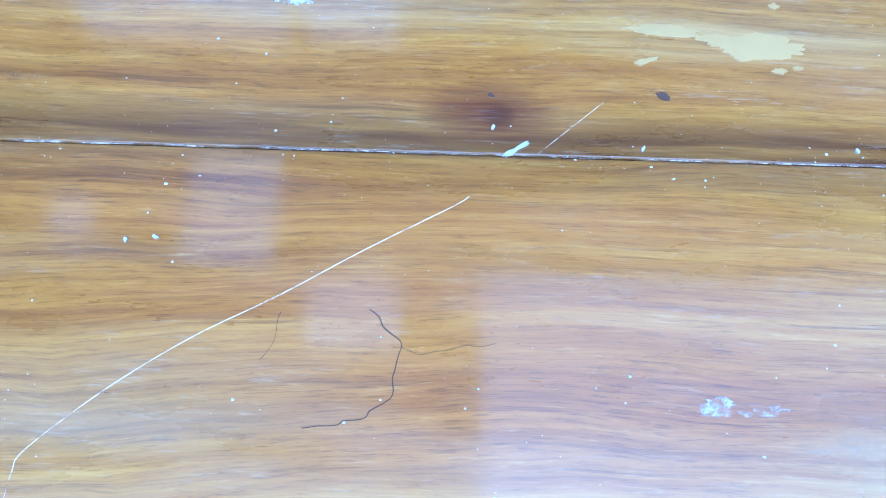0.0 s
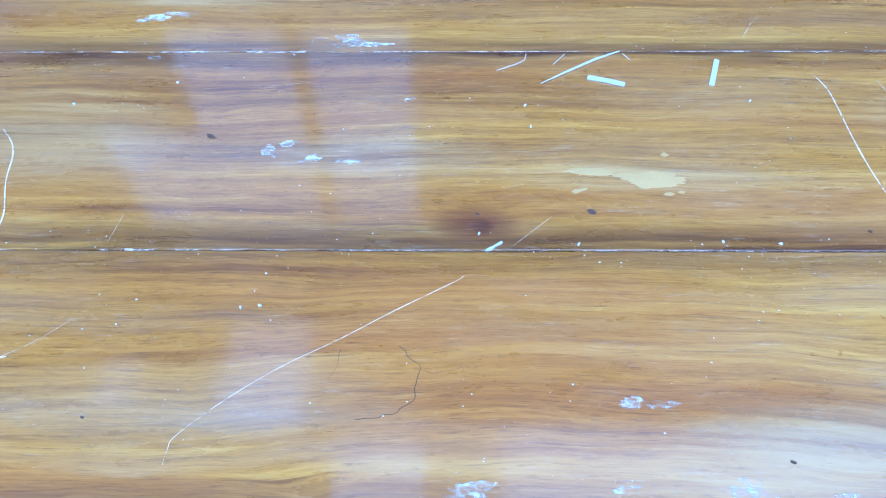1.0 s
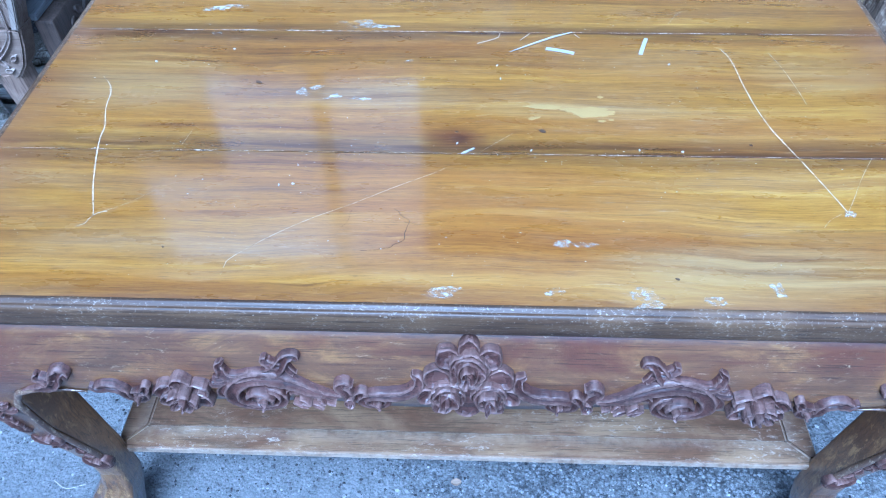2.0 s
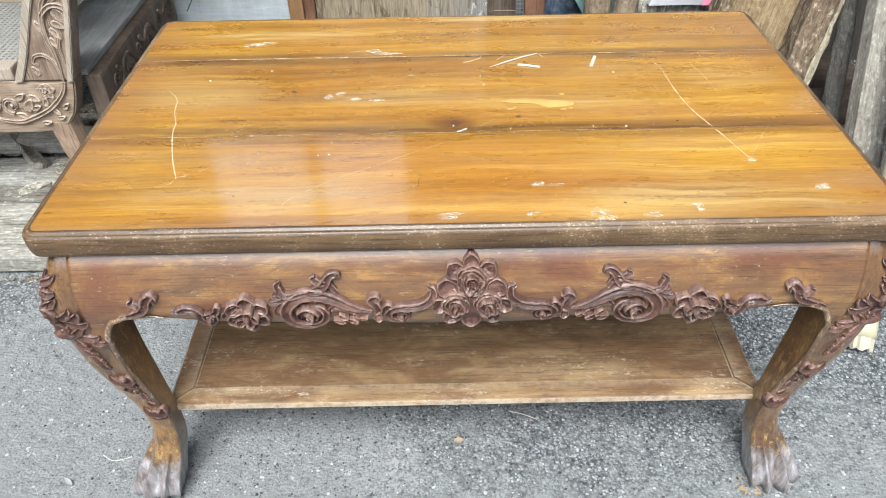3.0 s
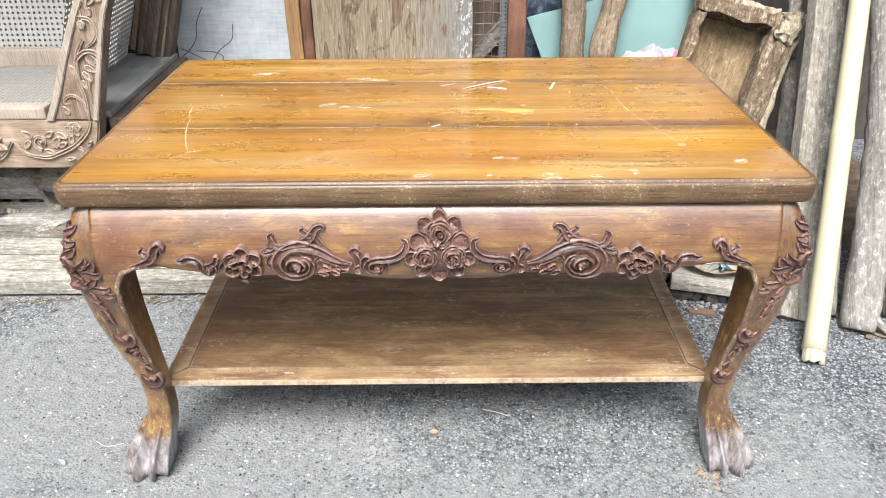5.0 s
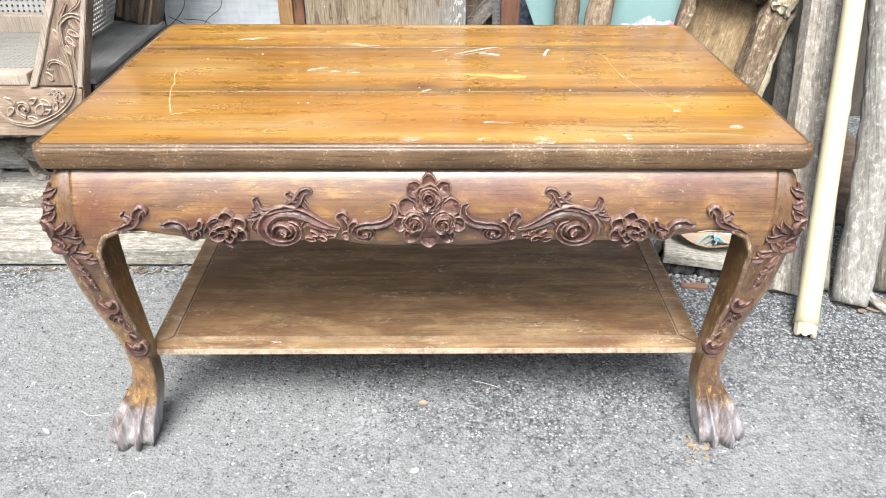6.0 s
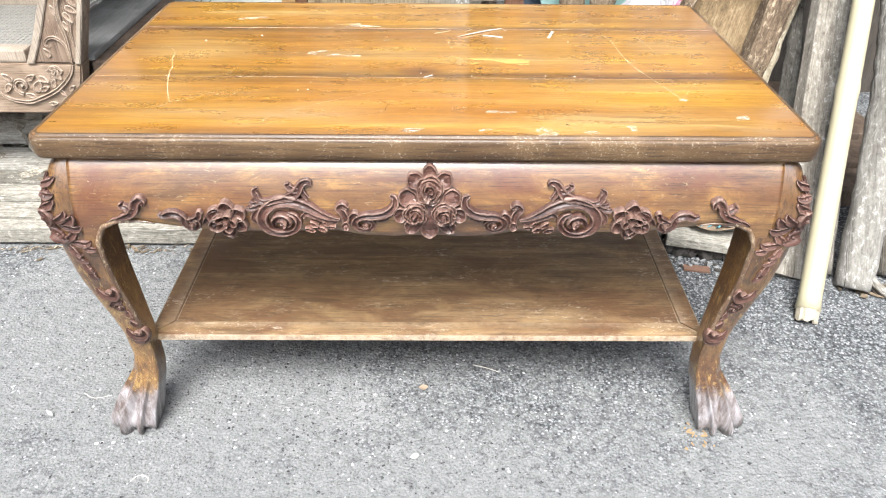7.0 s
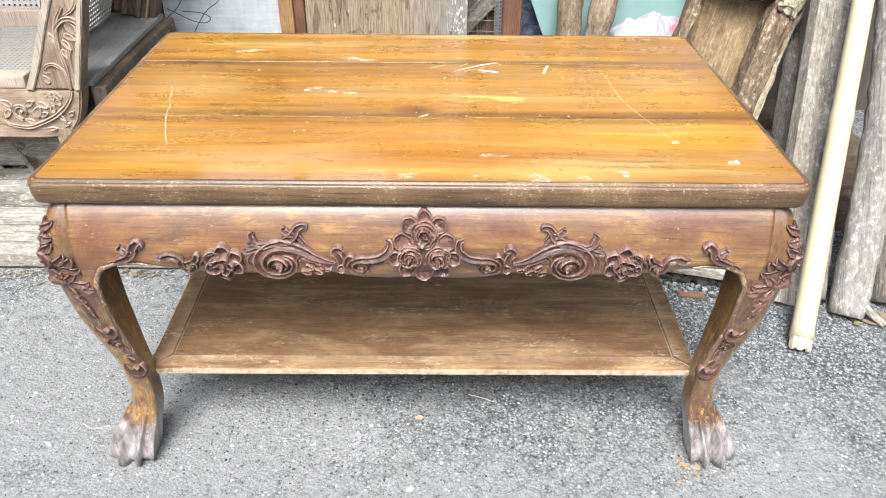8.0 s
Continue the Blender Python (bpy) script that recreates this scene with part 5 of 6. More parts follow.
def paper_strip(x0, y0, x1, y1, w, label, material=PAPER):
    d = Vector((x1 - x0, y1 - y0, 0))
    s = Vector((-d.y, d.x, 0)).normalized() * w / 2
    b = bmesh.new()
    a, c = Vector((x0, y0, Z)), Vector((x1, y1, Z))
    m = (a + c) / 2 + Vector((0, 0, 0.0012))
    rows = [[p - s, p + s] for p in (a + Vector((0, 0, 0.0012)), m + Vector((0, 0, 0.0006)), c + Vector((0, 0, 0.0012)))]
    loft(b, [[p, q, q - Vector((0, 0, 0.0009)), p - Vector((0, 0, 0.0009))] for p, q in rows])
    return tagged(link("paper_strip", b, material), label, "scrap")


paper_strip(0.100, 0.438, 0.136, 0.427, 0.0062, "short white paper strip lying on the table top")
paper_strip(0.235, 0.464, 0.222, 0.426, 0.0052, "narrow white paper strip lying on the table top")
splinter = tube(bmesh.new(), [(0.052, 0.428, Z + 0.0015), (0.078, 0.444, Z + 0.002), (0.109, 0.463, Z + 0.002), (0.137, 0.477, Z + 0.0015)], [0.0004, 0.0012, 0.0014, 0.0007], 6)
tagged(link("wood_splinter", splinter, PAPER), "thin pale wood splinter lying on the table top", "scrap")
for pts in ([(0.009, 0.448), (0.030, 0.458), (0.038, 0.464), (0.040, 0.473)], [(0.067, 0.457), (0.080, 0.473)], [(0.140, 0.473), (0.146, 0.464)]):
    tagged(link("wood_splinter", tube(bmesh.new(), [(x, y, Z + 0.001) for x, y in pts], 0.0007, 5), SCRATCH), "tiny pale wood shaving on the table top", "scrap")
tagged(link("paint_flake", blob(bmesh.new(), -0.001, 0.2275, Z + 0.001, 0.0085, 0.0013, 3.3, 0.62, 0.0008, 20, 0.9), PAPER), "small white flake on the table top", "scrap")
for x, y, s in ((-0.013, 0.242, 1.1), (0.193, 0.234, 2.1), (0.241, 0.232, 3.1), (0.071, 0.231, 4.1), (-0.314, 0.431, 6.1), (0.035, 0.398, 7.1), (-0.205, 0.168, 8.1), (-0.19, 0.170, 9.1), (0.255, 0.404, 10.1), (0.039, 0.369, 11.1), (-0.41, 0.40, 12.1)):
    tagged(link("white_crumb", blob(bmesh.new(), x, y, Z + 0.0004, 0.0016, 0.0009, s, s, 0.0009, 12, 0.6), WHITE_BIT), "white crumb lying on the table top", "scrap", "crumbs on the table")


# ---- the carved settee with cane panels ----
def cane_panel(nx, nz, pitch, hole, start_odd=False):
    """A woven sheet in the XZ plane with a many-sided hole in each cell."""
    b = bmesh.new()
    for i in range(nx):
        for j in range(nz):
            cx, cz = (i + 0.5 - nx / 2) * pitch, (j + 0.5) * pitch
            h = pitch / 2
            outer = [(h, 0), (h, h), (0, h), (-h, h), (-h, 0), (-h, -h), (0, -h), (h, -h)]
            ov = [b.verts.new((cx + u, 0, cz + w)) for u, w in outer]
            iv, dv = [], []
            for k in range(8):
                a = k * math.pi / 4
                r = hole * (1.0 if k % 2 == 0 else 1.04)
                iv.append(b.verts.new((cx + r * math.cos(a), -0.0006, cz + r * math.sin(a))))
                dv.append(b.verts.new((cx + r * math.cos(a), 0.0025, cz + r * math.sin(a))))
            for k in range(8):
                l = (k + 1) % 8
                b.faces.new((ov[k], ov[l], iv[l], iv[k]))
                b.faces.new((iv[k], iv[l], dv[l], dv[k]))
    return b


def slab(outline, y0, y1, bev=0.004):
    """A board cut to an outline in the XZ plane."""
    b = bmesh.new()
    loft(b, [[(x, y0, z) for x, z in outline], [(x, y1, z) for x, z in outline]])
    bmesh.ops.recalc_face_normals(b, faces=b.faces[:])
    bmesh.ops.bevel(b, geom=[e for e in b.edges if abs(e.verts[0].co.y - e.verts[1].co.y) < 1e-5], offset=bev, segments=2, affect="EDGES")
    return b


settee = thing("carved_settee", "unfinished carved wooden settee with woven cane seat, back and sides", "settee")
CX, FY, BY = -1.21, 0.78, 1.40
front = [(-1.55, 0.274), (-0.96, 0.272), (-0.915, 0.278), (-0.885, 0.297), (-0.866, 0.322), (-0.852, 0.36), (-0.842, 0.40), (-1.58, 0.40)]
front_rail = part("front_rail", slab(front, FY, FY + 0.05), RAW_WOOD, settee, "pale raw front rail carved with scrolls")
part("seat_rail", box(-1.50, -0.975, FY + 0.006, FY + 0.05, 0.4015, 0.432, 0.005), RAW_PALE, settee)
RIGHT = smoothline([(-0.842, 0, 0.402), (-0.822, 0, 0.47), (-0.797, 0, 0.555), (-0.764, 0, 0.66), (-0.716, 0, 0.755)], 3)
LEFT = smoothline([(-0.972, 0, 0.402), (-0.936, 0, 0.47), (-0.898, 0, 0.555), (-0.846, 0, 0.66), (-0.788, 0, 0.755)], 3)
post_outline = [(p.x, p.z) for p in RIGHT] + [(-0.70, 0.80), (-0.74, 0.815), (-0.765, 0.79)] + [(p.x, p.z) for p in reversed(LEFT)]
posts = []
for s in (1, -1):
    pts = [(CX + (x - CX) * s, z) for x, z in post_outline]
    posts.append(part("front_post", slab(pts if s > 0 else pts[::-1], FY, FY + 0.045), RAW_GROUND, settee, "leaning raw post carved with vines"))


# raised plain borders along both edges of the posts
for s, post in zip((1, -1), posts):
    for edge, a, b2 in ((LEFT, 0.0, 0.019), (RIGHT, -0.013, 0.0)):
        pts = [(p.x + a, p.z) for p in edge] + [(p.x + b2, p.z) for p in reversed(edge)]
        pts = [(CX + (x - CX) * s, z) for x, z in pts]
        part("post_border", slab(pts, FY - 0.006, FY + 0.004, 0.002), RAW_PALE, post, "paler sanded border")


def on_front(u, w, off):
    return Vector((u, FY - off, w))


def vine(b, p):
    for pts, r0, r1 in (([(-0.828, 0.632), (-0.823, 0.650), (-0.803, 0.645), (-0.795, 0.620), (-0.806, 0.598), (-0.834, 0.578)], 0.0052, 0.0040),
                        ([(-0.868, 0.505), (-0.862, 0.545), (-0.842, 0.568), (-0.820, 0.574), (-0.803, 0.563), (-0.806, 0.545), (-0.820, 0.540)], 0.0062, 0.0048),
                        ([(-0.832, 0.600), (-0.852, 0.570), (-0.862, 0.535), (-0.864, 0.497), (-0.860, 0.460), (-0.864, 0.4025)], 0.0058, 0.0045),
                        ([(-0.865, 0.415), (-0.868, 0.448), (-0.886, 0.465), (-0.906, 0.462), (-0.914, 0.448), (-0.904, 0.442)], 0.0042, 0.0034),
                        ([(-0.838, 0.505), (-0.846, 0.478), (-0.846, 0.445)], 0.0038, 0.0026),
                        ([(-0.800, 0.655), (-0.806, 0.680), (-0.797, 0.700), (-0.780, 0.710), (-0.768, 0.735), (-0.748, 0.755)], 0.0050, 0.0040)):
        relief_line(b, p, pts, r0, r1, 1.0)
    relief_dome(b, p, -0.825, 0.636, 0.0095, 0.0095, 0, 0.0085, 0.15, 0)
    for u, w, a, c, t in ((-0.822, 0.551, 0.017, 0.010, -0.9), (-0.831, 0.531, 0.014, 0.0065, -0.5), (-0.843, 0.513, 0.014, 0.006, -0.9), (-0.853, 0.492, 0.012, 0.005, -1.2), (-0.872, 0.528, 0.012, 0.006, 1.9),
                          (-0.826, 0.664, 0.012, 0.006, 1.6), (-0.795, 0.690, 0.015, 0.009, 0.4), (-0.808, 0.704, 0.011, 0.006, 1.8), (-0.779, 0.694, 0.012, 0.006, -0.4), (-0.802, 0.664, 0.010, 0.006, 1.2),
                          (-0.767, 0.741, 0.013, 0.007, 0.9), (-0.780, 0.728, 0.010, 0.006, 1.8), (-0.748, 0.738, 0.010, 0.006, -0.2), (-0.915, 0.428, 0.011, 0.006, 2.0)):
        relief_dome(b, p, u, w, a * 1.05, c * 1.05, t, 0.0048, 0.7, 0.35)


def corner_rose(b, p):
    relief_spiral(b, p, -0.912, 0.378, 0.019, 1.7, 0.2, 1, 0.0030, 0.6, 1.0)
    for k in range(5):
        a = k * 1.257 + 0.3
        relief_dome(b, p, -0.912 + 0.013 * math.cos(a), 0.378 + 0.011 * math.sin(a), 0.008, 0.006, a, 0.0045, 0.5)
    relief_line(b, p, [(-0.864, 0.399), (-0.872, 0.380), (-0.890, 0.358), (-0.920, 0.334), (-0.965, 0.313), (-1.000, 0.304), (-1.047, 0.316), (-1.071, 0.352)], 0.0060, 0.0045, 1.0)
    relief_spiral(b, p, -1.000, 0.346, 0.022, 1.2, -1.7, -1, 0.0046, 0.6, 1.0)
    for u, w, a, c, t in ((-0.962, 0.345, 0.018, 0.010, 1.0), (-0.921, 0.352, 0.012, 0.006, 1.2), (-0.905, 0.328, 0.011, 0.005, -0.8), (-0.948, 0.338, 0.012, 0.006, 0.4), (-0.900, 0.312, 0.010, 0.005, 0.3), (-0.976, 0.366, 0.014, 0.007, 0.5), (-0.944, 0.362, 0.013, 0.007, -0.5),
                          (-0.985, 0.320, 0.012, 0.006, 2.6), (-1.030, 0.366, 0.014, 0.007, 2.4), (-1.036, 0.340, 0.013, 0.007, -2.2), (-0.880, 0.340, 0.010, 0.005, 0.8), (-0.938, 0.300, 0.012, 0.005, 0.1)):
        relief_dome(b, p, u, w, a, c, t, 0.0055, 0.6, 0.3)


def rail_scroll(b, p):
    for c in (-1.16, -1.33):
        relief_line(b, p, [(c + 0.085, 0.345), (c + 0.05, 0.306), (c, 0.300), (c - 0.05, 0.315), (c - 0.085, 0.350)], 0.006, 0.005, 1.0)
        relief_spiral(b, p, c + 0.005, 0.344, 0.024, 1.4, -1.6, 1, 0.0048, 1.0, 1.0)
        relief_spiral(b, p, c - 0.072, 0.338, 0.016, 1.2, 1.6, -1, 0.004, 1.0, 1.0)
        for u, w, t in ((0.045, 0.35, 0.4), (0.055, 0.335, -0.4), (0.035, 0.322, 2.0), (-0.035, 0.35, 1.0), (-0.04, 0.33, 2.6)):
            relief_dome(b, p, c + u, w, 0.018, 0.008, t, 0.009, 0.3, 0.4)


for name, fn, own in (("vine_carving", vine, posts[0]), ("corner_rosette", corner_rose, front_rail), ("scroll_carving", rail_scroll, front_rail)):
    made = []
    fn(made, on_front)
    for nm, bm in made:
        bmesh.ops.recalc_face_normals(bm, faces=bm.faces[:])
        part(nm, chisel(bm, 0.0006), RAW_CARVED, own, "", True)

seat = cane_panel(42, 30, 0.013, 0.0036)
bmesh.ops.transform(seat, matrix=Matrix.Translation((-1.235, FY + 0.05, 0.418)) @ Matrix.Rotation(-math.pi / 2, 4, "X"), verts=seat.verts[:])
part("seat_cane", seat, CANE_DIM, settee, "pale cane seat")
back = cane_panel(38, 38, 0.0155, 0.0038)
bmesh.ops.transform(back, matrix=Matrix.Translation((CX - 0.02, 1.225, 0.465)) @ Matrix.Rotation(radians(-8), 4, "X"), verts=back.verts[:])
part("back_cane", back, CANE, settee, "bleached cane back")
part("back_rail", box(-1.55, -0.99, 1.20, 1.245, 0.415, 0.468, 0.006), RAW_PALE, settee)
part("back_lining", box(-1.55, -0.95, BY + 0.10, BY + 0.115, 0.40, 1.05, 0.002), DARK_OLD, settee)
part("top_rail", box(-1.58, -0.80, BY - 0.02, BY + 0.05, 1.04, 1.12, 0.012), RAW_WOOD, settee)
for s in (1, -1):
    X = lambda x: CX + (x - CX) * s
    xs = sorted((X(-0.99), X(-0.83)))
    part("side_ledge", box(xs[0], xs[1], FY + 0.046, BY - 0.02, 0.392, 0.408, 0.003), GREY_BOARD, settee, "grey dusty side board")
    xs = sorted((X(-0.845), X(-0.805)))
    rail = part("side_rail", rough_up(box(xs[0], xs[1], FY + 0.051, BY, 0.285, 0.3915, 0.006), 0.004, 9, 1, 2), DARK_OLD, settee, "dark rough side rail")
    if xs[1] > -1.0:
        made = []
        on_side = lambda u, w, off: Vector((xs[1] + off - 0.0005, u, w))
        n = 6
        step = (BY - FY - 0.11) / n
        for k in range(n):
            c, up = FY + 0.08 + step * (k + 0.5), 1 if k % 2 else -1
            relief_line(made, on_side, [(c - step * 0.5, 0.338), (c - step * 0.2, 0.338 + 0.026 * up), (c + step * 0.2, 0.338 + 0.026 * up), (c + step * 0.5, 0.338)], 0.0050, 0.0045, 1.0)
            relief_spiral(made, on_side, c, 0.338 - 0.006 * up, 0.018, 1.2, 1.6 * up, up, 0.0036, 0.6, 1.0)
            relief_dome(made, on_side, c + step * 0.3, 0.338 - 0.022 * up, 0.016, 0.008, 0.6 * up, 0.006, 0.5, 0.3)
        for nm, bm in made:
            bmesh.ops.recalc_face_normals(bm, faces=bm.faces[:])
            part(nm, chisel(bm, 0.0006), DARK_OLD, rail, "", True)
    side = cane_panel(32, 25, 0.0155, 0.0044)
    bmesh.ops.transform(side, matrix=Matrix.Translation((X(-0.975), FY + 0.31, 0.412)) @ Matrix.Rotation(radians(20 * s), 4, "Y") @ Matrix.Rotation(radians(90 * s), 4, "Z"), verts=side.verts[:])
    part("side_cane", side, CANE_SIDE, settee)
    tilt = Matrix.Translation((X(-0.885), BY - 0.04, 0.408)) @ Matrix.Rotation(radians(18 * s), 4, "Y")
    for nm, a, b2, mt in (("rear_post", -0.06, 0.045, DARK_OLD), ("post_trim", -0.078, -0.062, RAW_GROUND), ("post_moulding", -0.052, -0.036, DARK_OLD), ("post_moulding", -0.012, 0.004, DARK_OLD), ("post_moulding", 0.018, 0.026, RAW_GROUND)):
        bm = box(a, b2, -0.042 if nm == "post_moulding" else -0.03, 0.03 if nm != "post_moulding" else -0.028, 0.0, 0.70, 0.005)
        bmesh.ops.transform(bm, matrix=tilt, verts=bm.verts[:])
        part(nm, bm, mt, settee, "dark stained rear post" if nm == "rear_post" else "")
    arm = smoothline([(X(-0.735), FY + 0.0, 0.79), (X(-0.75), FY + 0.2, 0.80), (X(-0.76), FY + 0.42, 0.82), (X(-0.77), BY - 0.02, 0.86)], 4)
    part("armrest", tube(bmesh.new(), arm, 0.030, 12, 0, 0, 0.6), RAW_WOOD, settee, "", True)
    for yy in (FY + 0.03, BY - 0.05):
        part("leg", tube(bmesh.new(), [(X(-0.915), yy, 0.30), (X(-0.905), yy, 0.18), (X(-0.895), yy, 0.0)], [0.036, 0.030, 0.026], 8), RAW_WOOD_V, settee)


# ---- timber and junk against the wall ----
def lean(foot, head, twist=0.0):
    """A pose whose z runs from foot to head, its y to the back."""
    a, b = Vector(foot), Vector(head)
    z = (b - a).normalized()
    x = Vector((0, 1, 0)).cross(z) * -1 if abs(z.y) < 0.99 else Vector((1, 0, 0))
    x = Vector((1, 0, 0)) - z * z.x
    x.normalize()
    y = z.cross(x)
    m = Matrix((x, y, z)).transposed().to_4x4()
    m.translation = a
    return m @ Matrix.Rotation(radians(twist), 4, "Z")


def plank(name, foot, head, width, thick, material, label, twist=0.0, rough=0.004, seed=1.0, category="plank", extra=0.25):
    length = (Vector(head) - Vector(foot)).length + extra
    b = bmesh.new()
    rings = []
    n = 16
    for i in range(n + 1):
        z = length * i / n
        j = lambda k: rough * noise.noise((seed * 5 + k, z * 6, seed))
        w, t = width / 2, thick / 2
        c = 0.15 * min(w, t)
        rings.append([(-w + j(1), -t + c + j(2), z), (-w + c + j(1), -t + j(2), z), (w - c + j(3), -t + j(4), z), (w + j(3), -t + c + j(4), z), (w + j(3), t + j(5), z), (-w + j(1), t + j(6), z)])
    loft(b, rings)
    ob = link(name, b, material)
    ob.matrix_world = lean(foot, head, twist)
    return tagged(ob, label, category)


def log(name, path, radii, material, label, seed=1.0, rough=0.12, sides=14, category="log"):
    p = smoothline(path, 16)
    sides = max(sides, 26)
    n = len(p) - 1
    k = len(radii) - 1
    rad = [float(np.interp(i / n * k, range(k + 1), radii)) for i in range(n + 1)]
    m = lean(p[0], p[-1])
    back = m.inverted()
    stem = tube(bmesh.new(), [back @ q for q in p], rad, sides, rough, seed, 1.0, (0, 1, 0))
    stem = rough_up(rough_up(stem, radii[0] * 0.10, 30, seed), radii[0] * 0.05, 110, seed)
    ob = link(name, stem, material, True)
    ob.matrix_world = m
    return tagged(ob, label, category)


# flat things standing behind the table
def leaning_sheet(name, x0, x1, foot_y, top_y, h, thick, material, label, category, slope=0.0, wavy=0.0, seed=0.0):
    b = bmesh.new()
    nx, nz = 14, 12
    ang = math.atan2(top_y - foot_y, h)
    rows = []
    for j in range(nz + 1):
        row = []
        for i in range(nx + 1):
            u, w = i / nx, j / nz
            x = x0 + (x1 - x0) * u
            z = (h + slope * (u - 0.5)) * w
            row.append(Vector((x, wavy * noise.noise((x * 4 + seed, z * 4, seed)), z)))
        rows.append(row)
    f = [[b.verts.new(q) for q in r] for r in rows]
    k = [[b.verts.new(q + Vector((0, thick, 0))) for q in r] for r in rows]
    for j in range(nz):
        for i in range(nx):
            b.faces.new((f[j][i], f[j][i + 1], f[j + 1][i + 1], f[j + 1][i]))
            b.faces.new((k[j][i], k[j + 1][i], k[j + 1][i + 1], k[j][i + 1]))
    for i in range(nx):
        b.faces.new((f[nz][i], f[nz][i + 1], k[nz][i + 1], k[nz][i]))
        b.faces.new((f[0][i], k[0][i], k[0][i + 1], f[0][i + 1]))
    for j in range(nz):
        b.faces.new((f[j][0], f[j + 1][0], k[j + 1][0], k[j][0]))
        b.faces.new((f[j][nx], k[j][nx], k[j + 1][nx], f[j + 1][nx]))
    ob = link(name, b, material)
    ob.matrix_world = Matrix.Translation((0, foot_y, 0)) @ Matrix.Rotation(-ang, 4, "X")
    return tagged(ob, label, category)


leaning_sheet("metal_sheet", -0.86, -0.462, 1.44, 1.49, 0.572, 0.003, GREY_SHEET, "scuffed light grey flat sheet leaning on the wall", "sheet", 0.02, 0.004, 1.0)
ratt = cane_panel(30, 62, 0.0165, 0.0046)
rattan = link("rattan_panel", ratt, RATTAN)
rattan.matrix_world = Matrix.Translation((-0.64, 1.545, 0.0)) @ Matrix.Rotation(radians(-2), 4, "X")
tagged(rattan, "dusty brown woven rattan panel standing behind a sheet", "panel")

door_board = thing("old_door_board", "weathered peeling wooden board with a reddish edge post", "board")
bm = box(-0.405, 0.118, 1.475, 1.500, 0.0, 1.25, 0.003)
part("panel", rough_up(bm, 0.003, 12, 2, 6), BOARD_OLD, door_board, "peeling pale veneer panel")
part("edge_post", rough_up(box(-0.487, -0.442, 1.455, 1.50, 0.0, 1.25, 0.004), 0.003, 10, 3, 4), TAN_WOOD, door_board, "tan edge post")
part("edge_strip", rough_up(box(-0.441, -0.407, 1.468, 1.50, 0.0, 1.25, 0.004), 0.002, 10, 4, 4), RED_WOOD, door_board, "dark red strip")
flakes = bmesh.new()
rngb = random.Random(4)
for i in range(130):
    x, z = (rngb.gauss(0.095, 0.014), rngb.uniform(0.3, 1.2)) if i % 5 else (rngb.uniform(-0.38, 0.1), rngb.uniform(0.3, 1.2))
    if x > 0.112:
        continue
    q = blob(bmesh.new(), 0, 0, 0, rngb.uniform(0.001, 0.003), rngb.uniform(0.002, 0.008), i * 0.7, 0, 0.001, 9, 0.8)
    bmesh.ops.transform(q, matrix=Matrix.Translation((x, 1.4725, z)) @ Matrix.Rotation(math.pi / 2, 4, "X"), verts=q.verts[:])
    tmp = bpy.data.meshes.new("flake")
    q.to_mesh(tmp)
    q.free()
    flakes.from_mesh(tmp)
    bpy.data.meshes.remove(tmp)
part("paint_flakes", flakes, OLD_PAINT, door_board, "white flecks of old paint")

plank("red_board", (0.165, 1.55, 0), (0.165, 1.60, 1.2), 0.11, 0.02, DARK_OLD, "dark brown board standing in the gap")
plank("red_post", (0.262, 1.47, 0), (0.263, 1.53, 1.2), 0.060, 0.035, RED_WOOD, "reddish brown square post leaning on the wall", 0, 0.003, 2)
strip_mesh = cane_panel(2, 90, 0.0125, 0.0030)
perforated = link("perforated_strip", strip_mesh, STRIP_METAL)
perforated.matrix_world = Matrix.Translation((0.219, 1.475, 0.0)) @ Matrix.Rotation(radians(-2.5), 4, "X")
tagged(perforated, "grey perforated metal strip beside a post", "strip")
plank("slanted_batten", (0.02, 1.52, 0.235), (0.235, 1.535, 0.459), 0.05, 0.015, PLANK_GREY, "grey batten slanting across the gap", 0, 0.002, 4, "batten", 0.0)
mesh = bmesh.new()
for i in range(26):
    z = 0.03 + i * 0.036
    tube(mesh, [(0.112, 1.505, z), (0.16, 1.500, z + 0.004), (0.225, 1.503, z)], 0.0011, 5)
for i in range(4):
    x = 0.122 + i * 0.03
    tube(mesh, [(x, 1.502, 0.0), (x + 0.003, 1.500, 0.5), (x - 0.004, 1.503, 0.95)], 0.0011, 5)
tagged(link("wire_mesh", mesh, WIRE), "rusty welded wire mesh stretched over the gap", "mesh")

leaning_sheet("tarpaulin", 0.29, 1.05, 1.585, 1.60, 1.15, 0.004, TARP, "dark blue creased tarpaulin hanging on the wall", "tarpaulin", 0, 0.02, 5.0)
bm = bmesh.new()
tri = [(0.300, 0.478), (0.860, 0.615), (0.92, 0.30), (0.90, 0.0), (0.56, 0.0), (0.375, 0.30)]
tq = slab(tri, 0, 0.006, 0.001)
turq = link("painted_sheet", tq, TURQUOISE)
turq.matrix_world = Matrix.Translation((0, 1.525, 0))
tagged(turq, "turquoise painted broken sheet leaning on a tarpaulin", "sheet")
log("rough_stake", [(0.452, 1.42, 0), (0.448, 1.45, 0.35), (0.440, 1.48, 0.65), (0.435, 1.53, 1.15)], [0.042, 0.040, 0.039, 0.036], STAKE, "grey-brown bark-covered stake leaning on the wall", 2.0, 0.10, 12, "stake")
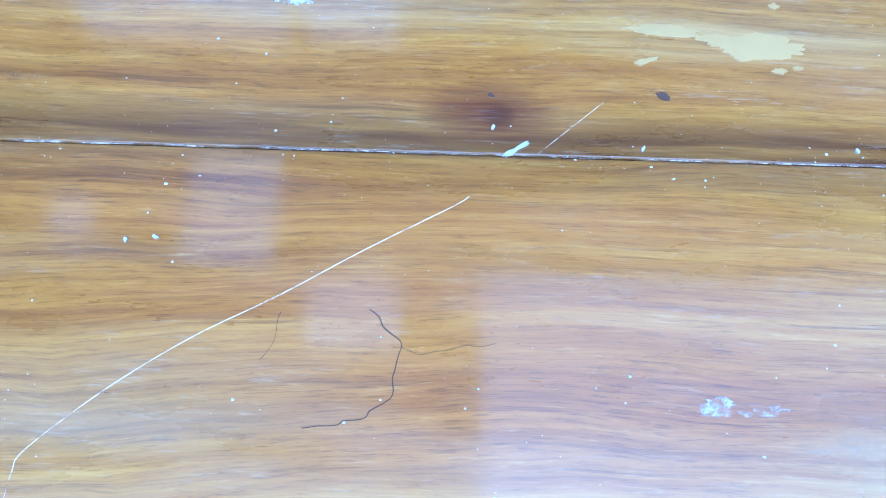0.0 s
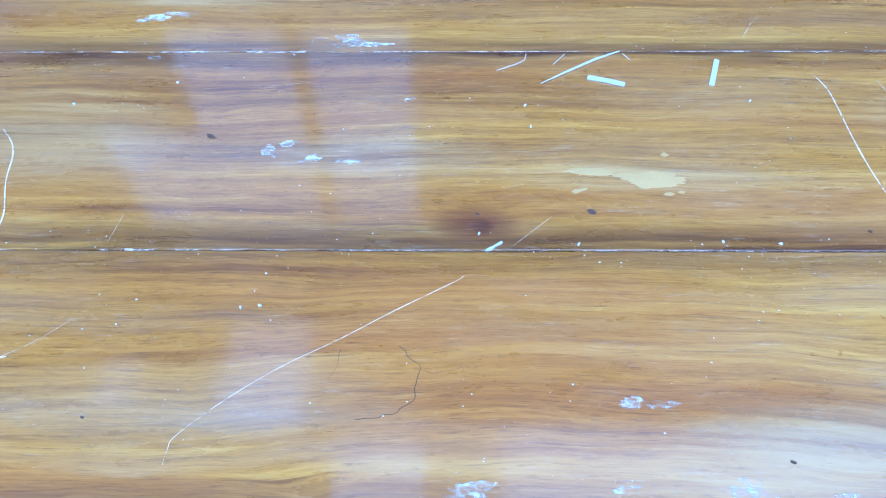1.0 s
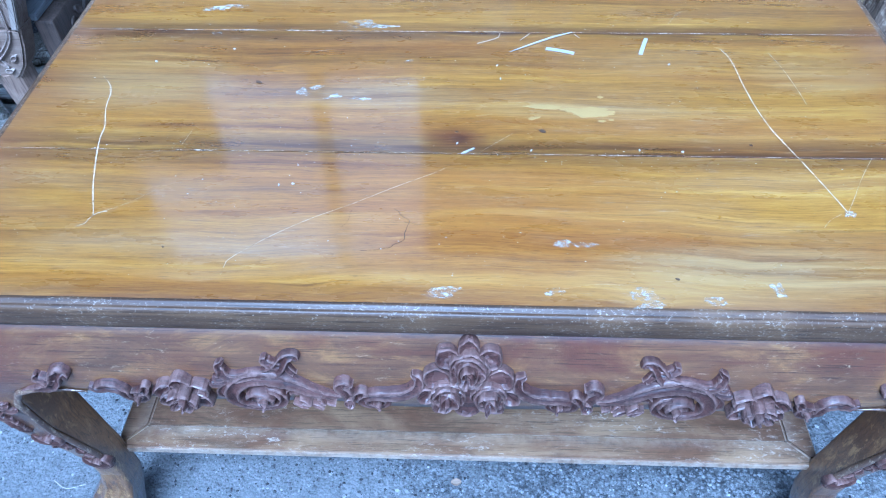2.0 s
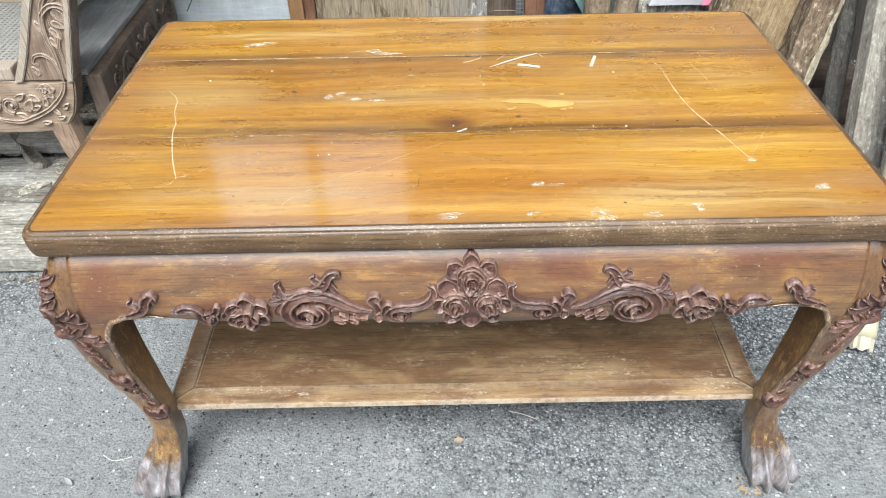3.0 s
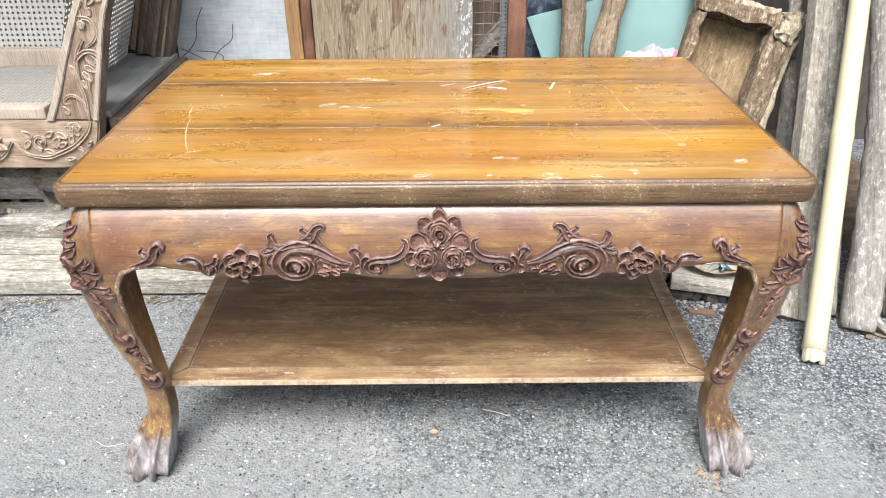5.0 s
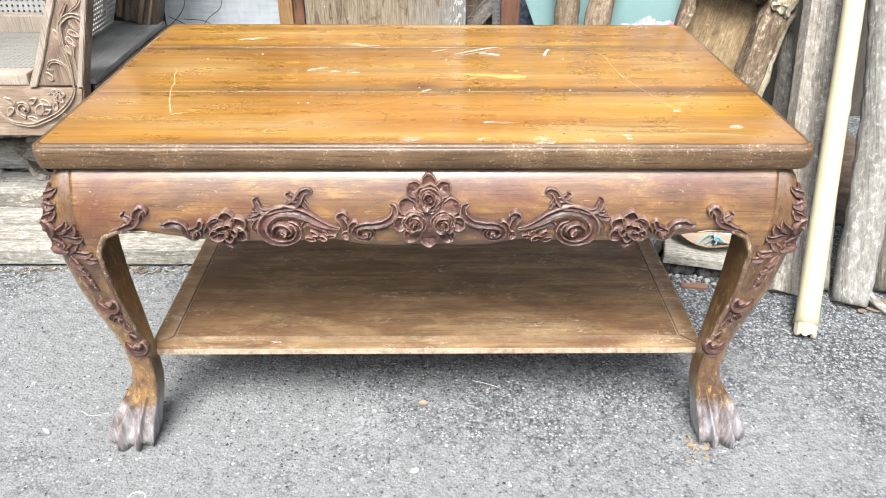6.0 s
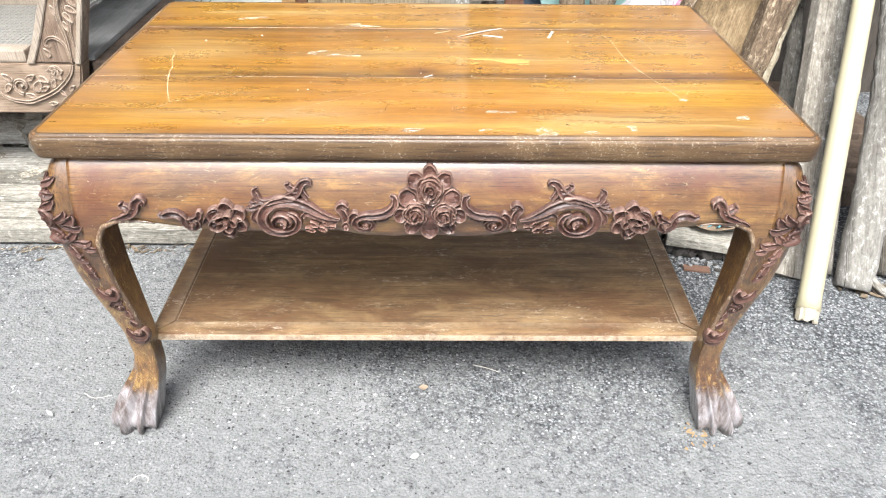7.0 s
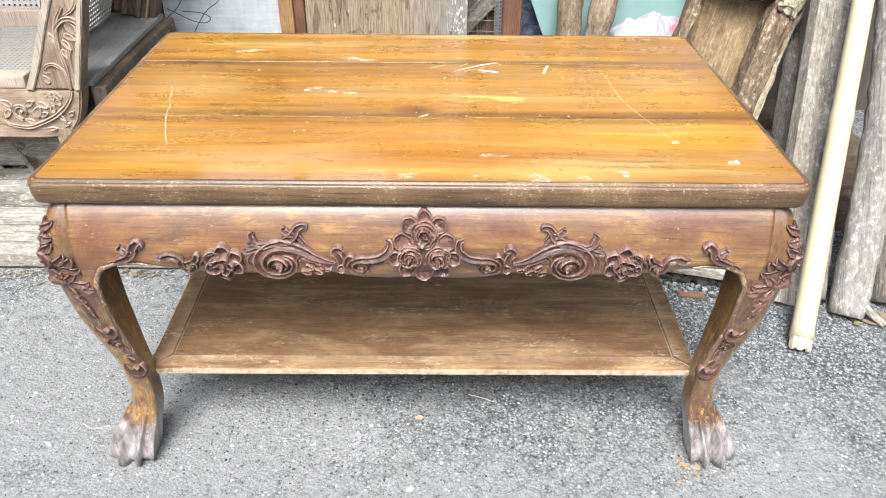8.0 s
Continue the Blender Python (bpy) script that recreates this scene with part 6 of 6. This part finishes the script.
log("knotty_branch", [(0.500, 1.38, 0), (0.528, 1.41, 0.30), (0.540, 1.42, 0.40), (0.560, 1.44, 0.50), (0.590, 1.46, 0.65), (0.63, 1.52, 1.05)], [0.035, 0.036, 0.042, 0.035, 0.036, 0.033], STAKE, "knotty grey-brown branch leaning on the wall", 4.0, 0.16, 12, "branch")

# crumpled plastic
def crumple(name, x, y, z, sx, sy, sz, material, label, seed):
    """A crumpled heap of thin plastic: sharp folds over a low mound, closed below."""
    b = bmesh.new()
    nx, ny = 30, 16
    rows = []
    for j in range(ny + 1):
        row = []
        for i in range(nx + 1):
            u, w = 2 * i / nx - 1, 2 * j / ny - 1
            edge = max(0.0, 1 - u * u) * max(0.0, 1 - w * w)
            q = Vector((u * 1.7 + seed, w * 1.3 + u, seed))
            fold = 1 - 2.2 * abs(noise.noise(q)) - 0.8 * abs(noise.noise(q * 2.3))
            row.append(b.verts.new((u * sx, w * sy, 2 * sz * math.sqrt(edge) * max(0.12, 0.55 + 0.45 * fold) - sz)))
        rows.append(row)
    for j in range(ny):
        for i in range(nx):
            b.faces.new((rows[j][i], rows[j][i + 1], rows[j + 1][i + 1], rows[j + 1][i]))
    rim = rows[0] + [r[-1] for r in rows[1:]] + rows[-1][-2::-1] + [r[0] for r in rows[-2:0:-1]]
    b.faces.new(rim[::-1])
    ob = link(name, b, material)
    ob.location = (x, y, z)
    return tagged(ob, label, "bag")


junk = plank("junk_box", (0.72, 1.42, 0.0), (0.72, 1.42, 0.33), 0.34, 0.14, DEBRIS, "dark weathered box behind the table", 0, 0.004, 8, "box", 0.0)
crumple("plastic_bag", 0.70, 1.40, 0.375, 0.13, 0.07, 0.050, CLOTH, "crumpled white plastic bag on a box", 1.0)
crumple("pink_plastic", 0.80, 1.375, 0.37, 0.08, 0.05, 0.045, CLOTH_PINK, "crumpled pink plastic on a box", 3.0)

# rotten tray-like crate, tipped to one side
crate = thing("rotten_crate", "weathered rotten wooden tray standing tipped against planks", "crate", at=Matrix.Translation((0.705, 1.02, 0.0)) @ Matrix.Rotation(radians(-20), 4, "X") @ Matrix.Rotation(radians(17), 4, "Y") @ Matrix.Rotation(radians(-8), 4, "Z"))
# top and right-hand bars carry thin edge slabs in a paler tone
for nm, bx, mt, rgh, fine in (("back_panel", (-0.10, 0.10, 0.03, 0.045, 0.02, 0.60), CRATE_PANEL, 0.002, 6), ("top_bar", (-0.125, 0.09, -0.060, 0.045, 0.588, 0.632), CRATE_WOOD, 0.006, 18),
                              ("side_bar", (0.085, 0.150, -0.065, 0.045, 0.0, 0.632), CRATE_WOOD, 0.006, 18), ("side_bar", (-0.128, -0.100, -0.055, 0.045, 0.0, 0.586), CRATE_WOOD, 0.007, 14),
                              ("worn_edge", (-0.118, 0.10, -0.050, 0.040, 0.630, 0.648), CRATE_EDGE, 0.005, 12), ("worn_edge", (0.147, 0.166, -0.055, 0.040, 0.02, 0.645), CRATE_EDGE, 0.006, 16),
                              ("corner_stub", (0.095, 0.160, -0.078, -0.060, 0.560, 0.640), CRATE_EDGE, 0.010, 6)):
    bm = rough_up(rough_up(box(*bx, 0.004), rgh * 1.3, 23, 3 + bx[0] * 10, fine), rgh * 0.8, 75, 5)
    part(nm, bm, mt, crate, "brown stained panel" if nm == "back_panel" else "paler bar edge" if nm == "worn_edge" else "")

# the stack of leaning timber
plank("grey_plank", (0.845, 0.47, 0), (1.075, 1.15, 0.69), 0.068, 0.040, PLANK_GREY, "weathered grey plank leaning on the wall", 10, 0.005, 11)
log("bark_pole", [(0.925, 0.49, 0), (1.008, 0.79, 0.32), (1.122, 1.20, 0.72), (1.25, 1.58, 1.10)], [0.040, 0.038, 0.036, 0.034], BARK, "dark grey bark pole leaning in the timber stack", 6.0, 0.10, 12, "pole")
log("thick_log", [(0.985, 0.425, 0), (1.055, 0.60, 0.25), (1.115, 0.78, 0.47), (1.155, 0.98, 0.68), (1.18, 1.25, 0.98), (1.22, 1.58, 1.3)], [0.040, 0.046, 0.048, 0.047, 0.044, 0.042], LOG_PALE, "thick pale grey log with rough bark leaning on the wall", 8.0, 0.09, 16)
log("grey_post", [(1.12, 0.47, 0), (1.19, 0.80, 0.40), (1.27, 1.20, 0.85), (1.33, 1.58, 1.25)], [0.05, 0.05, 0.048, 0.045], PLANK_GREY, "grey weathered post at the end of the stack", 9.0, 0.06, 12, "post")
plank("pale_plank", (0.90, 1.05, 0), (0.915, 1.50, 0.75), 0.075, 0.03, PLANK_GREY, "pale grey grooved plank leaning on the wall", 0, 0.003, 13)
plank("old_plank", (0.88, 1.20, 0), (0.84, 1.52, 0.72), 0.045, 0.03, PLANK_GREY, "grey-brown plank leaning behind a crate", 0, 0.003, 14)
plank("dark_plank", (0.88, 1.15, 0), (0.90, 1.56, 0.80), 0.12, 0.02, SHED, "dark grey plank leaning behind a crate", 0, 0.003, 15)
log("crooked_stick", [(1.00, 0.95, 0), (1.035, 1.10, 0.30), (1.04, 1.18, 0.45), (1.052, 1.25, 0.60), (1.075, 1.40, 0.85)], [0.024, 0.022, 0.020, 0.018, 0.016], BARK, "crooked dark stick leaning in the stack", 5.0, 0.15, 10, "stick")

bamboo = thing("bamboo_pole", "cream bamboo pole with a split foot leaning on the wall", "pole")
A, B = Vector((0.825, 0.302, 0.0)), Vector((1.090, 1.0, 0.715))
D = (B - A) * 2.2 / 1.0
bm = bmesh.new()
pp, rr = [], []
for i in range(61):
    t = i / 60
    pp.append(A + D * (0.0135 + 0.70 * t))
    near = min(abs(t - k) for k in (0.0, 0.34, 0.70))
    rr.append(0.0245 + (0.0022 if near < 0.009 else 0.0))
part("stem", tube(bm, pp, rr, 16, 0, 0, 1.0, (0, 1, 0)), BAMBOO, bamboo, "", True)
bm = bmesh.new()
rng_b = random.Random(4)
axis = D.normalized()
sx_b, sy_b = axis.cross(Vector((0, 1, 0))).normalized(), None
sy_b = axis.cross(sx_b)
ring = lambda r, at: [A + axis * q + (sx_b * math.cos(k * math.pi / 12) + sy_b * math.sin(k * math.pi / 12)) * r * (1 + 0.05 * math.sin(k * 2.3)) for k, q in enumerate(at)]
jag = [max(0.012 * abs(math.sin(k * 0.9)) * rng_b.random(), 0.021 * (sx_b * math.cos(k * math.pi / 12) + sy_b * math.sin(k * math.pi / 12)).z * -0.8) for k in range(24)]
loft(bm, [ring(0.0236, [0.032] * 24), ring(0.0228, [0.018] * 24), ring(0.0232, jag), ring(0.0170, jag), ring(0.0165, [0.030] * 24)], True, False)
part("split_foot", bm, BAMBOO_CUT, bamboo, "frayed hollow split end")

# planks lying behind the table
for nm, bx, lab, mt in (("ground_plank", (-1.75, -0.10, 0.590, 0.712, 0.010, 0.056), "whitewashed weathered plank lying on an added dark strip", PLANK_PALE),
                        ("ground_plank", (-1.75, -0.20, 0.719, 0.792, 0.0, 0.062), "whitewashed weathered plank lying on the asphalt", PLANK_PALE),
                        ("ground_plank", (-1.78, -0.24, 0.801, 0.876, 0.0, 0.058), "dark weathered plank lying on the asphalt", PLANK_DARK),
                        ("ground_plank", (-1.80, -0.78, 0.885, 0.985, 0.035, 0.075), "dirty grey plank lying on bark under the settee", PLANK_DIRTY),
                        ("ground_plank", (-1.70, -0.84, 1.000, 1.090, 0.075, 0.110), "dirty grey plank lying on bark under the settee", PLANK_DIRTY)):
    tagged(link(nm, rough_up(box(*bx, 0.004), 0.005, 7, bx[1], 5), mt), lab, "plank")
# dark strip added in place of the shaded gap under the front plank
tagged(link("packed_soil", rough_up(box(-1.74, -0.12, 0.601, 0.705, 0.0, 0.012, 0), 0.004, 20, 3.0, 4), RUBBLE), "dark strip added for the shaded gap beneath a whitewashed plank", "soil", kind="stuff")
side_plank = link("ground_plank", rough_up(box(-0.02, 0.25, 0.0, 0.155, 0.0, 0.026, 0.003), 0.005, 9, 4.0, 5), PLANK_PALE)
side_plank.matrix_world = pose(0.596, 0.548, 0.034, 0, 0, -15)
tagged(side_plank, "grey dirty plank lying on rubble", "plank")


def chunk(name, x, y, z, sx, sy, sz, material, label, seed, category, turn=0.0, sub=3, rough=0.5, group=""):
    b = bmesh.new()
    bmesh.ops.create_icosphere(b, subdivisions=sub, radius=1)
    for v in b.verts:
        v.co *= 1 + rough * noise.noise(v.co * 1.7 + Vector((seed, seed, 0))) + 0.2 * rough * noise.noise(v.co * 5)
    ob = link(name, b, material)
    ob.matrix_world = Matrix.Translation((x, y, z)) @ Matrix.Rotation(turn, 4, "Z") @ Matrix.Diagonal((sx, sy, sz, 1))
    return tagged(ob, label, category, group)


# unseen dark planks added so the gaps under the stack read as shade
for bx in ((0.80, 1.30, 0.80, 0.93, 0.0, 0.05), (0.78, 1.35, 0.95, 1.10, 0.0, 0.06), (0.60, 1.40, 1.14, 1.32, 0.0, 0.06), (0.45, 1.30, 1.36, 1.55, 0.0, 0.07)):
    tagged(link("dark_ground_plank", rough_up(box(*bx, 0.004), 0.004, 7, bx[2], 4), DARK_OLD), "dark plank added to darken the gap under the timber stack", "plank", "planks under the stack")
rngd = random.Random(21)
for i in range(70):
    x, y = rngd.uniform(-1.7, -0.72), rngd.uniform(0.90, 1.35)
    l, w, h = rngd.uniform(0.06, 0.24), rngd.uniform(0.015, 0.045), rngd.uniform(0.006, 0.016)
    shard = rough_up(rough_up(box(-l / 2, l / 2, -w / 2, w / 2, -h / 2, h / 2, 0), w * 0.28, 14, i * 1.3, 4), 0.004, 70, i, 0)
    ob = link("bark_piece", shard, DEBRIS)
    ob.matrix_world = Matrix.Translation((x, y, 0.02 + 0.09 * rngd.random())) @ Matrix.Rotation(rngd.uniform(-0.9, 0.9), 4, "Z") @ Matrix.Rotation(rngd.uniform(-0.35, 0.35), 4, "Y") @ Matrix.Rotation(rngd.uniform(-0.5, 0.5), 4, "X")
    tagged(ob, "broken grey bark piece in a heap under the settee", "debris", "bark heap")
for i in range(16):
    s = rngd.uniform(0.06, 0.13)
    chunk("bark_clod", rngd.uniform(-1.7, -0.75), rngd.uniform(0.95, 1.35), 0.012, s, s * 0.8, 0.045, DEBRIS, "dark clod of bark mulch under the settee", i * 2.1, "debris", rngd.uniform(0, 3), 4, 0.7, "bark mulch")
for i in range(16):
    k = i // 2 / 7.0
    x, y = 0.590 + 0.20 * k, 0.575 - 0.052 * k + (0.075 if i % 2 else 0.0) + rngd.uniform(-0.006, 0.006)
    chunk("rubble_piece", x, y, 0.015, 0.021, 0.017, 0.022, RUBBLE, "dark rubble under a dirty plank", 40 + i, "debris", rngd.uniform(0, 3), 2, 0.5, "rubble")
for i in range(26):
    x = rngd.uniform(0.57, 0.80)
    chunk("stone_chip", x, 0.532 - 0.22 * (x - 0.60) + rngd.gauss(0, 0.012), 0.003, rngd.uniform(0.003, 0.009), rngd.uniform(0.003, 0.006), 0.005, STONE_BIT if i % 3 else RUBBLE, "small stone chip beside a plank", 70 + i, "stone", rngd.uniform(0, 3), 2, 0.5, "stone chips")
plate = link("rusty_plate", box(0, 0.062, -0.011, 0.011, 0.0, 0.006, 0.001), RUST)
plate.matrix_world = pose(0.612, 0.505, 0.0, 0, 0, -10)
tagged(plate, "small rusty iron plate on the asphalt", "plate")



# ---- litter ----
def leaf(name, x, y, z, l, w, turn, material, label, category="leaf", curl=0.25, group=""):
    b = bmesh.new()
    rows = []
    for i in range(8):
        t = i / 7
        ww = w * math.sin(math.pi * (0.06 + 0.9 * t)) ** 0.8
        rows.append([(l * (t - 0.5), k * ww / 2, 0.002 + curl * l * (t - 0.5) ** 2 + (0.25 * w * abs(k))) for k in (-1, -0.4, 0.4, 1)])
    rows = [r + [(p[0], p[1], p[2] - 0.0008) for p in reversed(r)] for r in rows]
    loft(b, rows)
    ob = link(name, b, material)
    ob.matrix_world = Matrix.Translation((x, y, z)) @ Matrix.Rotation(turn, 4, "Z") @ Matrix.Rotation(0.15, 4, "X")
    return tagged(ob, label, category, group)


for i in range(30):
    leaf("dry_leaf", rngd.uniform(-1.15, -0.35), rngd.gauss(0.565, 0.022), 0.001, 0.008 + 0.045 * rngd.random() ** 2, rngd.uniform(0.003, 0.010), rngd.uniform(-1.6, 1.6), LEAF, "curled dry brown leaf beside a plank", group="dry leaves")
for i in range(12):
    leaf("dry_leaf", rngd.uniform(0.95, 1.10), rngd.uniform(0.38, 0.46), 0.001, rngd.uniform(0.02, 0.05), rngd.uniform(0.008, 0.018), rngd.uniform(-1.5, 1.5), LEAF, "curled dry brown leaf at the foot of a log", group="dry leaves")
bm = bmesh.new()
for i in range(260):
    x, y = rngd.uniform(-1.45, -0.25), 0.583 - abs(rngd.gauss(0, 0.016))
    a, l = rngd.uniform(-1.2, 1.2), rngd.uniform(0.004, 0.022)
    q = Vector((x, y, 0.0015 + 0.003 * rngd.random()))
    d = Vector((math.cos(a), math.sin(a), rngd.uniform(-0.1, 0.25))) * l
    tube(bm, [q, q + d * 0.5 + Vector((0, 0, 0.001)), q + d], [0.0006, rngd.uniform(0.0008, 0.0022), 0.0004], 5, 0.3, i)
tagged(link("plant_litter", bm, LITTER), "broken twigs and leaf scraps along a plank", "litter", kind="stuff")
leaf("dry_leaf", -1.02, 0.80, 0.07, 0.07, 0.012, 0.1, LEAF, "long dry brown leaf lying on a plank", group="dry leaves")
leaf("torn_paper", 0.685, 0.592, 0.064, 0.16, 0.07, -0.5, BROWN_PAPER, "torn brown paper lying on a plank", "scrap", 0.5)
leaf("torn_paper", 0.745, 0.60, 0.066, 0.12, 0.06, 0.6, CLOTH, "torn white paper lying on a plank", "scrap", 0.6)
for k in range(3):
    pts = smoothline([(0.66 + 0.02 * k, 0.58, 0.070), (0.70, 0.600 - 0.02 * k, 0.088), (0.735, 0.575 + 0.03 * k, 0.078), (0.77, 0.61, 0.073 + 0.01 * k)], 5)
    tagged(link("plastic_string", tube(bmesh.new(), pts, 0.0022, 6), BLUE_STRING, True), "tangled blue plastic string on a plank", "string")
log("broken_stick", [(1.055, 0.385, 0.006), (1.02, 0.42, 0.03), (0.995, 0.47, 0.075)], [0.010, 0.011, 0.010], BARK, "short broken stick with a pale end", 3.0, 0.2, 8, "stick")
leaf("wood_chip", -0.010, 0.100, 0.001, 0.017, 0.012, 0.1, BROWN_PAPER, "small pale wood chip on the asphalt", "chip", 0.2)
leaf("wood_chip", -0.706, 0.029, 0.001, 0.024, 0.009, -0.6, STONE_BIT, "white paper chip on the asphalt", "chip", 0.3)
leaf("wood_chip", -0.023, -0.068, 0.001, 0.016, 0.010, 0.4, WHITE_BIT, "white chip on the asphalt", "chip", 0.2)
for pts, r, lab in (([(0.090, 0.166), (0.115, 0.158), (0.140, 0.146)], 0.0012, "thin pale straw on the asphalt"), ([(-0.505, -0.12), (-0.495, -0.108), (-0.478, -0.112), (-0.475, -0.122)], 0.0013, "curled white thread on the asphalt"),
                    ([(-0.665, 0.085), (-0.64, 0.072), (-0.61, 0.08)], 0.0009, "thin pale straw on the asphalt")):
    tagged(link("straw", tube(bmesh.new(), smoothline([(x, y, 0.0015) for x, y in pts], 4), r * 0.8, 5), WHITE_BIT), lab, "straw")
bm = bmesh.new()
for i in range(16):
    x, y = rngd.gauss(0.485, 0.018), rngd.gauss(-0.015, 0.022)
    blob(bm, x, y, 0.0005 + 0.00004 * i, rngd.uniform(0.001, 0.006), rngd.uniform(0.001, 0.003), i, rngd.uniform(0, 3), 0.002, 8, 0.7)
tagged(link("wood_crumbs", bm, ORANGE_DUST), "orange-brown rotten wood crumbs on the asphalt", "crumbs", kind="stuff")
bm = bmesh.new()
for i in range(150):
    x, y = rngd.gauss(-0.125, 0.035), rngd.gauss(0.035, 0.03)
    blob(bm, x, y, 0.0005 + 0.00001 * i, rngd.uniform(0.001, 0.005), rngd.uniform(0.001, 0.003), i, rngd.uniform(0, 3), 0.001, 8, 0.8)
tagged(link("chalk_smudge", bm, STONE_BIT), "pale chalky smudge on the asphalt", "stain", kind="stuff")
bm = bmesh.new()
for i in range(3600):
    x, y = rngd.uniform(-1.5, 1.4), rngd.uniform(-0.6, 1.4) if i % 3 else rngd.uniform(0.1, 0.7)
    r = 0.0010 + 0.0035 * rngd.random() ** 5
    c = [bm.verts.new((x + r * rngd.uniform(0.7, 1.3) * math.cos(a), y + r * rngd.uniform(0.6, 1.2) * math.sin(a), 0.0)) for a in (0.3, 1.6, 2.8, 4.2, 5.4)]
    t = bm.verts.new((x + r * 0.2, y, r * 0.8))
    for k in range(5):
        bm.faces.new((c[k], c[(k + 1) % 5], t))
tagged(link("loose_grit", bm, STONE_BIT), "loose pale grit scattered on the asphalt", "grit", kind="stuff")
bm = bmesh.new()
for i in range(9000):
    x, y = rngd.gauss(0.0, 0.36), rngd.gauss(0.24, 0.20)
    if y > 0.58 or abs(x) > 1.2:
        continue
    r = 0.0009 + 0.0026 * rngd.random() ** 3
    c = [bm.verts.new((x + r * rngd.uniform(0.7, 1.3) * math.cos(a), y + r * rngd.uniform(0.6, 1.2) * math.sin(a), 0.0)) for a in (0.3, 1.6, 2.8, 4.2, 5.4)]
    t = bm.verts.new((x + r * rngd.uniform(-0.3, 0.3), y + r * rngd.uniform(-0.3, 0.3), r * rngd.uniform(0.5, 1.0)))
    for k in range(5):
        bm.faces.new((c[k], c[(k + 1) % 5], t))
tagged(link("loose_gravel", bm, GRAVEL), "loose dark and grey gravel under the table", "gravel", kind="stuff")
for pts in ([(-0.835, 1.43, 0.38), (-0.80, 1.425, 0.41), (-0.775, 1.42, 0.445), (-0.765, 1.41, 0.49), (-0.735, 1.40, 0.545)], [(-0.78, 1.42, 0.30), (-0.71, 1.41, 0.40), (-0.66, 1.41, 0.44), (-0.65, 1.41, 0.49)], [(-0.83, 1.42, 0.41), (-0.80, 1.41, 0.40), (-0.75, 1.41, 0.375), (-0.71, 1.41, 0.37), (-0.695, 1.41, 0.385), (-0.72, 1.41, 0.40), (-0.78, 1.41, 0.405)]):
    tagged(link("thin_twig", tube(bmesh.new(), smoothline(pts, 5), 0.0014, 5), DARK_WIRE), "thin dark twig hanging in front of a sheet", "twig")
